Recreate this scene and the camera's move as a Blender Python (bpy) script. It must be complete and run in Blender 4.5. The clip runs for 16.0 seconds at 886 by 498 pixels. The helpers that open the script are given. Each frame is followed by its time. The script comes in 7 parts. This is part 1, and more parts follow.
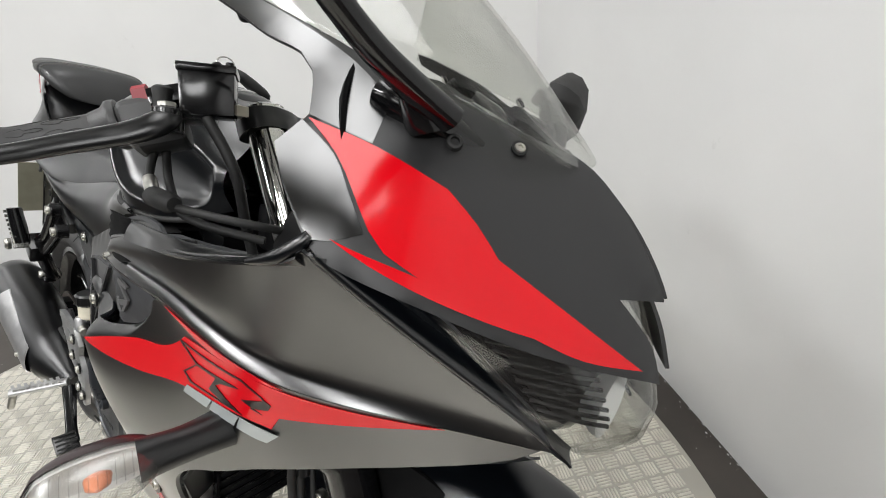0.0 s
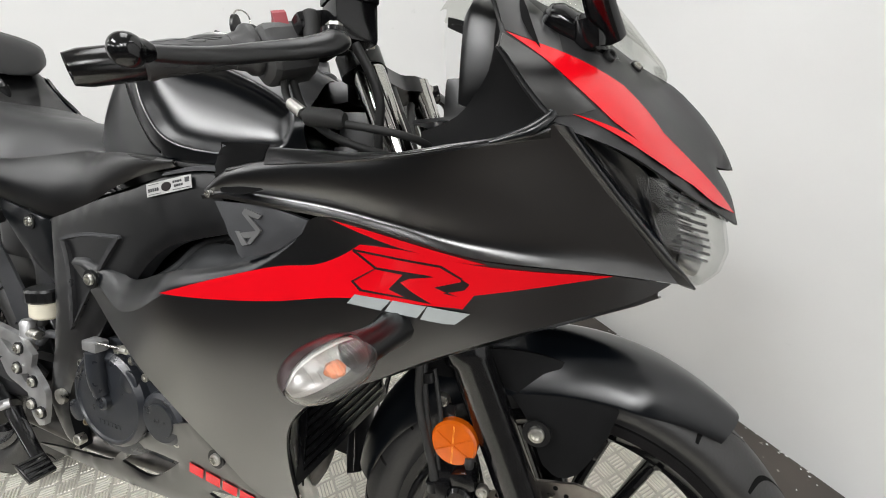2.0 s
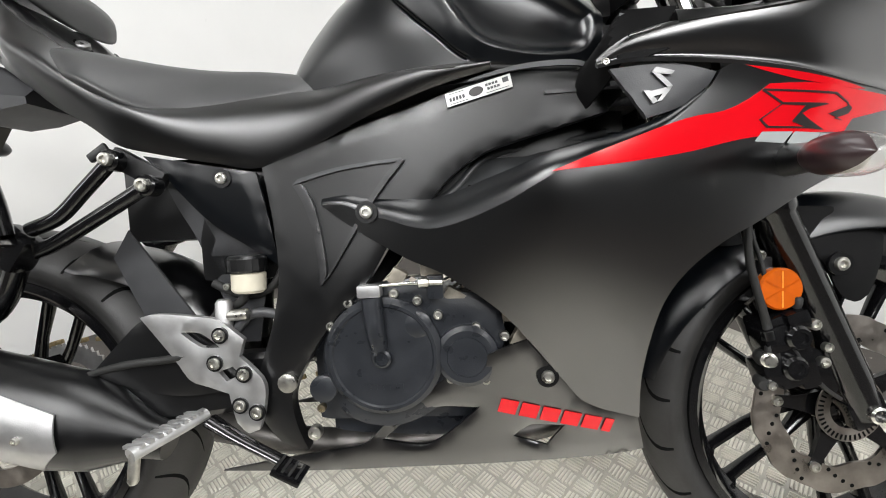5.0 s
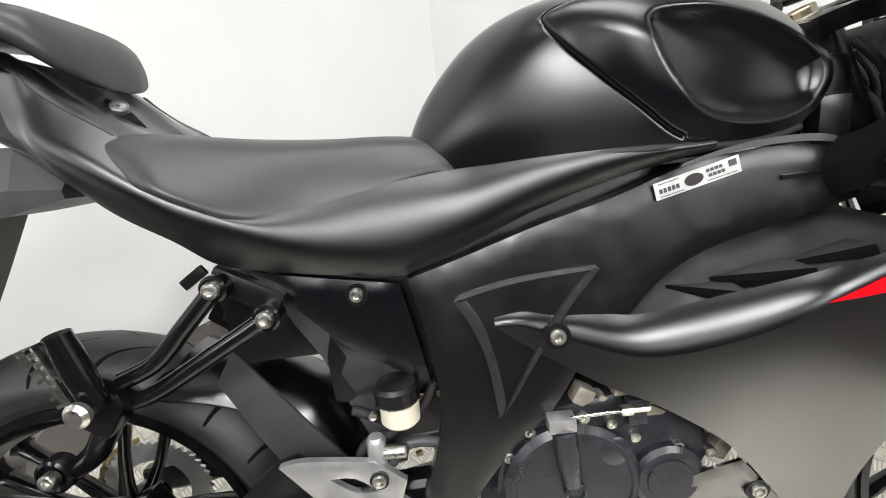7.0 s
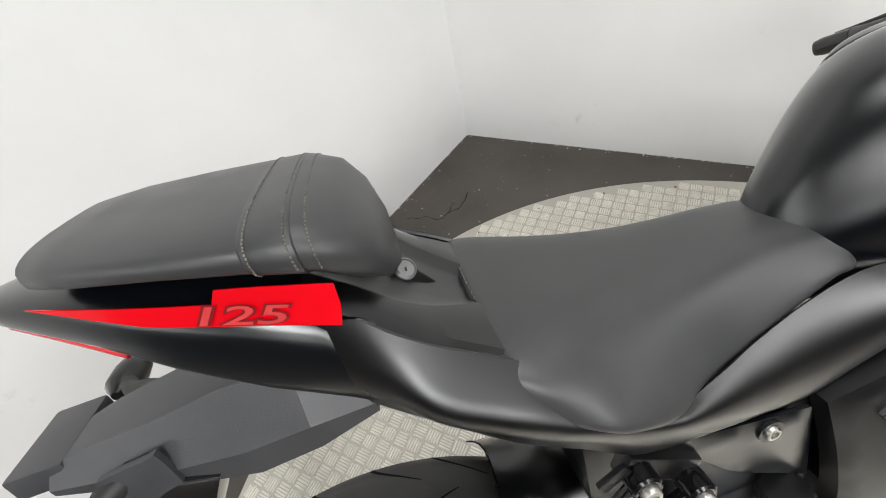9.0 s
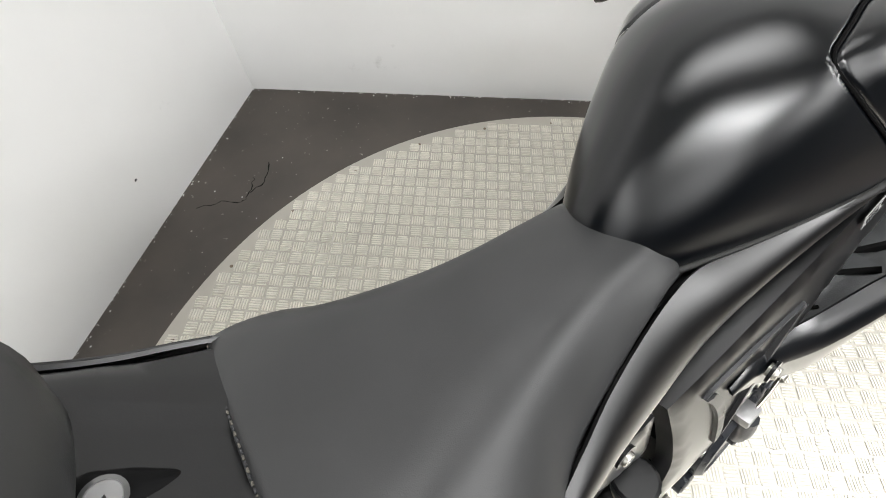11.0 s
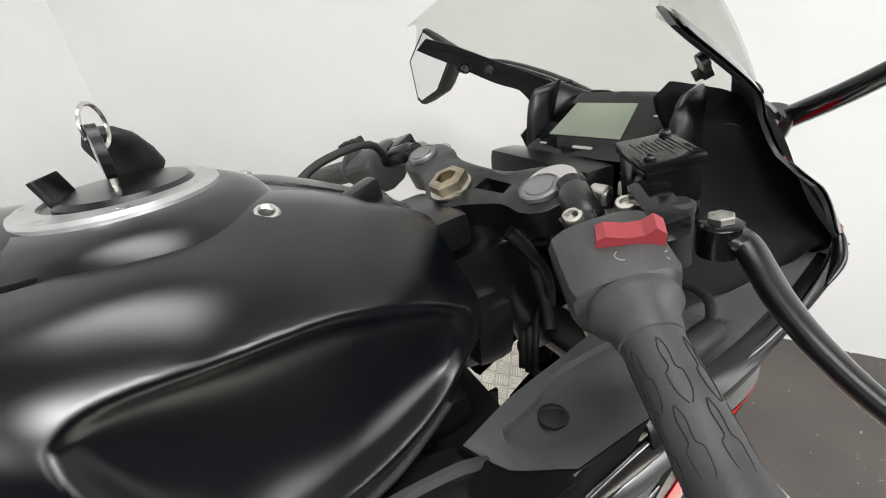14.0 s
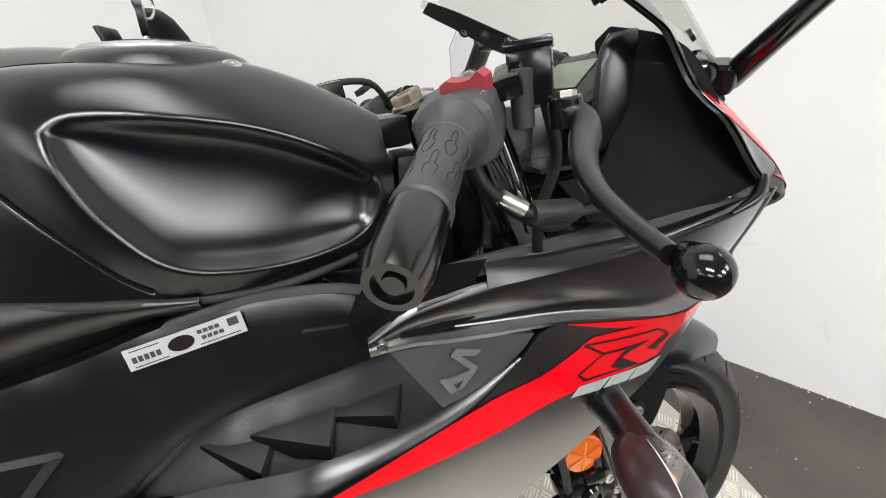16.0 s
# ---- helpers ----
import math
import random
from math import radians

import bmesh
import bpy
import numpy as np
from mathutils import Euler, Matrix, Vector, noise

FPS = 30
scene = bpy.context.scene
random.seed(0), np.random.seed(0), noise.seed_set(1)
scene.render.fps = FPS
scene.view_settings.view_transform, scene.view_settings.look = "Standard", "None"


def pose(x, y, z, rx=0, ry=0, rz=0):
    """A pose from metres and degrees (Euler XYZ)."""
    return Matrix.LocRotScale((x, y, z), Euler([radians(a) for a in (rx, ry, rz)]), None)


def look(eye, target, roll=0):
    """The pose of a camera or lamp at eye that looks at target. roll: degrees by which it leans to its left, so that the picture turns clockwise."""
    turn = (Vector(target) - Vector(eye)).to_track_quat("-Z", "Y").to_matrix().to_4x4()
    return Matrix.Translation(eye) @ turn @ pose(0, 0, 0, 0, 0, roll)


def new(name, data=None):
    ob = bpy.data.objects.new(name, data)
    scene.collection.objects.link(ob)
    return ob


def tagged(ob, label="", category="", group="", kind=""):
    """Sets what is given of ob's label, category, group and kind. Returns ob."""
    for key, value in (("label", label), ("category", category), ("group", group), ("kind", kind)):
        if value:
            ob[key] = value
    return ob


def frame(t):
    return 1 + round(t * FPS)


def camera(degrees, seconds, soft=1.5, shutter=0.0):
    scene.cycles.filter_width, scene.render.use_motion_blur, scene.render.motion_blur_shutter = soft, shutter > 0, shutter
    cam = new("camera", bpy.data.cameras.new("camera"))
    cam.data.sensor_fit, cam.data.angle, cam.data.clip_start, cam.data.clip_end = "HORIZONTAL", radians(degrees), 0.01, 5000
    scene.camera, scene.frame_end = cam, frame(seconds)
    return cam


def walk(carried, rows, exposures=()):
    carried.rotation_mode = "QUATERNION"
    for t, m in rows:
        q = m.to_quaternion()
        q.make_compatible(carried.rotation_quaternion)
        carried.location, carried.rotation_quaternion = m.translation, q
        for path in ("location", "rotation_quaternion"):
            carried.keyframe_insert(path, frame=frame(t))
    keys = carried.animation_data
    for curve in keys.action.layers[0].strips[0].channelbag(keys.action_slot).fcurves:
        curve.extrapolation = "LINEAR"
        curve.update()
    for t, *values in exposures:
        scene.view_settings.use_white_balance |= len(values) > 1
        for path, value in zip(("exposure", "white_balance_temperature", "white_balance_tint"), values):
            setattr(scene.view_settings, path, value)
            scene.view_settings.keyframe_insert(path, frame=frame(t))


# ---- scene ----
cam = camera(92.6, 16.0, soft=1.0)
PATH = [
    (0, (1.461, -0.027, 0.96), (0.293, 1.304, 0.029), -6.4),
    (0.5, (1.451, -0.126, 0.963), (0.394, 1.315, 0.064), -4.6),
    (1, (1.439, -0.187, 0.961), (0.502, 1.342, 0.076), -3.2),
    (1.5, (1.372, -0.23, 0.944), (0.574, 1.363, 0.035), -2.7),
    (2, (1.29, -0.249, 0.925), (0.64, 1.385, -0.027), -2.9),
    (2.5, (1.235, -0.284, 0.93), (0.755, 1.389, -0.055), -2.9),
    (3, (1.173, -0.379, 0.948), (0.866, 1.336, -0.034), -2.5),
    (3.5, (1.103, -0.457, 0.92), (0.933, 1.315, 0.009), -2.4),
    (4, (0.978, -0.487, 0.828), (0.879, 1.352, 0.049), -3.0),
    (4.2, (0.927, -0.496, 0.779), (0.822, 1.359, 0.039), -3.2),
    (6.3, (0.597, -0.31, 0.817), (0.517, 1.459, -0.111), -6.1),
    (6.5, (0.583, -0.293, 0.853), (0.521, 1.462, -0.104), -6.3),
    (7, (0.535, -0.267, 0.938), (0.506, 1.436, -0.111), -7.2),
    (7.5, (0.444, -0.234, 1.061), (0.406, 1.385, -0.113), -9.4),
    (8, (0.323, -0.15, 1.117), (0.296, 1.37, -0.183), -11.7),
    (8.2, (0.265, -0.111, 1.129), (0.264, 1.405, -0.177), -12.3),
    (10.3, (0.151, 0.186, 1.113), (0.566, 1.054, -0.64), -9.1),
    (10.5, (0.155, 0.193, 1.111), (0.666, 1.018, -0.638), -4.7),
    (11, (0.284, 0.174, 1.084), (0.919, 0.982, -0.633), -0.6),
    (11.5, (0.404, 0.153, 1.062), (1.147, 1.0, -0.591), 2.8),
    (12, (0.498, 0.144, 1.059), (1.316, 1.04, -0.531), 4.1),
    (12.5, (0.578, 0.132, 1.056), (1.451, 1.091, -0.466), 4.7),
    (13, (0.649, 0.112, 1.061), (1.546, 1.149, -0.396), 4.7),
    (13.5, (0.728, 0.074, 1.057), (1.622, 1.212, -0.324), 5.6),
    (14, (0.81, 0.038, 1.057), (1.665, 1.267, -0.27), 6.3),
    (14.5, (0.868, 0.014, 1.047), (1.659, 1.328, -0.236), 6.9),
    (15, (0.882, -0.021, 1.039), (1.584, 1.368, -0.217), 7.2),
    (15.5, (0.875, -0.087, 1.018), (1.466, 1.371, -0.218), 6.0),
    (16, (0.887, -0.136, 1.011), (1.409, 1.353, -0.218), 5.2),
]
walk(cam, [(t, look(e, g, r)) for t, e, g, r in PATH], exposures=[(0.0, -0.48), (1.0, -0.34), (2.0, -0.3), (3.0, -0.24), (3.5, -0.24), (4.5, -0.2), (6.5, 0.05), (7.0, 0.02), (7.5, -0.05), (8.2, -0.2), (10.5, -0.15), (12.5, -0.06), (14.0, -0.14), (16.0, -0.13)])

# ---------------------------------------------------------------- light
world = bpy.data.worlds.new("room_air")
scene.world = world
world.use_nodes = True
world.node_tree.nodes["Background"].inputs[0].default_value = (1.0, 1.0, 1.0, 1)
world.node_tree.nodes["Background"].inputs[1].default_value = 0.25


def panel_lamp(name, x, y, z, w, h, watts, turn=0.0):
    """A ceiling light panel that shines straight down."""
    data = bpy.data.lights.new(name, "AREA")
    data.shape, data.size, data.size_y, data.energy, data.color = "RECTANGLE", w, h, watts, (1.0, 1.0, 1.0)
    ob = new(name, data)
    ob.matrix_world = pose(x, y, z, 0, 0, turn)
    return ob


# short bright panels: the first hangs over the open side of the bike and throws its shadow on the wall
# the fifth is an added fill without a known source, set clear of the tank
LAMPS = [(0.08, -1.40, 1.1, 0.36, 70), (2.4, -2.4, 1.3, 0.5, 88), (0.75, 0.42, 1.3, 0.7, 22), (3.1, -1.6, 1.3, 0.6, 38), (-2.5, -0.5, 1.2, 0.6, 37), (-2.8, -2.2, 1.4, 0.6, 42), (1.6, -3.5, 1.4, 0.6, 44), (-0.6, -3.3, 1.4, 0.6, 44)]
for lx, ly, lw, lh, watts in LAMPS:
    panel_lamp("ceiling_lamp", lx, ly, 2.66, lw, lh, watts, -42)

# ---------------------------------------------------------------- materials
def mat(name, c, rough=0.5, metal=0.0, var=0.0, scale=30.0, bump=0.0, bscale=400.0, rvar=0.0, coat=0.0, spec=0.5):
    """A principled material with noise in its colour, its roughness and its relief."""
    k = bpy.data.materials.new(name)
    k.use_nodes = True
    nt = k.node_tree
    b = nt.nodes["Principled BSDF"]
    b.inputs["Base Color"].default_value = (*c, 1)
    b.inputs["Roughness"].default_value = rough
    b.inputs["Metallic"].default_value = metal
    b.inputs["Coat Weight"].default_value = coat
    b.inputs["Coat Roughness"].default_value = 0.12
    b.inputs["Specular IOR Level"].default_value = spec
    tc = nt.nodes.new("ShaderNodeTexCoord")
    if var or rvar:
        n = nt.nodes.new("ShaderNodeTexNoise")
        n.inputs["Scale"].default_value, n.inputs["Detail"].default_value = scale, 8
        nt.links.new(tc.outputs["Object"], n.inputs["Vector"])
        if var:
            r = nt.nodes.new("ShaderNodeMapRange")
            r.inputs["From Min"].default_value, r.inputs["From Max"].default_value = 0.3, 0.7
            r.inputs["To Min"].default_value, r.inputs["To Max"].default_value = 1 - var, 1 + var
            nt.links.new(n.outputs["Fac"], r.inputs["Value"])
            m = nt.nodes.new("ShaderNodeVectorMath")
            m.operation = "SCALE"
            m.inputs[0].default_value = c
            nt.links.new(r.outputs["Result"], m.inputs["Scale"])
            nt.links.new(m.outputs["Vector"], b.inputs["Base Color"])
        if rvar:
            r2 = nt.nodes.new("ShaderNodeMapRange")
            r2.inputs["From Min"].default_value, r2.inputs["From Max"].default_value = 0.3, 0.7
            r2.inputs["To Min"].default_value, r2.inputs["To Max"].default_value = rough - rvar, rough + rvar
            nt.links.new(n.outputs["Fac"], r2.inputs["Value"])
            nt.links.new(r2.outputs["Result"], b.inputs["Roughness"])
    if bump:
        n2 = nt.nodes.new("ShaderNodeTexNoise")
        n2.inputs["Scale"].default_value, n2.inputs["Detail"].default_value = bscale, 4
        nt.links.new(tc.outputs["Object"], n2.inputs["Vector"])
        bp = nt.nodes.new("ShaderNodeBump")
        bp.inputs["Strength"].default_value, bp.inputs["Distance"].default_value = bump, 0.001
        nt.links.new(n2.outputs["Fac"], bp.inputs["Height"])
        nt.links.new(bp.outputs["Normal"], b.inputs["Normal"])
    return k


def glassy(name, tint, rough=0.03, gloss=0.03):
    """Thin clear plastic: light passes straight through, and a gloss layer lies on it."""
    k = bpy.data.materials.new(name)
    k.use_nodes = True
    nt = k.node_tree
    nt.nodes.remove(nt.nodes["Principled BSDF"])
    tr, glo, mixs, lay, power, add = (nt.nodes.new(q) for q in ("ShaderNodeBsdfTransparent", "ShaderNodeBsdfGlossy", "ShaderNodeMixShader", "ShaderNodeLayerWeight", "ShaderNodeMath", "ShaderNodeMath"))
    tr.inputs["Color"].default_value = (*tint, 1)
    glo.inputs["Roughness"].default_value = rough
    power.operation, add.operation = "POWER", "MULTIPLY_ADD"
    power.inputs[1].default_value = 4.0
    add.inputs[1].default_value, add.inputs[2].default_value = 0.6, gloss
    nt.links.new(lay.outputs["Facing"], power.inputs[0])
    nt.links.new(power.outputs["Value"], add.inputs[0])
    nt.links.new(add.outputs["Value"], mixs.inputs["Fac"])
    nt.links.new(tr.outputs["BSDF"], mixs.inputs[1])
    nt.links.new(glo.outputs["BSDF"], mixs.inputs[2])
    nt.links.new(mixs.outputs["Shader"], nt.nodes["Material Output"].inputs["Surface"])
    return k


COWLP = mat("matte_cowl_paint", (0.017, 0.017, 0.0175), 0.46, var=0.06, scale=14, rvar=0.04)
def satin(name, c, rough, ior=1.5, rvar=0.02, scale=9.0, bump=0.0, bscale=900.0):
    """Dark lacquer: a matt ground below a gloss layer with a short highlight."""
    k = bpy.data.materials.new(name)
    k.use_nodes = True
    nt = k.node_tree
    nt.nodes.remove(nt.nodes["Principled BSDF"])
    dif, glo, mixs, fre = (nt.nodes.new(q) for q in ("ShaderNodeBsdfDiffuse", "ShaderNodeBsdfGlossy", "ShaderNodeMixShader", "ShaderNodeFresnel"))
    dif.inputs["Color"].default_value = (*c, 1)
    glo.distribution = "BECKMANN"
    glo.inputs["Color"].default_value = (1, 1, 1, 1)
    fre.inputs["IOR"].default_value = ior
    tc = nt.nodes.new("ShaderNodeTexCoord")
    n = nt.nodes.new("ShaderNodeTexNoise")
    n.inputs["Scale"].default_value, n.inputs["Detail"].default_value = scale, 8
    r = nt.nodes.new("ShaderNodeMapRange")
    r.inputs["From Min"].default_value, r.inputs["From Max"].default_value = 0.3, 0.7
    r.inputs["To Min"].default_value, r.inputs["To Max"].default_value = rough - rvar, rough + rvar
    nt.links.new(tc.outputs["Object"], n.inputs["Vector"])
    nt.links.new(n.outputs["Fac"], r.inputs["Value"])
    nt.links.new(r.outputs["Result"], glo.inputs["Roughness"])
    if bump:
        n2 = nt.nodes.new("ShaderNodeTexNoise")
        n2.inputs["Scale"].default_value, n2.inputs["Detail"].default_value = bscale, 4
        nt.links.new(tc.outputs["Object"], n2.inputs["Vector"])
        bp = nt.nodes.new("ShaderNodeBump")
        bp.inputs["Strength"].default_value, bp.inputs["Distance"].default_value = bump, 0.001
        nt.links.new(n2.outputs["Fac"], bp.inputs["Height"])
        for q in (dif, glo):
            nt.links.new(bp.outputs["Normal"], q.inputs["Normal"])
    nt.links.new(fre.outputs["Fac"], mixs.inputs["Fac"])
    nt.links.new(dif.outputs["BSDF"], mixs.inputs[1])
    nt.links.new(glo.outputs["BSDF"], mixs.inputs[2])
    nt.links.new(mixs.outputs["Shader"], nt.nodes["Material Output"].inputs["Surface"])
    return k


PAINT = satin("satin_black_paint", (0.0028, 0.0029, 0.0032), 0.31, 2.15)
PANELP = satin("panel_black_paint", (0.0028, 0.0030, 0.0034), 0.40, 1.72)
TANKP = satin("tank_black_paint", (0.0026, 0.0033, 0.0044), 0.31, 1.60, scale=7)
PLASTIC = satin("grained_black_plastic", (0.0066, 0.0067, 0.0071), 0.35, 1.52, 0.05, 30, 0.08, 900)
BARBLK = satin("bar_end_enamel", (0.004, 0.004, 0.0043), 0.22, 1.6, 0.03, 40)
GREYPL = mat("worn_grey_plastic", (0.042, 0.043, 0.046), 0.42, var=0.18, scale=25, bump=0.2, bscale=700, rvar=0.07)
DUCTGREY = mat("scuffed_grey_plastic", (0.054, 0.056, 0.058), 0.4, var=0.2, scale=30, bump=0.25, bscale=600, rvar=0.08)
TRAYPL = mat("dusty_grey_tray", (0.115, 0.118, 0.122), 0.42, var=0.18, scale=22, bump=0.2, bscale=700, rvar=0.08)
GRIPR = mat("worn_grip_rubber", (0.044, 0.044, 0.044), 0.45, var=0.25, scale=40, bump=0.25, bscale=600, rvar=0.08)
MATTBLK = mat("matt_black_plastic", (0.006, 0.006, 0.0062), 0.55, var=0.15, scale=30, bump=0.1, bscale=800, rvar=0.06, spec=0.07)
# lighter than the frame cover: edge highlights put into the accents' colour
ACCENT = mat("edge_highlight_plastic", (0.020, 0.020, 0.021), 0.30, var=0.12, scale=25, rvar=0.05)
GLOSS = mat("gloss_black_enamel", (0.004, 0.004, 0.0045), 0.14, var=0.2, scale=60, rvar=0.06)
RED = mat("red_decal", (0.64, 0.002, 0.008), 0.16, var=0.03, scale=8, coat=0.0, spec=0.4)
SALMON = mat("worn_red_print", (0.52, 0.045, 0.045), 0.3, var=0.1, scale=60)
DKRED = mat("dark_red_decal", (0.20, 0.008, 0.012), 0.3)
SILVERDEC = mat("silver_grey_decal", (0.42, 0.45, 0.45), 0.35, 0.3, var=0.05)
BLACKDEC = mat("black_decal", (0.012, 0.008, 0.008), 0.3)
VINYL = mat("seat_vinyl", (0.034, 0.0345, 0.035), 0.40, var=0.1, scale=18, bump=0.14, bscale=1300, rvar=0.05)
RUBBER = mat("rubber", (0.013, 0.013, 0.0125), 0.62, var=0.25, scale=35, bump=0.2, bscale=500, rvar=0.08)
TYRE = mat("tyre_rubber", (0.020, 0.0195, 0.019), 0.5, var=0.3, scale=16, bump=0.3, bscale=260, rvar=0.1)
# darker than the grip rubber, as the shade in its grooves
GROOVED = mat("groove_shade_line", (0.020, 0.020, 0.020), 0.7, spec=0.2)
# near-black that stands for the shade inside grooves, gaps, slots, holes and vents
GROOVE = mat("recess_shade", (0.004, 0.004, 0.004), 0.9, spec=0.1)
STEEL = mat("bright_steel", (0.62, 0.61, 0.58), 0.22, 1.0, var=0.15, scale=60, rvar=0.08)
ZINC = mat("zinc_bolt", (0.55, 0.54, 0.5), 0.34, 1.0, var=0.2, scale=120, rvar=0.1)
BRASS = mat("tarnished_nut", (0.36, 0.31, 0.22), 0.36, 1.0, var=0.3, scale=90, rvar=0.1)
ALU = mat("cast_aluminium", (0.52, 0.52, 0.52), 0.38, 0.85, var=0.12, scale=50, bump=0.15, bscale=800, rvar=0.07)
DISC = mat("brake_disc_steel", (0.36, 0.33, 0.30), 0.36, 1.0, var=0.25, scale=40, rvar=0.12)
ENGINE = mat("engine_paint", (0.017, 0.019, 0.023), 0.32, var=0.2, scale=40, bump=0.2, bscale=500, rvar=0.08)
CASTDIRT = mat("dirty_casting", (0.32, 0.29, 0.24), 0.6, 0.4, var=0.35, scale=45, bump=0.4, bscale=300)
CHROME = mat("fork_chrome", (0.58, 0.57, 0.55), 0.07, 1.0, rvar=0.03)
CHAIN = mat("gold_chain", (0.34, 0.27, 0.15), 0.5, 0.8, var=0.3, scale=150)
CAPGREY = mat("anodised_grey", (0.22, 0.22, 0.22), 0.35, 0.6, var=0.1, scale=60)
CREAM = mat("cream_plastic", (0.62, 0.58, 0.47), 0.45, var=0.08, scale=40)
ORANGE = mat("orange_reflector", (0.55, 0.10, 0.004), 0.15, var=0.1, scale=60, coat=0.6)
# brighter copy of the reflector's orange, for painted glints
GLINTORANGE = mat("reflector_glint", (0.95, 0.36, 0.05), 0.2)
HEADER = mat("sooty_steel", (0.10, 0.095, 0.09), 0.45, 0.9, var=0.3, scale=40)
BULB = mat("amber_bulb", (0.75, 0.24, 0.1), 0.35)
SWITCHRED = mat("red_switch", (0.30, 0.035, 0.045), 0.42, var=0.05)
LENS = glassy("clear_lens", (0.93, 0.935, 0.925), 0.04, 0.05)
SMOKE = glassy("screen_glass", (0.90, 0.905, 0.885), 0.03, 0.025)
CLEARGREY = mat("smoked_indicator_plastic", (0.030, 0.017, 0.018), 0.3, var=0.1, scale=40)
FROST = glassy("fluted_lens", (0.96, 0.96, 0.95), 0.30, 0.15)
REFLECTOR = mat("lamp_reflector", (0.72, 0.72, 0.71), 0.28, 0.7)
INDREF = mat("white_reflector", (0.80, 0.79, 0.76), 0.42, 0.15)
LAMPRED = mat("tail_lamp_red", (0.5, 0.01, 0.015), 0.12, coat=0.6)
LCD = mat("lcd_glass", (0.23, 0.26, 0.20), 0.18, var=0.02)
LABEL = mat("silver_label", (0.50, 0.50, 0.49), 0.35, 0.2, var=0.06, scale=80)
MIRROR = mat("mirror_glass", (0.85, 0.86, 0.86), 0.02, 1.0)
PLATEY = mat("plate_backing", (0.26, 0.25, 0.19), 0.55, var=0.1)
STITCH = mat("pale_worn_thread", (0.115, 0.108, 0.09), 0.7, var=0.4, scale=90)
WHITEPRINT = mat("white_print", (0.36, 0.36, 0.35), 0.5)


def wall_mat():
    k = mat("white_wall_paint", (0.80, 0.80, 0.79), 0.55, var=0.035, scale=2.2, bump=0.12, bscale=60, rvar=0.06)
    nt = k.node_tree
    b = nt.nodes["Principled BSDF"]
    tc = nt.nodes["Texture Coordinate"]
    # scuffs and grey marks with shapes of their own
    n = nt.nodes.new("ShaderNodeTexNoise")
    n.inputs["Scale"].default_value, n.inputs["Detail"].default_value, n.inputs["Roughness"].default_value = 5.5, 9, 0.72
    nt.links.new(tc.outputs["Object"], n.inputs["Vector"])
    r = nt.nodes.new("ShaderNodeMapRange")
    r.inputs["From Min"].default_value, r.inputs["From Max"].default_value = 0.66, 0.78
    nt.links.new(n.outputs["Fac"], r.inputs["Value"])
    mix = nt.nodes.new("ShaderNodeMix")
    mix.data_type = "RGBA"
    src = b.inputs["Base Color"].links[0].from_socket
    nt.links.new(r.outputs["Result"], mix.inputs["Factor"])
    nt.links.new(src, mix.inputs["A"])
    mix.inputs["B"].default_value = (0.6, 0.6, 0.58, 1)
    nt.links.new(mix.outputs["Result"], b.inputs["Base Color"])
    return k


def floor_mat():
    k = mat("dark_painted_concrete", (0.054, 0.046, 0.039), 0.5, var=0.34, scale=4, bump=0.35, bscale=45, rvar=0.12)
    nt = k.node_tree
    b = nt.nodes["Principled BSDF"]
    tc = nt.nodes["Texture Coordinate"]
    v = nt.nodes.new("ShaderNodeTexVoronoi")
    v.inputs["Scale"].default_value = 24
    nt.links.new(tc.outputs["Object"], v.inputs["Vector"])
    n = nt.nodes.new("ShaderNodeTexNoise")
    n.inputs["Scale"].default_value, n.inputs["Detail"].default_value = 70, 6
    nt.links.new(tc.outputs["Object"], n.inputs["Vector"])
    r = nt.nodes.new("ShaderNodeMapRange")
    r.inputs["From Min"].default_value, r.inputs["From Max"].default_value = 0.69, 0.75
    nt.links.new(n.outputs["Fac"], r.inputs["Value"])
    mix = nt.nodes.new("ShaderNodeMix")
    mix.data_type = "RGBA"
    src = b.inputs["Base Color"].links[0].from_socket
    nt.links.new(r.outputs["Result"], mix.inputs["Factor"])
    nt.links.new(src, mix.inputs["A"])
    mix.inputs["B"].default_value = (0.3, 0.28, 0.25, 1)
    nt.links.new(mix.outputs["Result"], b.inputs["Base Color"])
    return k


WALL, FLOOR = wall_mat(), floor_mat()
RIVET = mat("tarnished_rivet", (0.20, 0.16, 0.12), 0.5, 0.5, var=0.2, scale=60)
BARS = mat("worn_bar_pattern", (0.74, 0.715, 0.645), 0.38, 0.6, var=0.12, scale=30, rvar=0.1)
CHEQUER = mat("worn_chequer_plate", (0.50, 0.478, 0.425), 0.45, 0.5, var=0.08, scale=6, bump=0.2, bscale=150, rvar=0.1)
# very dark, so that the black paint reflects little from the open sides
FARWALL = mat("unseen_dark_wall", (0.055, 0.055, 0.054), 0.7, var=0.1, scale=2)
CEIL = mat("ceiling_paint", (0.62, 0.62, 0.61), 0.7, var=0.05, scale=3)

# ---------------------------------------------------------------- mesh tools
from mathutils.geometry import delaunay_2d_cdt


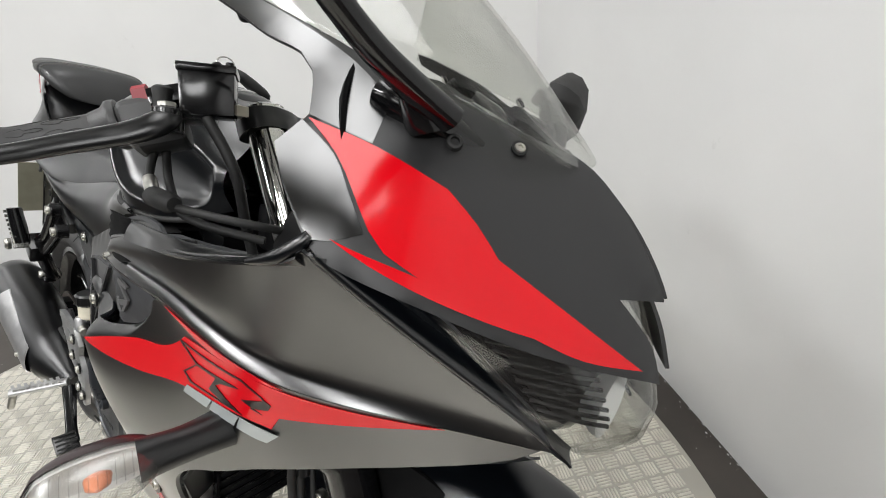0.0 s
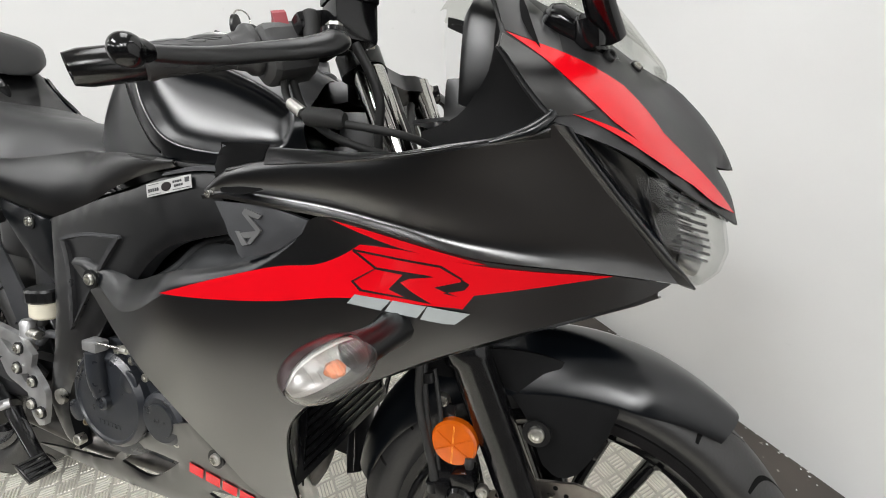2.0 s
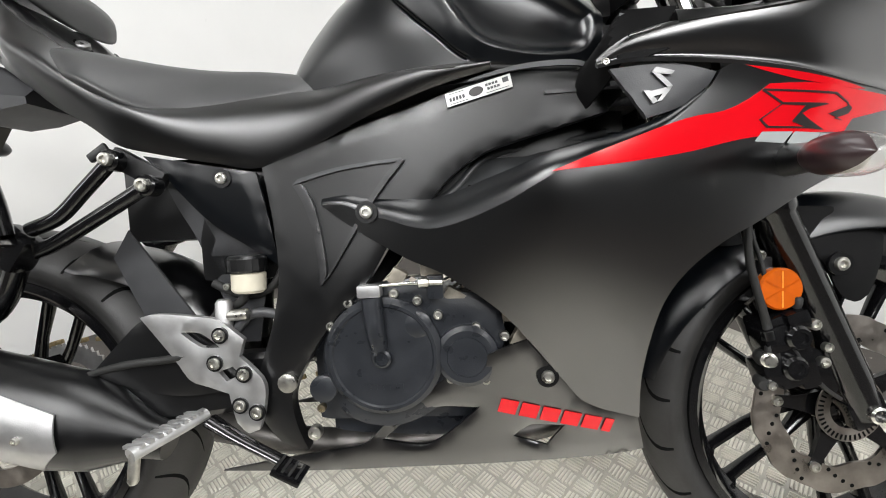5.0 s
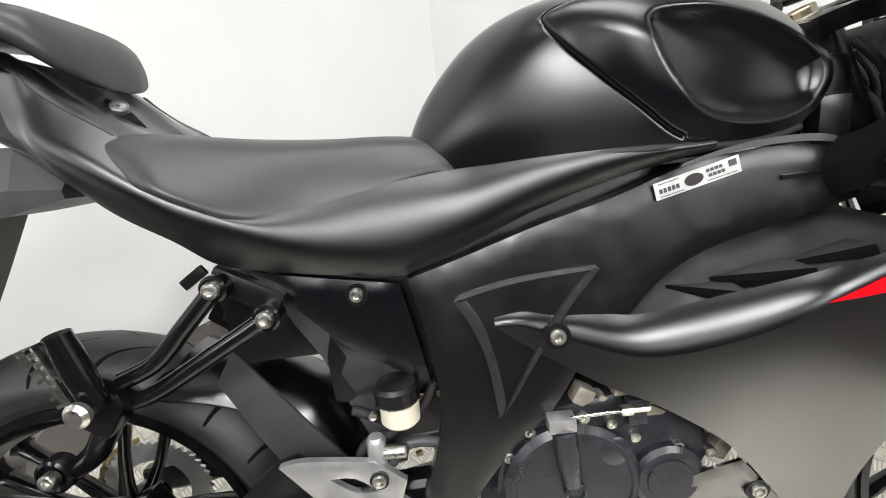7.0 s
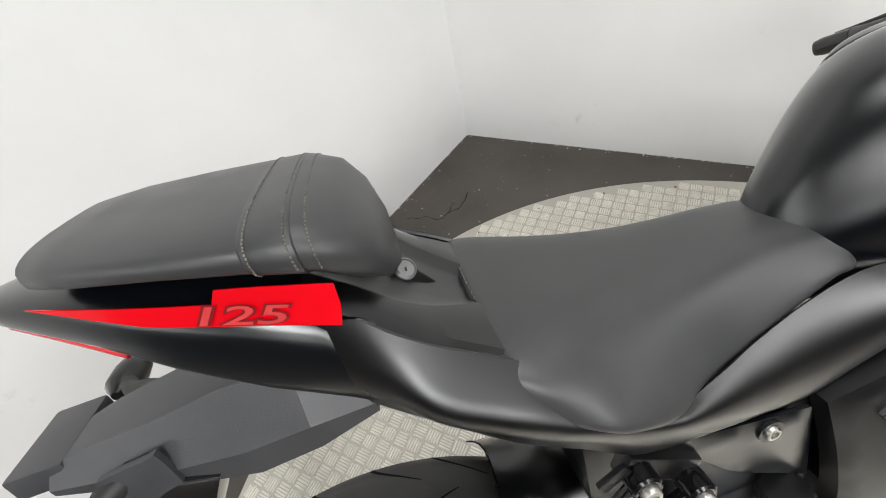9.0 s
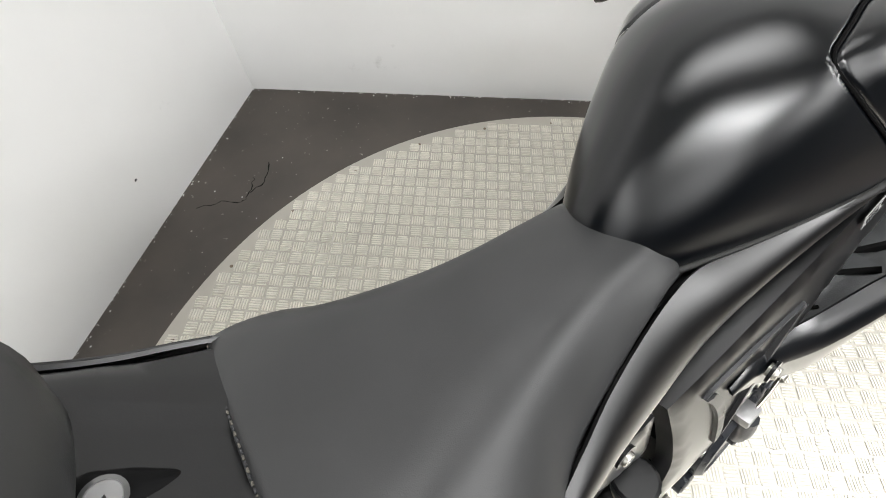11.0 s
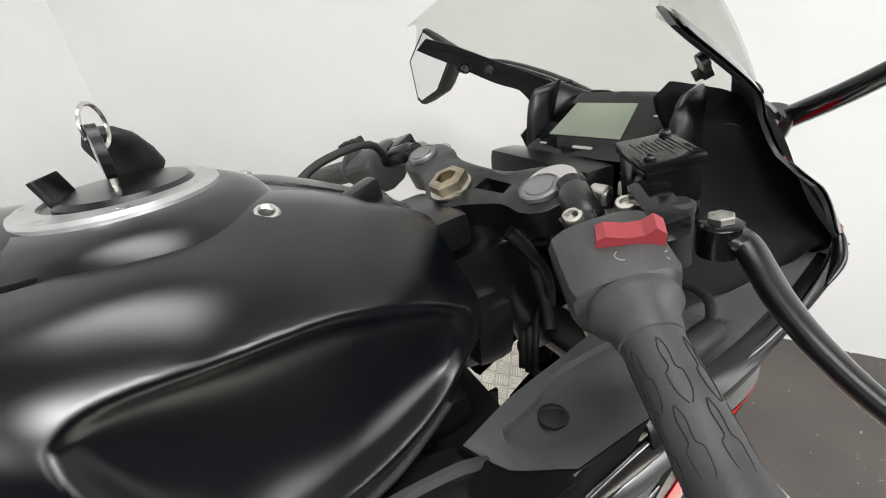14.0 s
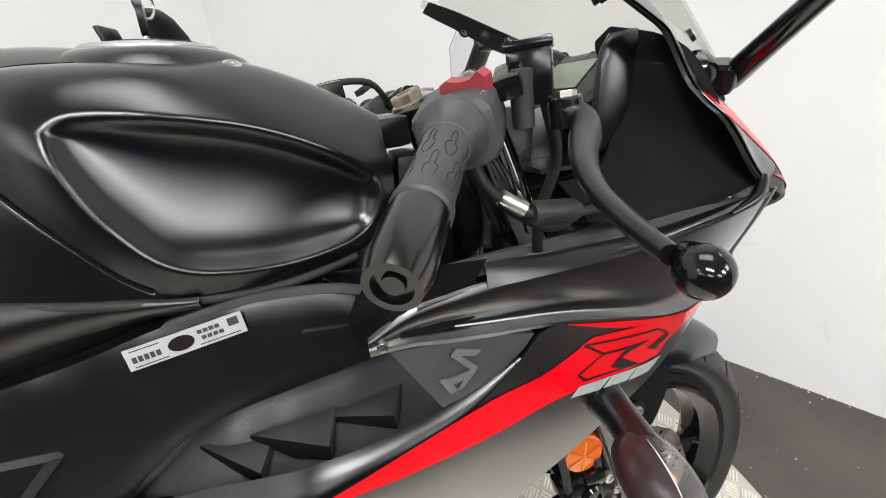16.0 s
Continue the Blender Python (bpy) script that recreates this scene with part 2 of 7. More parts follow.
def make(name, verts, faces, material, parent=None, label="", smooth=True, sharp=None):
    me = bpy.data.meshes.new(name)
    me.from_pydata([tuple(v) for v in verts], [], faces)
    me.materials.append(material)
    me.polygons.foreach_set("use_smooth", [smooth] * len(me.polygons))
    me.update()
    if smooth:
        me.set_sharp_from_angle(angle=radians(sharp or 38))
    ob = new(name, me)
    if parent:
        ob.parent = parent
    if label:
        tagged(ob, label)
    return ob


def flip(verts, faces):
    """The mirror image across the middle plane."""
    return [(v[0], -v[1], v[2]) for v in verts], [f[::-1] for f in faces]


def tps(ctrl):
    """A smooth height over a plane, through a few control heights (u, v, height)."""
    c = np.array(ctrl, float)
    p, n = c[:, :2], len(c)
    d = np.hypot(p[:, None, 0] - p[None, :, 0], p[:, None, 1] - p[None, :, 1])
    a = np.zeros((n + 3, n + 3))
    a[:n, :n] = np.where(d > 0, d * d * np.log(d + 1e-12), 0) + np.eye(n) * 1e-4
    a[:n, n], a[:n, n + 1:], a[n, :n], a[n + 1:, :n] = 1, p, 1, p.T
    w = np.linalg.solve(a, np.r_[c[:, 2], 0, 0, 0])

    def height(u, v):
        r = np.hypot(p[:, 0] - u, p[:, 1] - v)
        return float(w[:n] @ np.where(r > 0, r * r * np.log(r + 1e-12), 0) + w[n] + w[n + 1] * u + w[n + 2] * v)
    return height


def side(height):
    """Lift for panels that face the right side: u is x, v is z."""
    return lambda u, v, d: (u, height(u, v) - d, v)


def flat_side(y):
    return lambda u, v, d: (u, y - d, v)


def catmull(pts, per=6, closed=False):
    pts = [np.array(p, float) for p in pts]
    n, out = len(pts), []
    for i in range(n if closed else n - 1):
        p1, p2 = pts[i], pts[(i + 1) % n]
        p0 = pts[i - 1] if closed or i else p1
        p3 = pts[(i + 2) % n] if closed or i + 2 < n else p2
        for k in range(per):
            t = k / per
            out.append(0.5 * (2 * p1 + (p2 - p0) * t + (2 * p0 - 5 * p1 + 4 * p2 - p3) * t * t + (3 * p1 - p0 - 3 * p2 + p3) * t ** 3))
    if not closed:
        out.append(pts[-1])
    return out


def curve(pts):
    """A smooth function through a few (x, value) points."""
    fine = catmull(pts, 40)
    xs, ys = [q[0] for q in fine], [q[1] for q in fine]
    return lambda x: float(np.interp(x, xs, ys))


def rounded(outline, step, corner=48):
    """A closed outline, smoothed between its corners and cut into even steps."""
    p = [np.array(q, float) for q in outline]
    n = len(p)
    sharp = []
    for i in range(n):
        a, b = p[i] - p[i - 1], p[(i + 1) % n] - p[i]
        ang = abs(math.degrees(math.atan2(a[0] * b[1] - a[1] * b[0], a @ b)))
        sharp.append(ang > corner)
    out = []
    for i in range(n):
        p1, p2 = p[i], p[(i + 1) % n]
        p0 = p1 if sharp[i] else p[i - 1]
        p3 = p2 if sharp[(i + 1) % n] else p[(i + 2) % n]
        k = max(1, int(round(np.linalg.norm(p2 - p1) / step)))
        for j in range(k):
            t = j / k
            out.append(0.5 * (2 * p1 + (p2 - p0) * t + (2 * p0 - 5 * p1 + 4 * p2 - p3) * t * t + (3 * p1 - p0 - 3 * p2 + p3) * t ** 3))
    return out


def inside(q, poly):
    x, y = q
    hit = False
    for i in range(len(poly)):
        (x1, y1), (x2, y2) = poly[i - 1], poly[i]
        if (y1 > y) != (y2 > y) and x < (x2 - x1) * (y - y1) / (y2 - y1) + x1:
            hit = not hit
    return hit


def sheet(outline, lift, thick=0.003, step=0.014, roll=0.002, holes=(), off=0.0, corner=48):
    """Vertices and faces of a curved sheet of some thickness over a plane outline, with a rolled edge."""
    loops = [rounded(outline, step, corner)] + [rounded(h, step, corner) for h in holes]
    pts, edges = [], []
    for lp in loops:
        s = len(pts)
        pts += [tuple(q) for q in lp]
        edges += [(s + i, s + (i + 1) % len(lp)) for i in range(len(lp))]
    edge_pts = np.array(pts)
    lo, hi = edge_pts.min(0), edge_pts.max(0)
    polys = [[tuple(q) for q in lp] for lp in loops]
    nx, ny = int((hi[0] - lo[0]) / step), int((hi[1] - lo[1]) / step)
    for i in range(nx + 1):
        for j in range(ny + 1):
            q = (lo[0] + (i + 0.5 + 0.5 * (j % 2)) * step, lo[1] + (j + 0.5) * step)
            if np.hypot(*(edge_pts - q).T).min() > 0.55 * step and inside(q, polys[0]) and not any(inside(q, h) for h in polys[1:]):
                pts.append(q)
    vs, _, fs, *_ = delaunay_2d_cdt([Vector(q) for q in pts], edges, [], 0, 1e-7)
    tris = []
    for f in fs:
        c = tuple(sum(vs[i][k] for i in f) / len(f) for k in (0, 1))
        if inside(c, polys[0]) and not any(inside(c, h) for h in polys[1:]):
            tris.append(list(f))
    count = {}
    for f in tris:
        for i in range(len(f)):
            e = (f[i], f[(i + 1) % len(f)])
            count[e] = count.get(e, 0) + 1
    rim = [e for e in count if (e[1], e[0]) not in count]
    rims = {i for e in rim for i in e}
    front = [lift(v[0], v[1], off - (roll if i in rims else 0)) for i, v in enumerate(vs)]
    f0 = tris[len(tris) // 2]
    a, b, c = (Vector(front[i]) for i in f0[:3])
    out = Vector(lift(*vs[f0[0]], off + 0.01)) - Vector(lift(*vs[f0[0]], off))
    if (b - a).cross(c - a).dot(out) < 0:
        tris = [f[::-1] for f in tris]
        rim = [(e[1], e[0]) for e in rim]
    back = [lift(v[0], v[1], off - thick - (roll if i in rims else 0)) for i, v in enumerate(vs)]
    n = len(front)
    faces = tris + [[i + n for i in f[::-1]] for f in tris] + [[e[1], e[0], e[0] + n, e[1] + n] for e in rim]
    return front + back, faces


def skin(name, outline, lift, material, parent, label="", mirror=False, **kw):
    v, f = sheet(outline, lift, **kw)
    ob = make(name, v, f, material, parent, label)
    if mirror:
        make(name, *flip(v, f), material, parent, label)
    return ob


def strip(name, us, ss, surf, material, parent, label="", mirror=False, thick=0.004):
    """A sheet over an even grid: surf(u, s) gives its outer face, in right-hand parts towards -y."""
    nu, ns = len(us), len(ss)
    front = np.array([[surf(u, s) for s in ss] for u in us], float)
    n = np.cross(np.gradient(front, axis=0), np.gradient(front, axis=1))
    n /= np.linalg.norm(n, axis=2, keepdims=True) + 1e-12
    if n[nu // 2, ns // 2, 1] > 0:
        n = -n
    v = [tuple(q) for q in front.reshape(-1, 3)] + [tuple(q) for q in (front - n * thick).reshape(-1, 3)]
    m, f = nu * ns, []
    for i in range(nu - 1):
        for j in range(ns - 1):
            a = i * ns + j
            f += [(a, a + 1, a + ns + 1, a + ns), (m + a, m + a + ns, m + a + ns + 1, m + a + 1)]
    rim = [i * ns for i in range(nu)] + [(nu - 1) * ns + j for j in range(1, ns)] + [i * ns + ns - 1 for i in range(nu - 2, -1, -1)] + list(range(ns - 2, 0, -1))
    f += [(rim[i], rim[(i + 1) % len(rim)], m + rim[(i + 1) % len(rim)], m + rim[i]) for i in range(len(rim))]
    i, j = nu // 2, ns // 2
    if np.cross(front[i, j + 1] - front[i, j], front[i + 1, j] - front[i, j]) @ n[i, j] < 0:
        f = [q[::-1] for q in f]
    ob = make(name, v, f, material, parent, label, sharp=55)
    if mirror:
        make(name, *flip(v, f), material, parent, label, sharp=55)
    return ob


def rings_mesh(rings, close=True, caps=True):
    n = len(rings[0])
    verts = [tuple(p) for r in rings for p in r]
    faces = []
    for i in range(len(rings) - 1):
        for j in range(n if close else n - 1):
            k = (j + 1) % n
            faces.append((i * n + j, i * n + k, (i + 1) * n + k, (i + 1) * n + j))
    if caps:
        faces.append(tuple(range(n))[::-1])
        faces.append(tuple((len(rings) - 1) * n + j for j in range(n)))
    return verts, faces


def outward(verts, faces):
    """Turns the faces of a closed mesh outwards."""
    vol = 0.0
    for f in faces:
        a = Vector(verts[f[0]])
        for i in range(1, len(f) - 1):
            vol += a.dot(Vector(verts[f[i]]).cross(Vector(verts[f[i + 1]])))
    return faces if vol > 0 else [f[::-1] for f in faces]


def loft(name, rings, material, parent, label="", mirror=False, sharp=None):
    v, f = rings_mesh(rings)
    f = outward(v, f)
    ob = make(name, v, f, material, parent, label, sharp=sharp)
    if mirror:
        make(name, *flip(v, f), material, parent, label, sharp=sharp)
    return ob


def frame_axes(d):
    d = Vector(d).normalized()
    a = d.cross(Vector((0, 0, 1)) if abs(d.z) < 0.9 else Vector((1, 0, 0))).normalized()
    return d, a, d.cross(a)


def lathe_mesh(profile, origin, axis, seg=24, caps=True):
    """Rings of (radius, height) round an axis."""
    d, a, b = frame_axes(axis)
    o = Vector(origin)
    rings = [[o + d * h + (a * math.cos(t) + b * math.sin(t)) * r for t in (2 * math.pi * i / seg for i in range(seg))] for r, h in profile]
    v, f = rings_mesh(rings, True, caps)
    return v, (outward(v, f) if caps else f)


def lathe(name, profile, origin, axis, material, parent, label="", seg=24, mirror=False, sharp=None):
    v, f = lathe_mesh(profile, origin, axis, seg)
    ob = make(name, v, f, material, parent, label, sharp=sharp)
    if mirror:
        make(name, *flip(v, f), material, parent, label, sharp=sharp)
    return ob


def ring_mesh(r0, r1, h0, h1, origin, axis, seg=48):
    """A flat ring between two radii."""
    v, f = lathe_mesh([(r0, h0), (r1, h0), (r1, h1), (r0, h1)], origin, axis, seg, False)
    n = seg
    f = f + [(3 * n + j, 3 * n + (j + 1) % n, (j + 1) % n, j) for j in range(n)]
    return v, outward(v, f)


def tube_mesh(points, r, seg=10, per=5, radii=None, squash=1.0):
    pts = [Vector(p) for p in catmull(points, per)]
    if radii:
        rr = [float(x[0]) for x in catmull([(q, 0) for q in radii], per)]
    else:
        rr = [r] * len(pts)
    d, a, b = frame_axes(pts[1] - pts[0])
    rings = []
    for i, p in enumerate(pts):
        t = (pts[min(i + 1, len(pts) - 1)] - pts[max(i - 1, 0)]).normalized()
        a = (a - t * a.dot(t)).normalized()
        b = t.cross(a)
        rings.append([p + (a * math.cos(q) + b * math.sin(q) * squash) * rr[i] for q in (2 * math.pi * k / seg for k in range(seg))])
    v, f = rings_mesh(rings)
    return v, outward(v, f)


def tube(name, points, r, material, parent, label="", mirror=False, **kw):
    v, f = tube_mesh(points, r, **kw)
    ob = make(name, v, f, material, parent, label, sharp=50)
    if mirror:
        make(name, *flip(v, f), material, parent, label, sharp=50)
    return ob


def join(*meshes):
    verts, faces = [], []
    for v, f in meshes:
        n = len(verts)
        verts += [tuple(q) for q in v]
        faces += [tuple(i + n for i in g) for g in f]
    return verts, faces


def block_mesh(center, size, axes=None, bev=0.0, taper=1.0):
    """A bevelled block; axes: three directions of its sides."""
    bm = bmesh.new()
    bmesh.ops.create_cube(bm, size=1)
    for v in bm.verts:
        k = taper if v.co.z > 0 else 1.0
        v.co = Vector((v.co.x * size[0] * k, v.co.y * size[1] * k, v.co.z * size[2]))
    if bev:
        bmesh.ops.bevel(bm, geom=bm.edges[:], offset=bev, segments=2, affect="EDGES", profile=0.7)
    ax = [Vector(q).normalized() for q in (axes or ((1, 0, 0), (0, 1, 0), (0, 0, 1)))]
    bm.verts.ensure_lookup_table()
    verts = [Vector(center) + ax[0] * v.co.x + ax[1] * v.co.y + ax[2] * v.co.z for v in bm.verts]
    faces = [tuple(v.index for v in f.verts) for f in bm.faces]
    bm.free()
    return verts, outward(verts, faces)


def block(name, center, size, material, parent, label="", axes=None, bev=0.002, taper=1.0, mirror=False):
    v, f = block_mesh(center, size, axes, bev, taper)
    ob = make(name, v, f, material, parent, label)
    if mirror:
        make(name, *flip(v, f), material, parent, label)
    return ob


def bolt_mesh(p, axis, r):
    return lathe_mesh([(r * 0.98, -r * 0.6), (r, 0), (r, r * 0.45), (r * 0.88, r * 0.62), (r * 0.55, r * 0.66), (r * 0.5, r * 0.2), (0.001, r * 0.18)], p, axis, 14)


def bolt(p, axis, r, parent, material=None, mirror=False, cup=0.0, name="bolt"):
    """A socket-head bolt; cup: the radius of a dark recess round it."""
    v, f = bolt_mesh(p, axis, r)
    ob = make(name, v, f, material or ZINC, parent)
    if mirror:
        make(name, *flip(v, f), material or ZINC, parent)
    if cup:
        cv, cf = ring_mesh(r * 1.02, cup, -0.002, 0.0015, p, axis, 20)
        make("washer", cv, cf, PLASTIC, parent)
        if mirror:
            make("washer", *flip(cv, cf), PLASTIC, parent)
    return ob


def hexnut_mesh(p, axis, r, h, bore=0.0):
    d, a, b = frame_axes(axis)
    o = Vector(p)
    prof = [(r * 0.9, 0), (r, h * 0.12), (r, h * 0.85), (r * 0.88, h)] + ([(bore, h), (bore, h * 0.3), (0.001, h * 0.3)] if bore else [(0.001, h)])
    rings = [[o + d * hh + (a * math.cos(t) + b * math.sin(t)) * rr for t in (math.pi / 3 * i for i in range(6))] for rr, hh in prof]
    v, f = rings_mesh(rings)
    return v, outward(v, f)

# ---------------------------------------------------------------- the corner of the workshop
CORNER = Vector((0.567, 1.716, 0))
DL = Vector((math.cos(radians(219.2)), math.sin(radians(219.2)), 0))
DR = Vector((math.cos(radians(-42.2)), math.sin(radians(-42.2)), 0))
SPAN, HIGH, LOW = 6.5, 2.7, -0.004


def wall(name, a, b, out, material, label):
    """A thick upright wall from a to b, its thickness on the side of out."""
    out = out.normalized() * 0.12
    v = [p + o + Vector((0, 0, z)) for z in (LOW - 0.1, HIGH) for o in (Vector((0, 0, 0)), out) for p in (a, b)]
    f = [(0, 1, 3, 2), (4, 6, 7, 5), (0, 4, 5, 1), (2, 3, 7, 6), (0, 2, 6, 4), (1, 5, 7, 3)]
    ob = make(name, v, outward(v, f), material, smooth=False)
    return tagged(ob, label, "wall", kind="structure")


FAR_L, FAR_R = CORNER + DL * SPAN, CORNER + DR * SPAN
FAR = FAR_L + DR * SPAN
wall("wall_left", FAR_L, CORNER, -DR, WALL, "scuffed white painted wall meeting a dark floor")
wall("wall_right", CORNER + DR * 0.0, FAR_R, -DL, WALL, "scuffed white painted wall with faint grey marks")
# two unseen walls, added to close the room and darken reflections
wall("wall_far_left", FAR_L, FAR, DL, FARWALL, "unseen dark wall added to close the workshop")
wall("wall_far_right", FAR_R, FAR, DR, FARWALL, "unseen dark wall added to close the workshop")


def slab(name, z0, z1, material, label, category):
    cs = [CORNER - DL * 0.2 - DR * 0.2, FAR_R, FAR, FAR_L]
    v = [Vector((c.x, c.y, z)) for z in (z0, z1) for c in cs]
    f = [(3, 2, 1, 0), (4, 5, 6, 7)] + [(i, (i + 1) % 4, 4 + (i + 1) % 4, 4 + i) for i in range(4)]
    ob = make(name, v, outward(v, f), material, smooth=False)
    return tagged(ob, label, category, kind="structure")


slab("floor", LOW - 0.2, LOW, FLOOR, "dark painted concrete floor with cracks, chips and dust", "floor")
slab("ceiling", HIGH, HIGH + 0.1, CEIL, "plain ceiling that closes the workshop", "ceiling")

# hairline cracks in the floor
def crack(pts, w):
    v, f = [], []
    line = catmull(pts, 5)
    rnd = random.Random(3)
    for i, p in enumerate(line):
        d = line[min(i + 1, len(line) - 1)] - line[max(i - 1, 0)]
        nrm = np.array([-d[1], d[0]]) / (np.hypot(*d) + 1e-9)
        q = p + nrm * rnd.uniform(-0.006, 0.006)
        ww = w * rnd.uniform(0.4, 1.2)
        v += [(*(q + nrm * ww), LOW + 0.0006), (*(q - nrm * ww), LOW + 0.0006)]
    f = [(2 * i, 2 * i + 1, 2 * i + 3, 2 * i + 2) for i in range(len(line) - 1)]
    ob = make("floor_crack", v, f, GROOVE, smooth=False)
    return tagged(ob, "thin dark crack in the painted concrete floor", "crack", kind="structure")


crack([(0.17, 1.30), (0.24, 1.27), (0.29, 1.23), (0.33, 1.25), (0.37, 1.30)], 0.0016)
crack([(0.33, 1.25), (0.40, 1.27), (0.44, 1.33)], 0.0022)

# turntable of chequer plate
HUB = Vector((0.594, -0.062, 0))
TT_R = 1.204
turntable = new("turntable")
turntable.location = HUB
tagged(turntable, "round turntable of worn chequer plate set into the floor", "turntable")
v, f = lathe_mesh([(TT_R - 0.002, -0.003), (TT_R, -0.001), (TT_R - 0.003, 0.0), (0.001, 0.0)], (0, 0, 0), (0, 0, 1), 160)
make("deck", v, f, CHEQUER, turntable, "round aluminium deck plate")


def tread():
    """Groups of five raised bars, turned by a quarter from cell to cell."""
    a, ang = 0.0385, radians(-42.2)
    ca, sa = math.cos(ang), math.sin(ang)
    verts, faces = [], []
    rnd = random.Random(5)
    n = int(TT_R / a) + 2
    for i in range(-n, n):
        for j in range(-n, n):
            cx, cy = (i + 0.5) * a, (j + 0.5) * a
            if math.hypot(cx, cy) > TT_R - 0.028:
                continue
            across = (i + j) % 2
            for k in range(5):
                o = (k - 2) * 0.0072
                hl = 0.0172 - 0.0012 * abs(k - 2) + rnd.uniform(-0.0008, 0.0008)
                s = len(verts)
                for l, w, z in ((hl, 0.0027, 0.0), (hl * 0.9, 0.0015, 0.0022)):
                    for du, dv in ((-l, -w), (l, -w), (l, w), (-l, w)):
                        x, y = (du, dv + o) if across else (dv + o, du)
                        x, y = x + cx, y + cy
                        verts.append((x * ca - y * sa, x * sa + y * ca, z))
                faces += [(s + 4, s + 5, s + 6, s + 7)] + [(s + q, s + (q + 1) % 4, s + 4 + (q + 1) % 4, s + 4 + q) for q in range(4)]
    ob = make("tread_pattern", verts, faces, BARS, turntable, "raised five-bar tread pattern", smooth=False)
    tagged(ob, kind="stuff")


tread()
for i in range(30):
    t = 2 * math.pi * i / 30 + 0.06
    v, f = lathe_mesh([(0.005, -0.001), (0.005, 0.0008), (0.0035, 0.0014), (0.001, 0.0014)], (math.cos(t) * (TT_R - 0.035), math.sin(t) * (TT_R - 0.035), 0), (0, 0, 1), 10)
    make("rivet", v, f, RIVET, turntable)


def flakes():
    """Chips of white paint fallen along the foot of both walls, and a few further out."""
    rnd = random.Random(11)
    v, f = [], []
    for way, inw in ((DL, DR), (DR, DL)):
        for _ in range(170):
            s0 = rnd.uniform(0.0, 3.4)
            off = 0.001 + rnd.expovariate(1 / (0.005 if rnd.random() < 0.85 else 0.10))
            if off > 0.45:
                continue
            c = CORNER + way * s0 + inw * off
            r, n = rnd.uniform(0.0008, 0.0030) * (1.0 if off < 0.03 else 0.55), rnd.choice((4, 5, 6))
            k, tw = len(v), rnd.uniform(0, 6)
            stretch = rnd.uniform(0.4, 1.0)
            for z in (LOW - 0.0004, LOW + 0.0012):
                for i in range(n):
                    t = tw + 2 * math.pi * i / n
                    rr = r * rnd.uniform(0.6, 1.2)
                    v.append(c + way * (math.cos(t) * rr * 1.4) + inw * (math.sin(t) * rr * stretch) + Vector((0, 0, z)))
            f.append(tuple(range(k + n, k + 2 * n)))
            f += [(k + i, k + (i + 1) % n, k + n + (i + 1) % n, k + n + i) for i in range(n)]
    ob = make("paint_flakes", v, outward(v, f), WALL, smooth=False)
    tagged(ob, "white paint flakes and dust along the foot of the walls", "debris", kind="stuff")


flakes()


def wall_mark(way, inw, along, z, r):
    """A small grey knock in the wall's paint."""
    rnd = random.Random(int(along * 1000))
    c = CORNER + way * along + inw * 0.0012 + Vector((0, 0, z))
    rim = []
    for lay in (-0.002, 0.0):
        rim += [c + inw * lay + way * (math.cos(t) * r * q) + Vector((0, 0, math.sin(t) * r * q * 0.7)) for t, q in ((2 * math.pi * i / 9, rnd.uniform(0.5, 1.2)) for i in range(9))]
    f = [tuple(range(9, 18))] + [(i, (i + 1) % 9, 9 + (i + 1) % 9, 9 + i) for i in range(9)]
    ob = make("wall_mark", rim, outward(rim, f), DUCTGREY, smooth=False)
    tagged(ob, "small dark knock in the white wall paint", "mark", kind="structure")


wall_mark(DL, DR, 0.615, 0.164, 0.005)

# ---------------------------------------------------------------- the motorcycle
LEAN = 19
bike = new("motorcycle")
bike.matrix_world = pose(0, 0, 0, -LEAN, 0, 0) @ pose(0, -0.012, 0)
tagged(bike, "black sports motorcycle with red decals leaning on a turntable", "motorcycle")

# ---- side fairing
FAIR = tps([(.634, .606, -.142), (.853, .637, -.206), (.907, .759, -.190), (.968, .723, -.195), (1.062, .739, -.186), (1.181, .653, -.159), (1.314, .706, -.102), (1.378, .694, -.056),
            (1.248, .833, -.178), (.852, .387, -.139), (1.0, .25, -.09), (.75, .5, -.165), (1.0, .5, -.165), (1.08, .6, -.172), (.60, .27, -.125)])
CREASE = [(0.90, 0.75), (0.96, 0.752), (1.06, 0.744), (1.121, 0.733), (1.195, 0.717), (1.293, 0.709), (1.38, 0.703)]


def fair(x, z):
    """The fairing's surface, with its sharp shoulder line standing out."""
    zc = np.interp(x, [c[0] for c in CREASE], [c[1] for c in CREASE])
    d = z - zc
    ridge = 0.007 * math.exp(-abs(d) / 0.022) * float(np.interp(x, [0.88, 0.95, 1.15, 1.37], [0.3, 1, 0.5, 0.0]))
    return FAIR(x, z) - ridge


EDGE = curve([(.55, .622), (.60, .630), (.66, .625), (.72, .619), (.80, .643), (.86, .662), (.92, .675), (.98, .694), (1.03, .724)])
DROP = curve([(.55, .006), (.60, .013), (.635, .024), (.687, .034), (.75, .038), (.80, .036), (.85, .026), (.90, .018), (.957, .015), (1.0, .008), (1.03, .001)])


FS = FU = side(fair)


def flange(u, s):
    """The rounded upper border of the lower fairing."""
    k = DROP(u)
    return (u, fair(u, EDGE(u) - k) + k * (.10 * s + .52 * s ** 2.2), EDGE(u) - k + k * s)


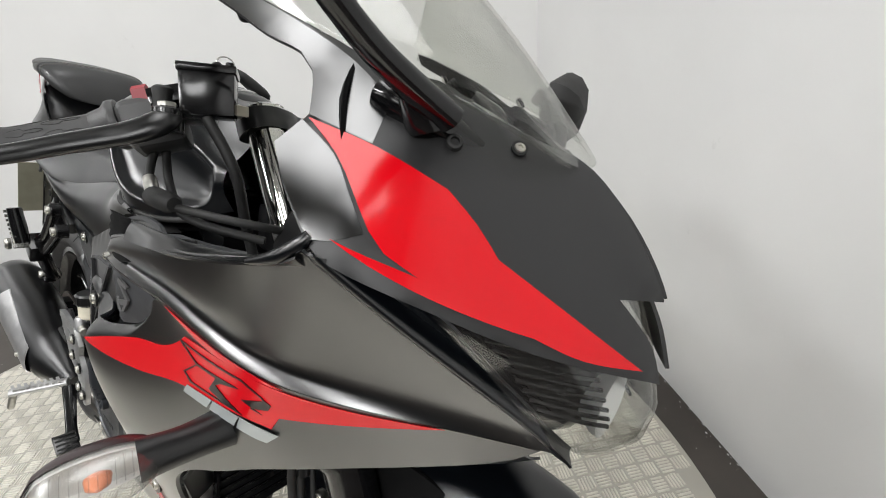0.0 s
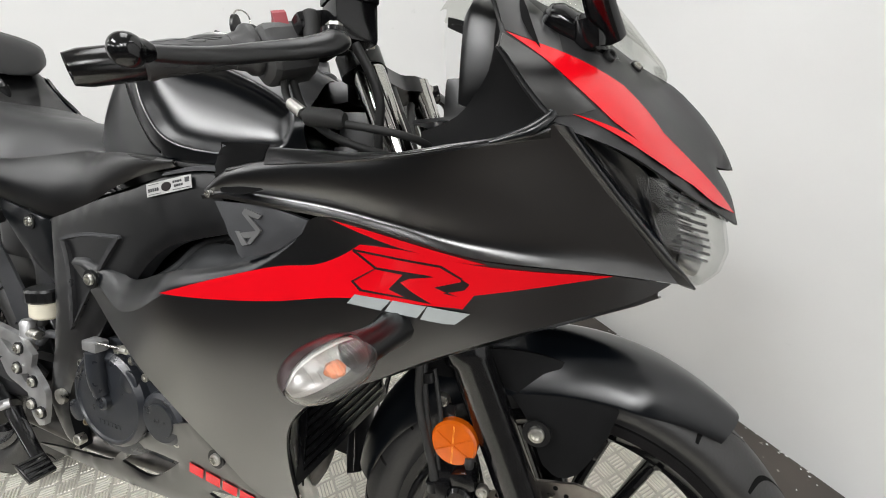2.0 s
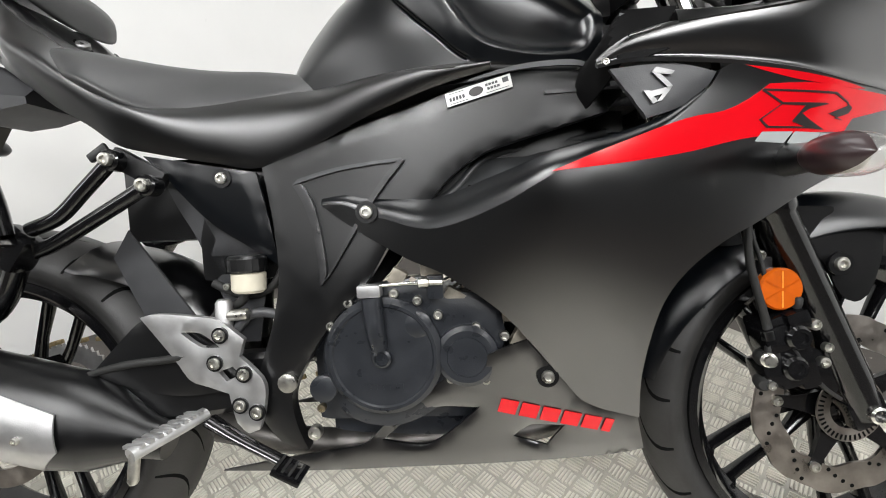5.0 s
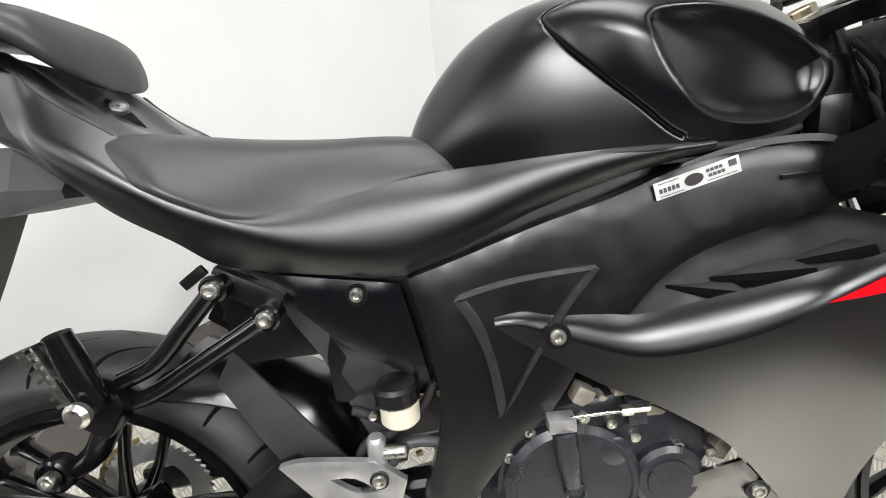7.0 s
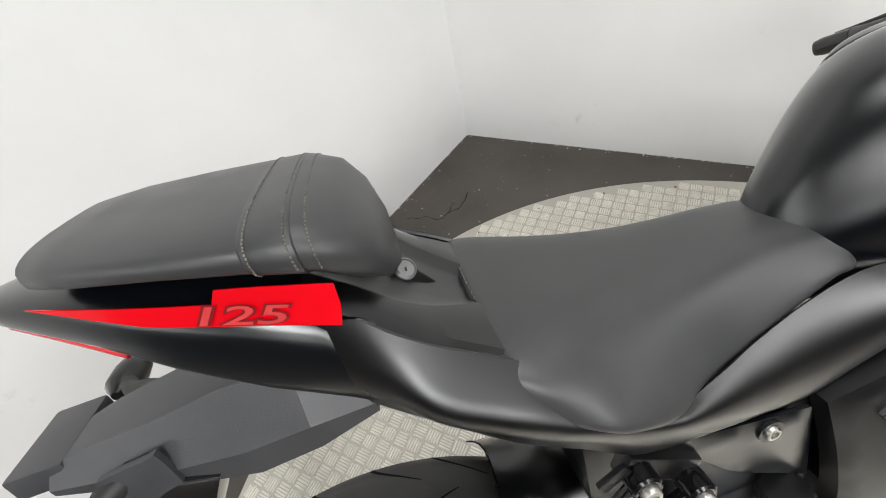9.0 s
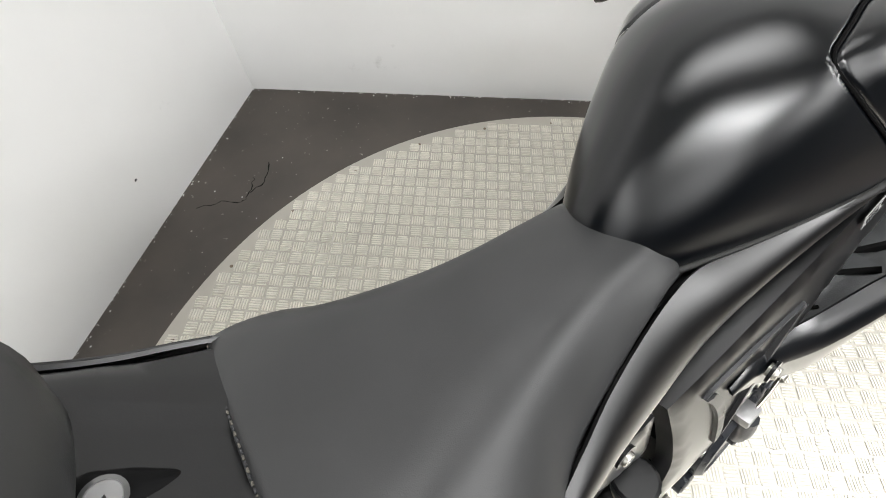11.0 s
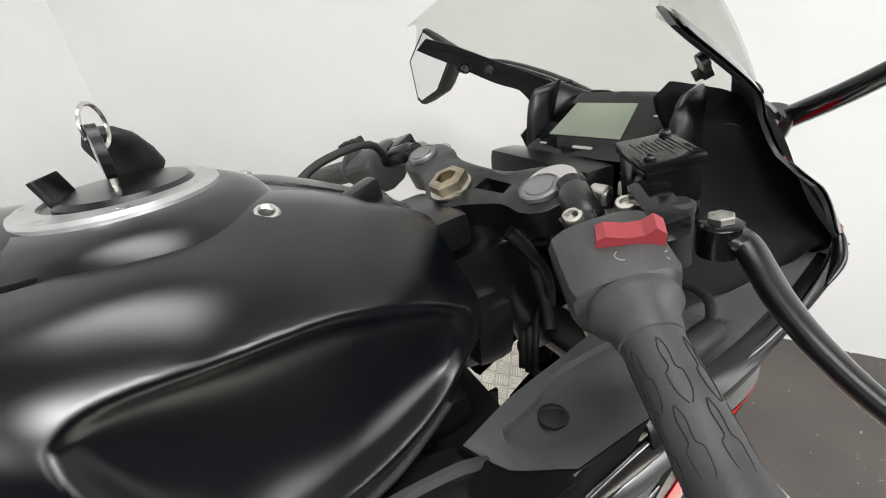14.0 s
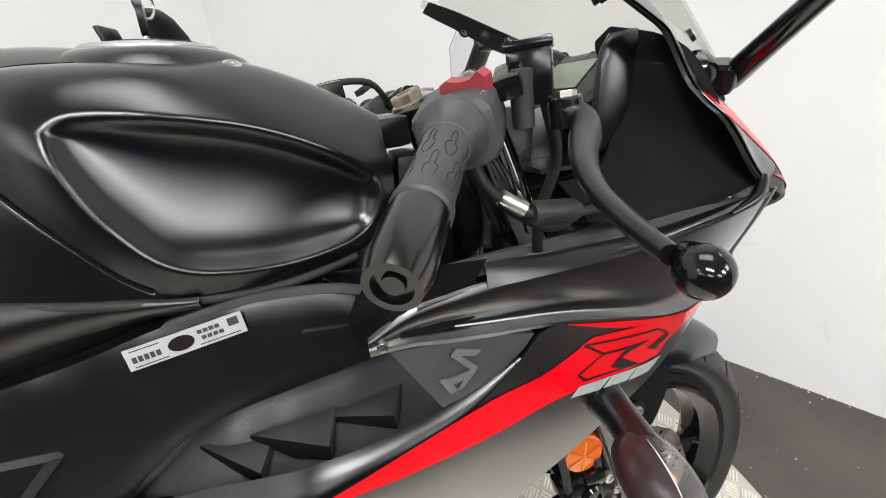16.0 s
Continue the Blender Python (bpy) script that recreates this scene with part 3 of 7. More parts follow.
FAIR_LOW = [(x, EDGE(x) - DROP(x)) for x in (.573, .60, .635, .66, .687, .712, .739, .773, .812, .848, .88, .902, .93, .957, .98, .998, 1.015)] + [
            (1.029, .724), (1.036, .737), (1.060, .743),
            (1.121, .733), (1.195, .717), (1.293, .709), (1.370, .6975), (1.338, .677), (1.242, .645), (1.165, .612), (1.098, .574), (1.053, .551), (1.017, .524), (.992, .491), (.979, .448), (.972, .381),
            (.975, .317), (.905, .344), (.872, .381), (.830, .436), (.789, .483), (.730, .525), (.681, .547), (.617, .585)]
strip("fairing_flange", np.linspace(.573, 1.022, 70), np.linspace(0, 1, 9), flange, TANKP, bike, "rounded upper border of the fairing", mirror=True)
skin("side_fairing", FAIR_LOW, FS, PAINT, bike, "satin black side fairing", mirror=True, thick=.004, roll=.0, step=.011)
UP_TOP = curve([(.906, .757), (.925, .771), (.945, .780), (.98, .787), (1.021, .791), (1.119, .802), (1.221, .822), (1.252, .833)])
UP_TOPY = curve([(.906, -.191), (.945, -.197), (1.021, -.201), (1.119, -.200), (1.20, -.195), (1.252, -.187)])
UP_LOW = curve([(.906, .7495), (.925, .752), (.945, .753), (.986, .7505), (1.06, .7445), (1.121, .7345), (1.195, .7185), (1.293, .710), (1.377, .698)])


def upper_panel(u, s):
    """Nearly flat between the shoulder line below and the edge above, a little hollow in the middle."""
    xt, xl = .906 + .346 * u, .906 + .471 * u
    zl = UP_LOW(xl)
    low, top = np.array((xl, fair(xl, zl) - .0006, zl)), np.array((xt, UP_TOPY(xt), UP_TOP(xt)))
    dip = .012 * (s / .2) * math.exp(1 - s / .2) * (1 - s) * float(np.interp(u, [0, .12, .6, 1], [.25, 1, .8, .35]))
    return low + (top - low) * s + np.array((0, dip + .003 * s ** 8, 0))


strip("upper_fairing", np.linspace(0, 1, 80), np.linspace(0, 1, 14), upper_panel, PAINT, bike, "satin black upper fairing panel", mirror=True)
# its front edge rolls in towards the headlamp, and a dark surround fills the gap to the lamp glass
LAMP_REAR = [(1.258, -.172, .840), (1.292, -.154, .822), (1.324, -.137, .803), (1.331, -.117, .784), (1.344, -.094, .757), (1.364, -.064, .724), (1.384, -.036, .694)]


def front_edge(u, s):
    p = np.array(upper_panel(1, 1 - u))
    w = math.sin(math.pi * min(u + .12, 1)) ** .6
    return p + np.array((.016 * s + .003 * math.sin(math.pi * s), .024 * s * s * w - .0015 * math.sin(math.pi * s), -.002 * s))


def lamp_surround(u, s):
    q = catmull(LAMP_REAR, 12)
    b = np.array(q[min(int(u * 72), 72)])
    a = np.array(front_edge(u, 1))
    return a + (b - a) * s + np.array((-.003 * math.sin(math.pi * s), .003 * math.sin(math.pi * s), 0))


strip("fairing_front_edge", np.linspace(0, 1, 40), np.linspace(0, 1, 8), front_edge, TANKP, bike, "rounded front edge of the fairing", mirror=True, thick=.002)
tube("fairing_shoulder", [(1.205, -.192, .8165), (1.232, -.188, .8255), (1.246, -.181, .836), (1.250, -.177, .842)], .005, TANKP, bike, "raised corner of the fairing below the cowl", mirror=True, radii=[.002, .005, .005, .004], seg=12)
strip("lamp_surround", np.linspace(0, 1, 40), np.linspace(0, 1, 6), lamp_surround, TANKP, bike, "black surround of the headlamp", mirror=True, thick=.002)


def chin(u, s):
    """The lower border of the fairing's nose curls in under it."""
    x = 1.075 + .285 * u
    z = float(np.interp(x, [1.053, 1.098, 1.165, 1.242, 1.338, 1.362], [.551, .574, .612, .645, .677, .688]))
    return (x + .006 * s * s, fair(x, z) + .002 + .034 * s * (1 - .5 * u), z + .001 - .009 * math.sin(1.6 * s))


strip("fairing_chin", np.linspace(0, 1, 40), np.linspace(0, 1, 8), chin, PAINT, bike, "lower border of the fairing nose", mirror=True, thick=.002)
tube("fairing_edge", [(x, fair(x, z) - .001, z) for x, z in ((.940, .777), (.98, .786), (1.021, .790), (1.07, .796), (1.119, .801), (1.17, .811), (1.221, .821), (1.255, .832))], .0028, PAINT, bike, "rolled upper edge of the fairing", mirror=True, seg=8)
skin("badge_plate", [(.920, .745), (.986, .746), (1.034, .736), (1.027, .724), (.997, .702), (.957, .690)], FU, GREYPL, bike, "dark grey triangular plate", mirror=True, thick=.006, roll=.002, step=.01, off=-.002)
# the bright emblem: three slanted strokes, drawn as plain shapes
for pts in ([(.966, .742), (.986, .737), (.982, .733), (.962, .737)], [(.962, .737), (.968, .737), (.984, .722), (.978, .721)], [(.955, .716), (.984, .722), (.980, .716), (.960, .711)], [(.953, .718), (.959, .718), (.968, .706), (.962, .704)],
            [(.978, .721), (.984, .722), (.972, .707), (.967, .706)]):
    skin("emblem_stroke", pts, FU, CAPGREY, bike, thick=.002, roll=.0004, step=.005, off=.0015)
BELLY = [(.399, .254), (.481, .270), (.553, .283), (.605, .292), (.633, .318), (.714, .381), (.782, .421), (.826, .438), (.872, .381), (.905, .344), (.975, .317), (.989, .262), (.939, .257), (.815, .256), (.651, .257), (.523, .254)]
skin("belly_fairing", BELLY, FS, PAINT, bike, "satin black belly fairing", mirror=True, thick=.004, roll=.003, step=.012, off=-.003,
     holes=([(.631, .299), (.693, .343), (.764, .343), (.722, .307), (.688, .290)], [(.808, .297), (.831, .313), (.877, .309), (.853, .280)]))
# inner return of the fairing in front of the wheel
def front_return(u, v, d):
    x0 = float(np.interp(v, [.21, .262, .317, .381, .448, .491, .524, .551], [.99, .985, .972, .970, .977, .990, 1.015, 1.05]))
    y0 = fair(x0, v)
    return (x0 - 0.035 * u + 0.006 * math.sin(u * 3), y0 + 0.008 + 0.055 * u, v - d)
skin("fairing_lip", [(0, .262), (0, .317), (0, .381), (0, .448), (0, .491), (0, .535), (1, .53), (1, .40), (1, .27)], front_return, PLASTIC, bike, "black inner fairing lip", mirror=True, thick=.002, roll=0, step=.05)
# decals
RED_MAIN = [(.852, .638), (.927, .665), (.998, .687), (1.041, .694), (1.069, .706), (1.090, .720), (1.140, .719), (1.206, .711), (1.314, .706), (1.196, .682), (1.186, .667), (1.170, .668), (1.076, .665), (.997, .651), (.926, .643)]
skin("red_decal", RED_MAIN, FS, RED, bike, "red arrow-shaped decal", mirror=True, thick=.0006, roll=0, step=.01, off=.0012, corner=30)
skin("red_decal", [(1.062, .740), (1.112, .732), (1.161, .7225), (1.206, .713), (1.183, .7135), (1.126, .722), (1.091, .731)], FS, RED, bike, mirror=True, thick=.0006, roll=0, step=.008, off=.0012, corner=30)
LOGO = ([(1.083, .715), (1.167, .709), (1.186, .698), (1.184, .6975), (1.166, .707), (1.085, .713)], [(1.184, .698), (1.192, .693), (1.188, .687), (1.169, .682), (1.181, .680), (1.161, .687), (1.185, .695)],
        [(1.083, .715), (1.106, .700), (1.155, .698), (1.160, .697), (1.138, .693), (1.129, .688), (1.140, .680), (1.158, .670), (1.138, .672), (1.118, .680), (1.132, .696), (1.105, .698), (1.082, .713)],
        [(1.105, .699), (1.1065, .699), (1.083, .683), (1.091, .676), (1.138, .6735), (1.139, .672), (1.089, .674), (1.080, .683)])
for pts in LOGO:
    skin("logo_stroke", pts, FS, BLACKDEC, bike, thick=.0005, roll=0, step=.006, off=.0021, corner=12)
for pts in ([(1.076, .660), (1.084, .670), (1.120, .669), (1.110, .657)], [(1.114, .657), (1.122, .669), (1.154, .667), (1.145, .654)], [(1.148, .653), (1.155, .667), (1.193, .663), (1.180, .651)]):
    skin("logo_block", pts, FS, SILVERDEC, bike, thick=.0005, roll=0, step=.012, off=.0026)
for i in range(6):
    x0 = .790 + i * .0275
    z0 = .3475 - (x0 - .790) * .275
    w = .012 if i == 5 else .023
    skin("logo_block", [(x0 - .003, z0 - .0095), (x0 + w - .003, z0 - w * .275 - .0095), (x0 + w + .003, z0 - w * .275 + .0095), (x0 + .003, z0 + .0095)], FS, RED, bike, thick=.0005, roll=0, step=.012, off=-.0012)
bolt((.634, -.146, .606), (0, -1, 0), .0085, bike, cup=.014, mirror=True)
bolt((.852, -.139, .387), (0, -1, 0), .0085, bike, cup=.014, mirror=True)
bolt((.915, fair(.915, .752) + .001, .752), (0, -1, 0), .004, bike)

# vented duct between frame and fairing
DUCT = tps([(.831, -.12, .634), (.888, -.122, .655), (.95, -.125, .672), (.789, -.088, .672), (.864, -.078, .684), (.742, -.116, .614), (.71, -.125, .597), (.74, -.155, .597), (.85, -.19, .640), (.92, -.188, .662), (.80, -.172, .618), (.95, -.09, .692)])


def DS(u, v, d):
    return (u, v, DUCT(u, v) + d)


skin("air_duct", [(.690, -.130), (.70, -.113), (.745, -.099), (.79, -.086), (.864, -.076), (.96, -.085), (.985, -.13), (.97, -.185), (.92, -.194), (.85, -.196), (.80, -.180), (.74, -.160), (.70, -.145)], DS, DUCTGREY, bike, "worn grey plastic vented duct", mirror=True, thick=.003, roll=.001, step=.011)
for tip, inner, end in (((.804, -.120, .674), (.890, -.125), (.874, -.176, .669)), ((.762, -.112, .646), (.833, -.122), (.820, -.165, .645)), ((.866, -.126, .690), (.948, -.130), (.926, -.177, .689))):
    t, e = Vector(DS(tip[0], tip[1], .004)), Vector(DS(end[0] - .004, end[1] + .004, .013))
    a = t.lerp(Vector(DS(*inner, .003)), .85)
    foot = Vector(DS(e.x + .002, e.y - .004, .0015))
    mid = Vector(DS(t.x * .45 + e.x * .55, t.y * .45 + e.y * .55, .0015))
    base = Vector(DS(t.x, t.y, 0))
    make("louvre", [t, a, e, foot, a - Vector((0, 0, .006))], [(0, 2, 1), (1, 2, 3), (1, 3, 4)], DUCTGREY, bike, smooth=False)
    # a near-black sheet below the louvre paints the shade inside the vent
    make("vent_shade", [t, base, mid, foot, e], [(0, 1, 2, 3, 4)], GROOVE, bike, smooth=False)
# the slot is a near-black tube on the duct, painted as shade
tube("duct_slot_shade", [DS(.728, -.128, .001), DS(.738, -.132, .001), DS(.747, -.139, .001)], .0022, GROOVE, bike)
tube("duct_rim", [DS(x, y, .002) for x, y in ((.702, -.143), (.694, -.130), (.703, -.116), (.745, -.101), (.79, -.088), (.864, -.078), (.95, -.086))], .0055, DUCTGREY, bike, seg=8)
skin("duct_backing", [(.66, .57), (.72, .69), (.86, .73), (.98, .73), (.98, .60), (.80, .55)], flat_side(-.06), PLASTIC, bike, "black inner wall behind the duct", mirror=True, step=.03)

# ---- frame covers
FRAME = tps([(.487, .673, -.113), (.634, .60, -.134), (.74, .74, -.131), (.82, .765, -.132), (.90, .75, -.138), (.567, .518, -.136), (.518, .30, -.124), (.45, .35, -.120), (.60, .66, -.126)])
FR = side(FRAME)
skin("frame_spar", [(.487, .674), (.541, .690), (.625, .717), (.706, .739), (.767, .759), (.831, .769), (.896, .767), (.925, .748), (.935, .713), (.862, .695), (.789, .675), (.746, .650), (.712, .615), (.692, .590), (.665, .573), (.627, .517), (.577, .465), (.541, .417),
                   (.512, .365), (.515, .320), (.528, .287), (.490, .297), (.456, .351), (.470, .405), (.492, .462), (.506, .525), (.502, .590), (.495, .635)], FR, PLASTIC, bike, "black grained frame cover", mirror=True, thick=.02, roll=.003, step=.012)
# raised accents; their lighter plastics paint the highlights along the edges
skin("frame_accent", [(.533, .647), (.546, .648), (.561, .622), (.572, .575), (.576, .530), (.568, .515), (.561, .580), (.548, .621)], FR, ACCENT, bike, "bevelled accent", thick=.006, roll=.001, step=.007, off=.006, mirror=True)
skin("frame_accent", [(.683, .669), (.672, .667), (.640, .629), (.609, .581), (.577, .527), (.572, .520), (.585, .535), (.618, .585), (.648, .628)], FR, ACCENT, bike, "bevelled accent", thick=.006, roll=.001, step=.007, off=.006, mirror=True)
skin("frame_accent", [(.533, .647), (.60, .662), (.683, .669), (.68, .673), (.60, .667), (.54, .654)], FR, GREYPL, bike, thick=.004, roll=.001, step=.008, off=.0045, mirror=True)
skin("frame_top_strip", [(.765, .760), (.831, .771), (.896, .770), (.928, .757), (.925, .763), (.896, .777), (.831, .777), (.77, .764)], FR, GREYPL, bike, "grey trim strip", thick=.004, roll=.001, step=.008, off=.003, mirror=True)
# security sticker with plain bars for its print
def sticker(u, v, d):
    return FR(.7415 + u * .081 - v * .003, .7305 + u * .0195 + v * .0165, d + .0035)
skin("label_sticker", [(0, 0), (1, 0), (1, 1), (0, 1)], sticker, LABEL, bike, "silver security label", thick=.0006, roll=0, step=.1)
bars = [(.05 + .05 * i, .085 + .05 * i, .32, .58) for i in range(5)] + [(.61 + .05 * i, .648 + .05 * i, .63, .80) for i in range(4)] + [(.63 + .05 * i, .668 + .05 * i, .33, .50) for i in range(4)] + [(.05, .30, .84, .88), (.05, .33, .10, .14), (.60, .95, .12, .16)]
for u0, u1, v0, v1 in bars:
    skin("print_bar", [(u0, v0), (u1, v0), (u1, v1), (u0, v1)], sticker, GREYPL, bike, thick=.0004, roll=0, step=.2, off=.0006)
skin("print_bar", [(.46 + .11 * math.cos(t), .5 + .34 * math.sin(t)) for t in (i * math.pi / 8 for i in range(16))], sticker, BLACKDEC, bike, thick=.0004, roll=0, step=.08, off=.0006)
skin("print_bar", [(.87, .50), (.96, .50), (.96, .86), (.87, .86)], sticker, GREYPL, bike, thick=.0004, roll=0, step=.2, off=.0006)

# ---- tail and seat panels
SP_TOP = curve([(.10, .880), (.119, .869), (.157, .851), (.213, .811), (.260, .777), (.314, .760), (.401, .760), (.489, .775), (.552, .783), (.66, .785), (.80, .782)])
SP_LOW = curve([(.10, .845), (.155, .809), (.202, .775), (.252, .744), (.292, .715), (.34, .701), (.417, .685), (.483, .676), (.568, .706), (.628, .731), (.715, .758), (.80, .774)])
SP_OUT = curve([(.10, .078), (.15, .096), (.21, .110), (.30, .114), (.38, .108), (.48, .099), (.56, .099), (.66, .112), (.80, .136)])


SP_EDGE = [curve([(r[0], r[k]) for r in ((.106, .100, .880), (.13, .114, .868), (.155, .134, .854), (.193, .143, .834), (.234, .144, .808), (.281, .140, .778), (.324, .138, .758), (.37, .132, .738), (.42, .126, .730), (.48, .119, .731), (.55, .115, .748), (.66, .127, .769), (.80, .145, .781))]) for k in (1, 2)]
SP_RIM = [curve([(r[0], r[k]) for r in ((.106, .094, .932), (.13, .097, .925), (.143, .099, .910), (.167, .101, .889), (.195, .103, .870), (.218, .104, .853), (.24, .104, .830), (.262, .108, .808), (.285, .114, .788), (.325, .119, .764), (.375, .106, .761), (.42, .093, .766), (.47, .083, .774), (.52, .076, .780), (.56, .076, .782), (.60, .090, .783), (.648, .107, .785), (.72, .127, .785), (.80, .137, .782))]) for k in (1, 2)]


def seat_side(u, s):
    """Lower edge, a crease that fades forwards into a full belly, and the rim below the seat."""
    low, mid, top = Vector((SP_OUT(u), SP_LOW(u))), Vector((SP_EDGE[0](u), SP_EDGE[1](u))), Vector((SP_RIM[0](u), SP_RIM[1](u)))
    r = .38 + .57 * min(max((u - .25) / .16, 0), 1)
    p, q = mid.lerp(low, r), mid.lerp(top, r)
    if s < .35:
        w = low.lerp(p, s / .35)
    elif s > .65:
        w = q.lerp(top, (s - .65) / .35)
    else:
        k = (s - .35) / .3
        w = p.lerp(mid, k).lerp(mid.lerp(q, k), k)
    return (u, -w.x, w.y)


strip("seat_panel", np.linspace(.106, .796, 120), np.linspace(0, 1, 41), seat_side, PANELP, bike, "satin black seat side panel", mirror=True)
skin("lower_panel", [(.320, .700), (.414, .681), (.476, .669), (.487, .607), (.497, .540), (.459, .566), (.401, .608), (.350, .667)], side(lambda x, z: -.106 - .05 * (z - .62)), TANKP, bike, "black triangular panel below the seat", mirror=True, thick=.004, roll=.003, step=.012)
bolt((.430, -.109, .663), (0, -1, 0), .008, bike, cup=.013, mirror=True)
block("inner_box", (.44, 0, .60), (.13, .17, .16), PLASTIC, bike, "black inner tray below the seat", bev=.01)
skin("tank_base", [(.48, -.065), (.48, .065), (.66, .100), (.80, .125), (.88, .12), (.88, -.12), (.80, -.125), (.66, -.100)], lambda u, v, d: (u, v, .768 + d), PLASTIC, bike, "black tray below the tank", thick=.004, roll=0, step=.03)
skin("frame_filler", [(.46, .64), (.50, .69), (.62, .73), (.75, .765), (.86, .775), (.90, .74), (.80, .66), (.70, .60), (.60, .55), (.50, .56)], flat_side(-.088), PLASTIC, bike, "black inner frame", mirror=True, step=.03)
skin("inner_guard", [(.32, .69), (.40, .66), (.49, .62), (.475, .55), (.452, .43), (.43, .43), (.400, .50), (.372, .580), (.345, .63)], flat_side(-.085), GREYPL, bike, "dark grey inner mudguard panel", mirror=True, step=.02)


def around(w, zt, zb, n=20, p=2.4, top=1.0, y0=0.0):
    """A rounded section in the cross plane: half width, top and bottom heights."""
    out = []
    for i in range(n):
        t = 2 * math.pi * i / n
        c, s = math.cos(t), math.sin(t)
        y = w * math.copysign(abs(c) ** (2 / p), c)
        z = (zt + zb) / 2 + (zt - zb) / 2 * math.copysign(abs(s) ** (2 / p), s)
        out.append((y0 + y, z))
    return out


# rider's seat: half sections from the middle over the shoulder and down the flared flank
SEAT = [(.203, .850, .070, .848, .104, .842, .110, .832), (.210, .860, .075, .858, .112, .849, .119, .832), (.23, .858, .080, .856, .121, .841, .130, .814), (.26, .853, .078, .850, .119, .830, .143, .803), (.285, .848, .072, .845, .110, .821, .141, .789), (.325, .842, .060, .838, .095, .815, .127, .767),
        (.375, .836, .050, .831, .079, .809, .101, .757), (.42, .832, .045, .827, .069, .806, .089, .762), (.47, .829, .041, .824, .062, .804, .079, .773), (.52, .822, .038, .817, .057, .802, .071, .783), (.543, .814, .036, .809, .055, .797, .067, .780), (.556, .803, .031, .799, .049, .788, .058, .774), (.565, .788, .022, .786, .036, .778, .042, .770)]
SEAT_N = [curve([(r[0], r[k]) for r in SEAT]) for k in range(1, 8)]


def seat_half(x, n=26):
    c, w1, z1, w2, z2, w3, z3 = (f(x) for f in SEAT_N)
    run = catmull([(-w1, z1), (0, c), (w1, z1), (w2, z2), (w3, z3), (w3 - .010, z3 - .012)], 12)[12:]
    t = np.linspace(0, len(run) - 1, n)
    return [(float(np.interp(k, range(len(run)), [q[0] for q in run])), float(np.interp(k, range(len(run)), [q[1] for q in run]))) for k in t]


def seat_top(x, y):
    h = seat_half(max(x, .204))
    return float(np.interp(abs(y), [q[0] for q in h[:-3]], [q[1] for q in h[:-3]]))


seat_rings = []
for x in np.concatenate([np.linspace(.203, .215, 5), np.linspace(.222, .54, 40), np.linspace(.544, .565, 9)]):
    h = seat_half(float(x))
    seat_rings.append([(x, -y, z) for y, z in h[::-1]] + [(x, y, z) for y, z in h[1:]])
skin("seat_base", [(.215, -.092), (.26, -.098), (.32, -.104), (.40, -.088), (.50, -.068), (.58, -.066), (.58, .066), (.50, .068), (.40, .088), (.32, .104), (.26, .098), (.215, .092)], lambda u, v, d: (u, v, SP_TOP(u) - .007 + d), PLASTIC, bike, "black seat base", thick=.004, roll=0, step=.02)
loft("rider_seat", seat_rings, VINYL, bike, "dark grey vinyl rider seat", sharp=60)
tube("seat_piping", [(.200, y, seat_top(.2, y) - .004) for y in (-.10, -.06, -.02, .02, .06, .10)], .0025, RUBBER, bike)
for i in range(46):
    y = -.10 + .2 * i / 45
    v, f = block_mesh((.2085, y, seat_top(.2085, y) + .0006), (.0012, .0026, .0012), None, 0)
    make("stitch", v, f, STITCH if i % 2 else GREYPL, bike)

# pillion
PIL = [(-.056, .040, 1.014, .996), (-.046, .066, 1.022, .994), (-.02, .082, 1.020, .993), (.03, .095, 1.013, .985), (.085, .101, 1.006, .969), (.116, .099, 1.003, .955), (.140, .090, .993, .933), (.154, .072, .974, .920), (.162, .040, .948, .917), (.163, .012, .930, .918)]
loft("pillion_seat", [[(x, y, z) for y, z in around(w, zt, zb, 28, 2.9)] for x, w, zt, zb in PIL], VINYL, bike, "dark grey vinyl pillion seat with a stitched band", sharp=70)


def pil_ring(x, k=1.02):
    w, zt, zb = (float(np.interp(x, [p[0] for p in PIL], [p[i] for p in PIL])) for i in (1, 2, 3))
    zc = (zt + zb) / 2
    return [(x, y * k, zc + (z - zc) * k) for y, z in around(w, zt, zb, 28, 2.9)]


loft("seat_band", [pil_ring(.084, 1.0), pil_ring(.086, 1.018), pil_ring(.111, 1.024), pil_ring(.1125, 1.024), pil_ring(.113, 1.0)], VINYL, bike, "stitched seat strap", sharp=60)
for x in (.088, .1095, .121):
    pts = pil_ring(x, 1.026 if x < .112 else 1.006)
    for i in range(28):
        a, b = Vector(pts[i]), Vector(pts[(i + 1) % 28])
        if max(a.z, b.z) < .975:
            continue
        for k in range(3):
            p, q = a.lerp(b, k / 3), a.lerp(b, (k + .6) / 3)
            make("stitch", *tube_mesh([p, (p + q) / 2, q], .0007, 5, 1), STITCH, bike)

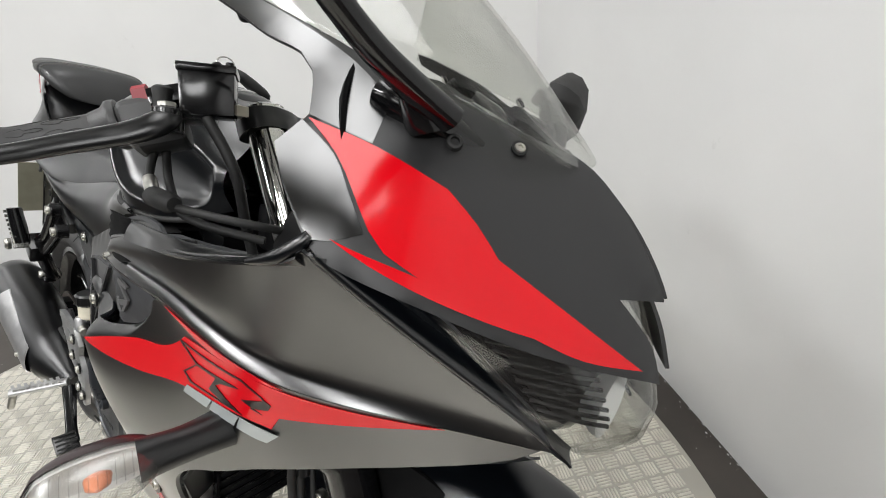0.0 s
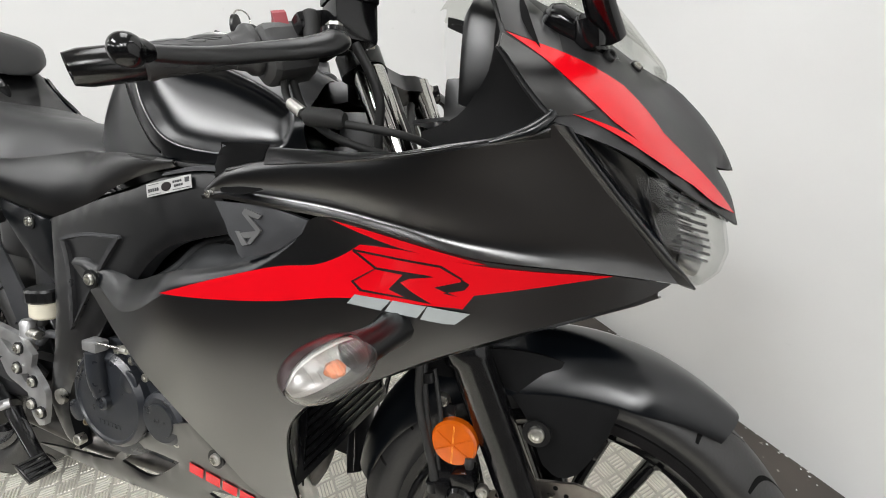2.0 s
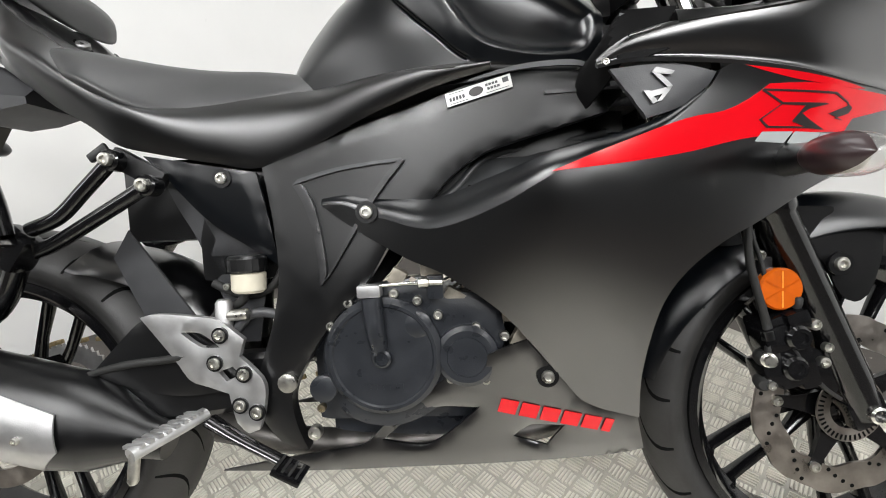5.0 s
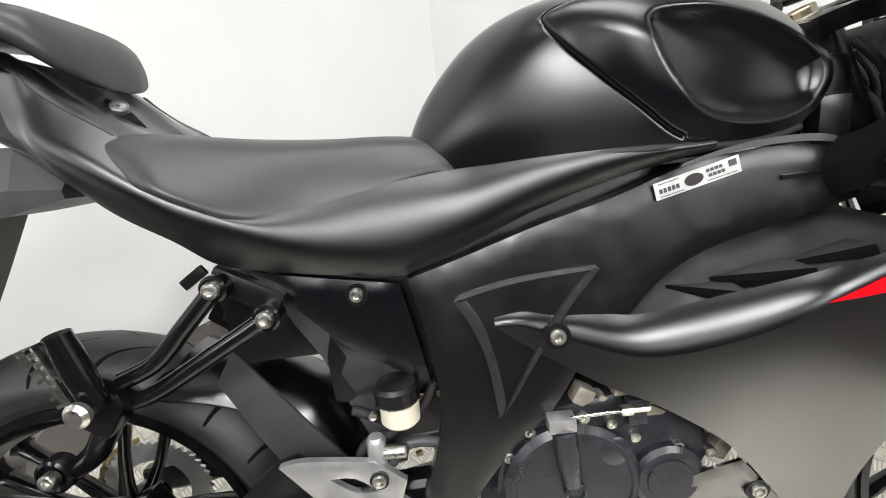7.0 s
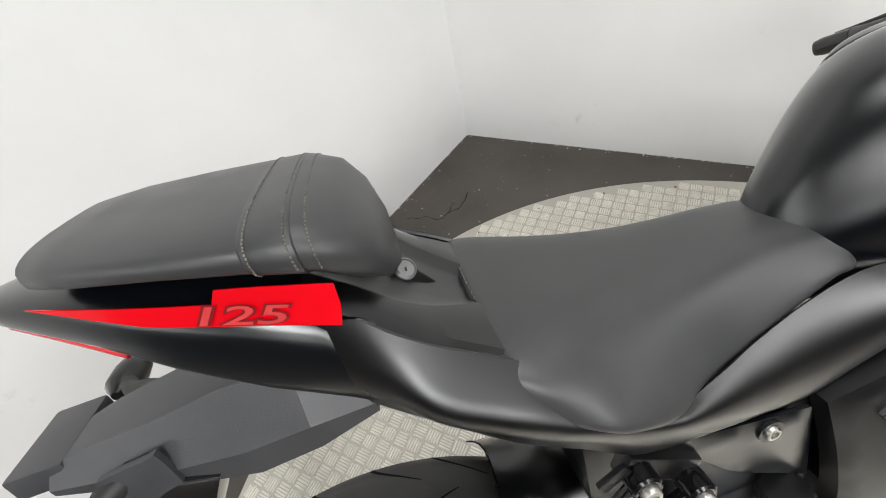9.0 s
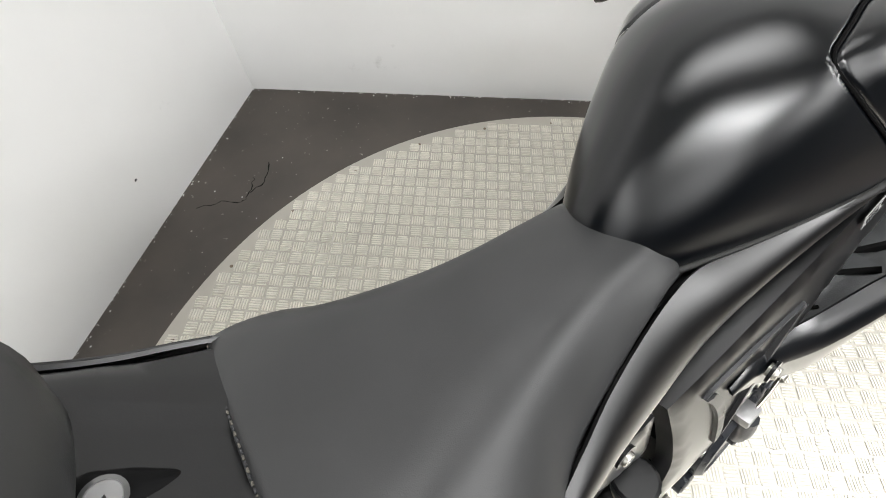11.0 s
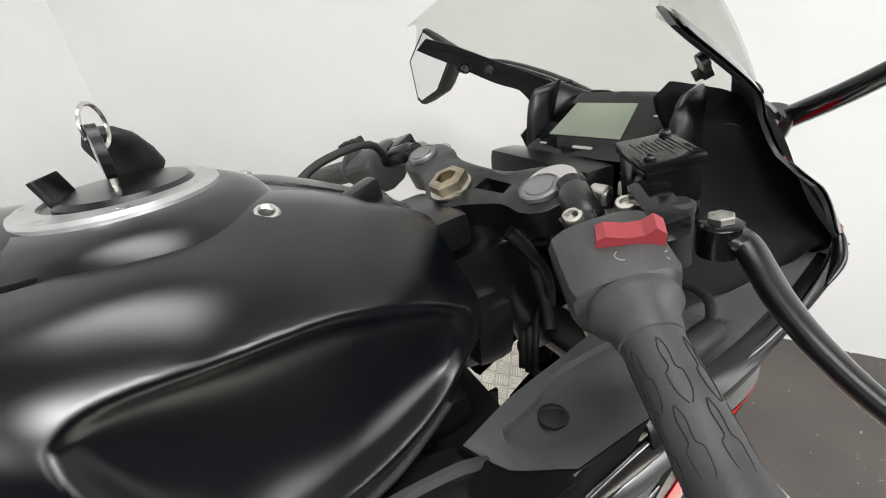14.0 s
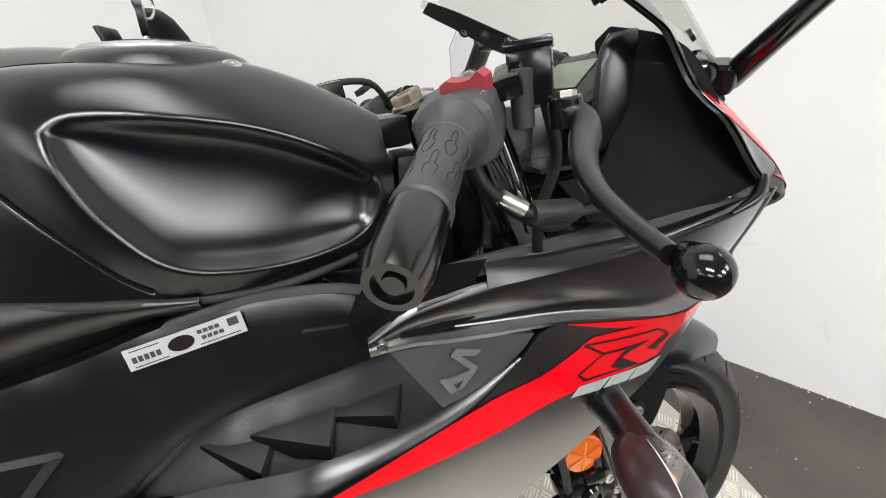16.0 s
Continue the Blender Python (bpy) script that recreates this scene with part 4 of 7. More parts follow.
# tail unit
TAIL = [(-.145, .010, .990, .983), (-.10, .036, .993, .966), (-.04, .064, .989, .938), (.0, .077, .981, .905), (.05, .088, .968, .868), (.10, .096, .950, .838), (.14, .102, .905, .815), (.19, .110, .855, .795), (.24, .112, .820, .770)]
loft("tail_cowl", [[(x, y, z) for y, z in around(w, zt, zb, 28, 3.2)] for x, w, zt, zb in TAIL], TANKP, bike, "black tail cowl", sharp=60)
TS = side(tps([(-.057, .97, -.066), (.0, .95, -.081), (.06, .95, -.0905), (.123, .94, -.101), (.123, .90, -.104), (.02, .93, -.084)]))
skin("red_decal", [(-.057, .991), (-.006, .979), (.051, .965), (.057, .974), (.084, .968), (.124, .958), (.123, .944), (.118, .929), (.071, .943), (.016, .959), (-.010, .970)], TS, RED, bike, "red tail decal", thick=.001, roll=0, step=.01, corner=30)
wide = None
for shade, grow, off, label in ((DKRED, .0016, .0016, "dark outline of the number"), (SALMON, .0003, .0022, "raised red number")):
    font = bpy.data.curves.new("number", "FONT")
    font.body, font.size, font.shear, font.resolution_u, font.offset = "125", .030, .35, 3, grow
    text_me = bpy.data.meshes.new_from_object(bpy.data.objects.new("number", font))
    wide = wide or max(q.co.x for q in text_me.vertices)
    pts = [TS(.031 + .066 * q.co.x / wide, .957 - .018 * q.co.x / wide + q.co.y * .66, off) for q in text_me.vertices]
    make("number_print", pts, [tuple(p.vertices) for p in text_me.polygons], shade, bike, label, smooth=False)
HUMP = [curve([(r[0], r[k]) for r in ((.10, .090, .955), (.125, .094, .934), (.145, .096, .914), (.160, .098, .900), (.175, .099, .886), (.20, .101, .868), (.225, .102, .850), (.24, .100, .838), (.27, .097, .818), (.30, .094, .800))]) for k in (1, 2)]


def hump_ring(x):
    """A section of the hump: a sunken channel between two ridges that draw together towards the seat."""
    w, z, c = HUMP[0](x), HUMP[1](x), max(.060 - .50 * max(x - .155, 0), .015)
    half = [(0, z - .008), (c * .5, z - .008), (c - .012, z - .007), (c + .001, z - .001), (c + .005, z), (c + (w - c) * .5, z - .001), (w - .010, z - .003), (w - .002, z - .010), (w, z - .03), (w, z - .08)]
    return [(x, -y, h) for y, h in half[::-1]] + [(x, y, h) for y, h in half[1:]]


loft("centre_hump", [hump_ring(float(x)) for x in np.linspace(.10, .295, 30)], PLASTIC, bike, "black hump with a sunken channel below the pillion seat", sharp=28)
loft("lock_pocket", [[(.156 + k, .001 + .011 * math.cos(t) * r, .892 - .86 * k + .011 * math.sin(t) * r) for t in (i * math.pi / 8 for i in range(16))] for k, r in ((-.012, .9), (.0, 1.25), (.012, .95), (.028, .2))], MATTBLK, bike, "dark pocket round the lock")
lathe("seat_lock", [(.010, -.006), (.010, .004), (.008, .006), (.0075, .004), (.001, .004)], (.160, -.006, .898), (.45, -.6, .66), CAPGREY, bike, "round key lock", seg=24)
make("key_slot", *block_mesh(Vector((.160, -.006, .898)) + Vector((.45, -.6, .66)).normalized() * .0042, (.0015, .008, .001), None, 0), RUBBER, bike)
tube("panel_seam", [(x, -SP_RIM[0](x) - .0002, SP_RIM[1](x)) for x in (.126, .13, .143, .167, .195, .214)], .0009, RUBBER, bike, mirror=True, seg=6)
tube("tail_lamp", [(-.105, -.028, .971), (-.065, -.045, .958), (-.03, -.058, .936)], .004, LAMPRED, bike, "thin red tail lamp edge", mirror=True, radii=[.002, .0045, .003])
# rear mudguard and plate holder
GUARD = [(.10, .050, .83, .800), (.045, .056, .865, .790), (-.01, .056, .868, .786), (-.075, .052, .858, .800), (-.13, .044, .852, .815), (-.175, .036, .842, .822)]
loft("rear_mudguard", [[(x, -w, zb), (x, -w * 1.02, zb + (zt - zb) * .35), (x, -w * .62, zt), (x, w * .62, zt), (x, w * 1.02, zb + (zt - zb) * .35), (x, w, zb)] for x, w, zt, zb in GUARD], GREYPL, bike, "dark grey angular rear mudguard", sharp=12)
block("light_bracket", (-.185, .012, .834), (.05, .08, .024), GREYPL, bike, bev=.004)
skin("guard_fin", [(-.07, .845), (-.12, .838), (-.150, .775), (-.172, .725), (-.165, .722), (-.13, .76), (-.095, .80), (-.065, .81)], side(lambda x, z: -.058 - .15 * max(.83 - z, 0)), GREYPL, bike, "grey fin beside the plate holder", mirror=True, thick=.006, roll=.002, step=.012)
HOLD = [(-.040, .800), (-.095, .815), (-.160, .805), (-.190, .752), (-.277, .592), (-.306, .540), (-.296, .528), (-.232, .528), (-.200, .572), (-.115, .690)]
loft("plate_holder", [[((x + .13) * k - .13, y, (z - .68) * k + .68) for x, z in rounded(HOLD, .012)] for y, k in ((-.052, .94), (-.0555, .985), (-.055, 1), (.055, 1), (.0555, .985), (.052, .94))], PLASTIC, bike, "black number plate holder with moulded holes", sharp=40)
for x, z in ((-.124, .794), (-.159, .738), (-.115, .757), (-.202, .682), (-.150, .665)):
    lathe("holder_hole", [(.009, -.001), (.009, .0015), (.0065, .0018), (.006, .0004), (.001, .0004)], (x, -.0558, z), (0, -1, 0), RUBBER, bike, seg=18)
PAX = ((.875, 0, -.483), (0, 1, 0), (.483, 0, .875))
block("number_plate", (-.243, -.028, .668), (.004, .160, .172), PLATEY, bike, "yellowish number plate seen from behind", axes=PAX, bev=.001)
tube("indicator_arm", [(-.10, -.045, .828), (-.15, -.085, .815), (-.19, -.115, .80), (-.21, -.14, .795)], .010, RUBBER, bike, mirror=True)
loft("rear_indicator", [[Vector((-.225, -.17, .79)) + Vector((math.cos(t) * .022 * r, k, math.sin(t) * .020 * r)) for t in (i * math.pi / 7 for i in range(14))] for k, r in ((.04, .3), (.025, .9), (0, 1), (-.025, .8), (-.038, .3))], PLASTIC, bike, mirror=True)

# ---- fuel tank: lines that run along it, as half widths and heights
def line3(rows):
    """Smooth width and height along the tank through a few (x, half width, height) rows."""
    a, b = curve([(r[0], r[1]) for r in rows]), curve([(r[0], r[2]) for r in rows])
    return lambda x: np.array((-a(x), b(x)))


T_EDGE = line3([(.490, .024, .772), (.515, .044, .775), (.56, .066, .779), (.60, .084, .781), (.648, .103, .783), (.68, .113, .784), (.72, .124, .783), (.762, .132, .782), (.80, .132, .779), (.85, .118, .777), (.90, .098, .782), (.945, .072, .800)])
T_FLANK = line3([(.490, .022, .783), (.515, .041, .800), (.56, .068, .822), (.60, .087, .836), (.648, .105, .846), (.68, .1145, .848), (.72, .1245, .842), (.762, .1355, .830), (.80, .136, .825), (.85, .124, .822), (.90, .106, .822), (.945, .081, .828)])
T_BOW = line3([(.490, .015, .790), (.515, .028, .828), (.56, .048, .866), (.60, .066, .894), (.648, .084, .9155), (.68, .091, .919), (.72, .096, .918), (.762, .101, .912), (.80, .103, .905), (.85, .094, .895), (.90, .080, .880), (.945, .060, .866)])
T_DECK = line3([(.490, .008, .792), (.515, .014, .844), (.56, .021, .895), (.60, .029, .9255), (.648, .037, .945), (.68, .042, .949), (.72, .047, .9485), (.762, .050, .9465), (.80, .049, .942), (.85, .046, .932), (.90, .040, .914), (.945, .030, .894)])
T_BACK = curve([(.490, .793), (.515, .849), (.56, .902), (.60, .932), (.648, .951), (.70, .955), (.75, .951), (.80, .946), (.85, .937), (.90, .918), (.945, .895)])
# the side cover: its gap below and above, its crease and its upper shoulder
C_LOW = line3([(.648, .086, .918), (.660, .090, .898), (.675, .101, .879), (.703, .119, .850), (.735, .130, .818), (.762, .137, .792), (.80, .137, .782), (.85, .122, .779), (.90, .100, .784), (.945, .073, .802)])
C_CREASE = line3([(.648, .0865, .920), (.660, .093, .914), (.68, .106, .905), (.706, .122, .890), (.735, .134, .877), (.762, .139, .864), (.80, .140, .856), (.85, .127, .853), (.90, .107, .848), (.945, .082, .846)])
C_SHOULDER = line3([(.648, .0855, .921), (.67, .090, .925), (.70, .101, .927), (.74, .108, .928), (.787, .107, .925), (.829, .096, .918), (.865, .087, .908), (.905, .076, .893), (.945, .058, .873)])
C_TOP = line3([(.648, .084, .923), (.67, .079, .929), (.70, .075, .938), (.74, .073, .944), (.78, .068, .945), (.80, .060, .944), (.815, .042, .944), (.83, .022, .943), (.86, .012, .935), (.90, .010, .918), (.945, .008, .895)])
MID = -.001  # the tank sits a little to the right of the wheel plane
ROWS = (30, 46, 34, 60)


def tank_section(x):
    """The right half of one cross section of the bare shell, from its lower edge to the middle."""
    p = [f(x) for f in (T_EDGE, T_FLANK, T_BOW, T_DECK)] + [np.array((MID, T_BACK(x)))]
    tang = [None] * 5
    for k in range(1, 4):
        a, b = p[k] - p[k - 1], p[k + 1] - p[k]
        la, lb = np.linalg.norm(a) + 1e-6, np.linalg.norm(b) + 1e-6
        tang[k] = (a / la * lb + b / lb * la) / (la + lb)
    tang[0] = p[1] - p[0]
    tang[0] = tang[0] / np.linalg.norm(tang[0])
    tang[4] = np.array((1.0, 0.0))
    out = []
    for k in range(4):
        L = np.linalg.norm(p[k + 1] - p[k])
        for i in range(ROWS[k]):
            t = i / ROWS[k]
            h = t * t * (3 - 2 * t)
            out.append(p[k] * (1 - h) + p[k + 1] * h + tang[k] * (L * t * (1 - t) ** 2) - tang[k + 1] * (L * t * t * (1 - t)))
    return out + [p[4]]


GU = np.linspace(.490, .945, 260)
half = np.array([[(x, *q) for q in tank_section(x)] for x in GU])


def soften(g, axis, sigma):
    """Even out the sections so that highlights run smoothly; borders stay where they are."""
    r = int(3 * sigma)
    w = np.exp(-.5 * (np.arange(-r, r + 1) / sigma) ** 2)
    w /= w.sum()
    g = np.moveaxis(g, axis, 0)
    head = 2 * g[:1] - g[r:0:-1]
    tail = 2 * g[-1:] - g[-2:-r - 2:-1]
    if axis == 1:
        tail = g[-2:-r - 2:-1] * np.array([1, -1, 1]) + np.array([0, 2 * MID, 0])
    long = np.concatenate([head, g, tail])
    out = sum(k * long[i:i + len(g)] for i, k in enumerate(w))
    return np.moveaxis(out, 0, axis)


def away(poly, pts):
    """Signed distance of each point from a closed outline, positive inside."""
    best = np.full(len(pts), 9.0)
    odd = np.zeros(len(pts), bool)
    for k in range(len(poly)):
        a, b = poly[k - 1], poly[k]
        w = b - a
        t = np.clip(((pts - a) @ w) / (w @ w + 1e-15), 0, 1)
        best = np.minimum(best, np.hypot(*(pts - a - t[:, None] * w).T))
        if a[1] != b[1]:
            odd ^= ((a[1] > pts[:, 1]) != (b[1] > pts[:, 1])) & (pts[:, 0] < (b[0] - a[0]) * (pts[:, 1] - a[1]) / (b[1] - a[1]) + a[0])
    return np.where(odd, best, -best)


half = soften(soften(half, 1, 4), 0, 6)


def normals(g):
    n = np.cross(np.gradient(g, axis=0), np.gradient(g, axis=1))
    n /= np.linalg.norm(n, axis=2, keepdims=True) + 1e-12
    return -n if n[140, 60, 1] > 0 else n


# the cover swells from its gap to a crease, runs over a shoulder and back to the gap above
nrm = normals(half)
swell = np.zeros(half.shape[:2])
on_cover = np.zeros(half.shape[:2], bool)
for i, x in enumerate(GU):
    if x < .650:
        continue
    sec = half[i, :, 1:]
    run = np.r_[0, np.cumsum(np.linalg.norm(np.diff(sec, axis=0), axis=1))]
    spot, rise = [], []
    for f in (C_LOW, C_CREASE, C_SHOULDER, C_TOP):
        q = f(x)
        k = int(np.argmin(((sec - q) ** 2).sum(1)))
        spot.append(run[k])
        rise.append(float((q - sec[k]) @ nrm[i, k, 1:]))
    rise[1] *= 1 + .35 * min(max((x - .67) / .05, 0), 1)
    a, c, sh, b = spot
    c, sh = max(c, a + .001), max(sh, c + .002, a + .002)
    b = max(b, sh + .001)
    t = np.clip((run - a) / (c - a), 0, 1)
    lower = rise[1] * t
    fine = catmull([(a, -rise[1] * .2), (c, rise[1]), (sh, max(rise[2], 0)), (b, .0005), (b + .02, .0005)], 12)
    upper = np.interp(run, [q[0] for q in fine], [q[1] for q in fine])
    on_cover[i] = (run >= a) & (run <= b)
    swell[i] = np.where(on_cover[i], np.where(run < c, lower, upper), 0) * min((x - .648) / .030, 1) ** .8
swell = np.clip(swell, 0, .03)[:, :, None] * np.ones(3)
swell = soften(soften(swell, 1, 1.2), 0, 3.0)[:, :, :1]
half = half + nrm * swell


# the scoop for the knee: a soap film stretched over its rim, pressed in like a dish
RIM = [(.733, .898), (.736, .880), (.745, .857), (.757, .837), (.777, .812), (.804, .799), (.852, .793), (.900, .797), (.926, .808), (.937, .83), (.934, .852), (.905, .871), (.865, .889), (.829, .899), (.787, .905), (.748, .906)]
nrm = normals(half)
xz = half[:, :, (0, 2)].reshape(-1, 2)
hd = away(np.array(rounded(RIM, .003)), xz).reshape(half.shape[:2])
hd[half[:, :, 1] > -.06] = -1
sc_inside = hd > 0
film, dish = half.copy(), np.zeros(hd.shape)
for _ in range(2600):
    film[sc_inside] = ((np.roll(film, 1, 0) + np.roll(film, -1, 0) + np.roll(film, 1, 1) + np.roll(film, -1, 1)) / 4)[sc_inside]
    dish[sc_inside] = ((np.roll(dish, 1, 0) + np.roll(dish, -1, 0) + np.roll(dish, 1, 1) + np.roll(dish, -1, 1)) / 4)[sc_inside] + 1e-3
dish /= dish.max()
press = nrm[sc_inside].mean(0)
press /= np.linalg.norm(press)
sink = .019 * np.sqrt(np.clip(dish, 0, 1)) * (1 - np.exp(-np.clip(hd, 0, 1) / .006))
ease = np.clip(hd / .010, 0, 1)
ease = (ease * ease * (3 - 2 * ease))[:, :, None]
half = half * (1 - ease) + film * ease - press * sink[:, :, None]
# the gap between shell and side cover, pressed into the surface
first = int(np.argmax(GU >= .650))


seam_pts = [half[i, int(np.argmax(on_cover[i]))] for i in range(int(np.argmin(abs(GU - .768))), first, -4)] + [half[i, sum(ROWS) - int(np.argmax(on_cover[i][::-1]))] for i in range(first, int(np.argmin(abs(GU - .826))), 4)]
seam_pts = np.array(seam_pts)
seam_pts[1:-1] = (seam_pts[:-2] + 2 * seam_pts[1:-1] + seam_pts[2:]) / 4
seam_line = np.array(catmull(list(seam_pts), 5))
reach = np.full(half.shape[:2], 9.0)
for q in seam_line:
    reach = np.minimum(reach, np.linalg.norm(half - q, axis=2))
nrm = normals(half)
half = half + nrm * (np.where(on_cover, .0012, 0) * np.clip(reach / .004, 0, 1) - .0034 * np.exp(-(reach / .0017) ** 2))[:, :, None]
half[:, -1, 1] = MID
tube("tank_seam", list(seam_line[::2]), .0015, GROOVE, bike, "dark gap round the side cover", seg=6, per=1)


nv = half.shape[1]
allv = [tuple(q) for q in half.reshape(-1, 3)]
shell, cover = [], []
for i in range(len(GU) - 1):
    for j in range(nv - 1):
        q = (i * nv + j, (i + 1) * nv + j, (i + 1) * nv + j + 1, i * nv + j + 1)
        (cover if on_cover[i, j] else shell).append(q)
fine_n = normals(half).reshape(-1, 3)


def tank_piece(name, faces, side_sign, label):
    """One piece of the tank with the smooth normals of the whole grid."""
    used = sorted({i for q in faces for i in q})
    back = {a: b for b, a in enumerate(used)}
    v = [(allv[i][0], MID + (allv[i][1] - MID) * side_sign, allv[i][2]) for i in used]
    f = [tuple(back[i] for i in q) for q in faces]
    a, b, c = (Vector(allv[i]) for i in faces[len(faces) // 2][:3])
    n = Vector(fine_n[faces[len(faces) // 2][0]])
    if ((b - a).cross(c - a).dot(n) < 0) == (side_sign > 0):
        f = [q[::-1] for q in f]
    ob = make(name, v, f, TANKP, bike, label, sharp=179)
    ob.data.normals_split_custom_set_from_vertices([(fine_n[i][0], fine_n[i][1] * side_sign, fine_n[i][2]) for i in used])


for nm, fs, lab in (("tank_shell", shell, "satin black fuel tank"), ("tank_cover", cover, "satin black tank side cover with a knee scoop")):
    tank_piece(nm, fs, 1, lab)
    tank_piece(nm, fs, -1, lab)
lathe("filler_mound", [(.078, -.014), (.072, -.006), (.063, -.001), (.054, .002), (.050, .001), (.001, .001)], (.765, -.003, .9500), (-.03, 0, 1), TANKP, bike, "raised rim round the filler", seg=56, sharp=60)
lathe("cover_bolt", [(.0075, -.003), (.0075, .0006), (.0065, .0018), (.0048, .002), (.0036, .0006), (.001, .0006)], Vector((.832, -.055, .9385)), (.1, -.42, .9), STEEL, bike, "dished steel bolt", mirror=True)
tube("tank_edge", [half[int(np.argmin(abs(GU - x))), 0] + (0, -.001, -.002) for x in (.52, .58, .66, .75, .84, .91)], .004, RUBBER, bike, "black rubber edge below the tank", mirror=True)

# filler cap
CAPC, CAPN = Vector((.765, -.003, .9525)), Vector((-.03, 0, 1)).normalized()
v, f = lathe_mesh([(.052, -.008), (.0515, .001), (.049, .003), (.037, .0035), (.036, .001), (.036, -.006)], CAPC, CAPN, 64, True)
make("filler_ring", v, f, ALU, bike, "brushed aluminium filler ring", sharp=30)
lathe("filler_cap", [(.0355, -.004), (.0355, .002), (.033, .005), (.020, .0055), (.001, .006)], CAPC + Vector((.004, 0, .001)), CAPN, PLASTIC, bike, "black filler cap", seg=40)
block("cap_flap", CAPC + Vector((-.026, .0, .008)), (.004, .026, .020), PLASTIC, bike, "raised black key flap", axes=((.95, -.2, .25), (.2, .95, 0), (-.35, 0, 1)), bev=.0015)
for i in range(7):
    t = 2 * math.pi * i / 7 + .35
    bolt(CAPC + Vector((math.cos(t) * .043, math.sin(t) * .043, .0008 - .03 * -math.cos(t) * .043)), CAPN, .0038, bike, STEEL)
# ignition key with its ring and fob
KEY = Vector((.775, -.006, .956))
key = new("ignition_key")
key.parent = None
key.matrix_world = bike.matrix_world
tagged(key, "black-headed key with ring and fob in the filler cap", "key")
block("blade", KEY + Vector((-.010, 0, .004)), (.0025, .008, .022), ZINC, key, bev=.0005)
v, f = lathe_mesh([(.006, -.003), (.0105, -.0025), (.0105, .0025), (.006, .003)], KEY + Vector((-.010, -.002, .022)), (1, .2, 0), 24)
v = [Vector((q[0], q[1], KEY.z + .022 + (q[2] - KEY.z - .022) * 1.4)) for q in v]
make("key_head", v, f, PLASTIC, key, "black plastic key head")
ringpts = [KEY + Vector((-.010, .010, .034)) + Vector((math.cos(t) * .004, math.cos(t) * .012, math.sin(t) * .012)) for t in (i * 2 * math.pi / 20 for i in range(21))]
make("key_ring", *tube_mesh(ringpts, .0012, 6, 2), STEEL, key, "steel split ring")
FD, FU, FN = Vector((.15, .85, -.55)).normalized(), Vector((1, -.15, 0)).normalized(), Vector((.1, .5, .85)).normalized()
loft("key_fob", [[KEY + Vector((-.006, .050, .012)) + FD * k + FU * (math.cos(t) * .017 * r) + FN * (math.sin(t) * .009 * r) for t in (i * math.pi / 10 for i in range(20))]
                 for k, r in ((-.034, .25), (-.03, .6), (-.02, .88), (0, 1), (.018, .97), (.028, .7), (.032, .2))], RUBBER, key, "black rubber key fob")

# ---- nose cowl: right half over a slanted plane, then its mirror image
S2 = math.sqrt(.5)
COWL_C = [(1.435, -.012, .757), (1.422, 0, .820), (1.386, 0, .870), (1.333, 0, .911), (1.31, -.044, .905), (1.297, -.08, .897), (1.195, -.149, .912), (1.204, -.178, .889), (1.28, -.165, .846), (1.171, -.132, .961), (1.104, -.130, 1.0), (1.04, -.14, 1.02), (1.39, -.06, .80), (1.245, -.178, .845), (1.36, -.10, .805)]
COWL_H = tps([((x + y) * S2, z, (x - y) * S2) for x, y, z in COWL_C])


def cowl_lift(u, v, d):
    w = COWL_H(u, v) + d
    x, y = (u + w) * S2, (u - w) * S2
    return (x, min(y, -.0003), v)


COWL = [(.632, 1.012), (.645, 1.004), (.668, .991), (.7036, .969), (.732, .957), (.742, .945), (.744, .914), (.728, .894), (.738, .867), (.756, .838), (.766, .830), (.82, .813), (.899, .785), (.998, .759), (.989, .785), (.962, .815), (.980, .8145), (.998, .8135), (.9985, .815), (.985, .846), (.957, .897), (.915, .914), (.875, .929), (.835, .950),
        (.80, .952), (.76, .970), (.715, .991), (.67, 1.013), (.645, 1.022)]
skin("nose_cowl", COWL, cowl_lift, COWLP, bike, "matte black nose cowl", mirror=True, thick=.0035, roll=.003, step=.011)
skin("red_decal", [(.745, .912), (.794, .897), (.840, .876), (.859, .857), (.873, .838), (.922, .8075), (.979, .7715), (.931, .7815), (.887, .7995), (.842, .818), (.803, .839), (.793, .850), (.781, .870), (.768, .890)], cowl_lift, RED, bike, "red slanted cowl decal", mirror=True, thick=.0006, roll=0, step=.010, off=.0012, corner=14)
skin("red_decal", [(.771, .8425), (.813, .831), (.866, .8125), (.93, .787), (.884, .799), (.838, .8145), (.803, .8285)], cowl_lift, RED, bike, "thin red cowl stripe", mirror=True, thick=.0006, roll=0, step=.008, off=.0012, corner=30)
# glossy ear and side cheek of the cowl
skin("cowl_cheek", [(.728, .8935), (.741, .910), (.766, .890), (.779, .868), (.790, .848), (.770, .841), (.757, .840), (.740, .867)], cowl_lift, PAINT, bike, "satin black cowl cheek", mirror=True, thick=.001, roll=.0006, step=.009, off=.0012)
skin("cowl_ear", [(.634, 1.011), (.646, 1.005), (.669, .992), (.7045, .970), (.733, .958), (.743, .945), (.745, .914), (.79, .899), (.80, .93), (.77, .957), (.72, .986), (.67, 1.011), (.645, 1.020)], cowl_lift, PAINT, bike, "satin black cowl ear", mirror=True, thick=.001, roll=.0006, step=.011, off=.001)
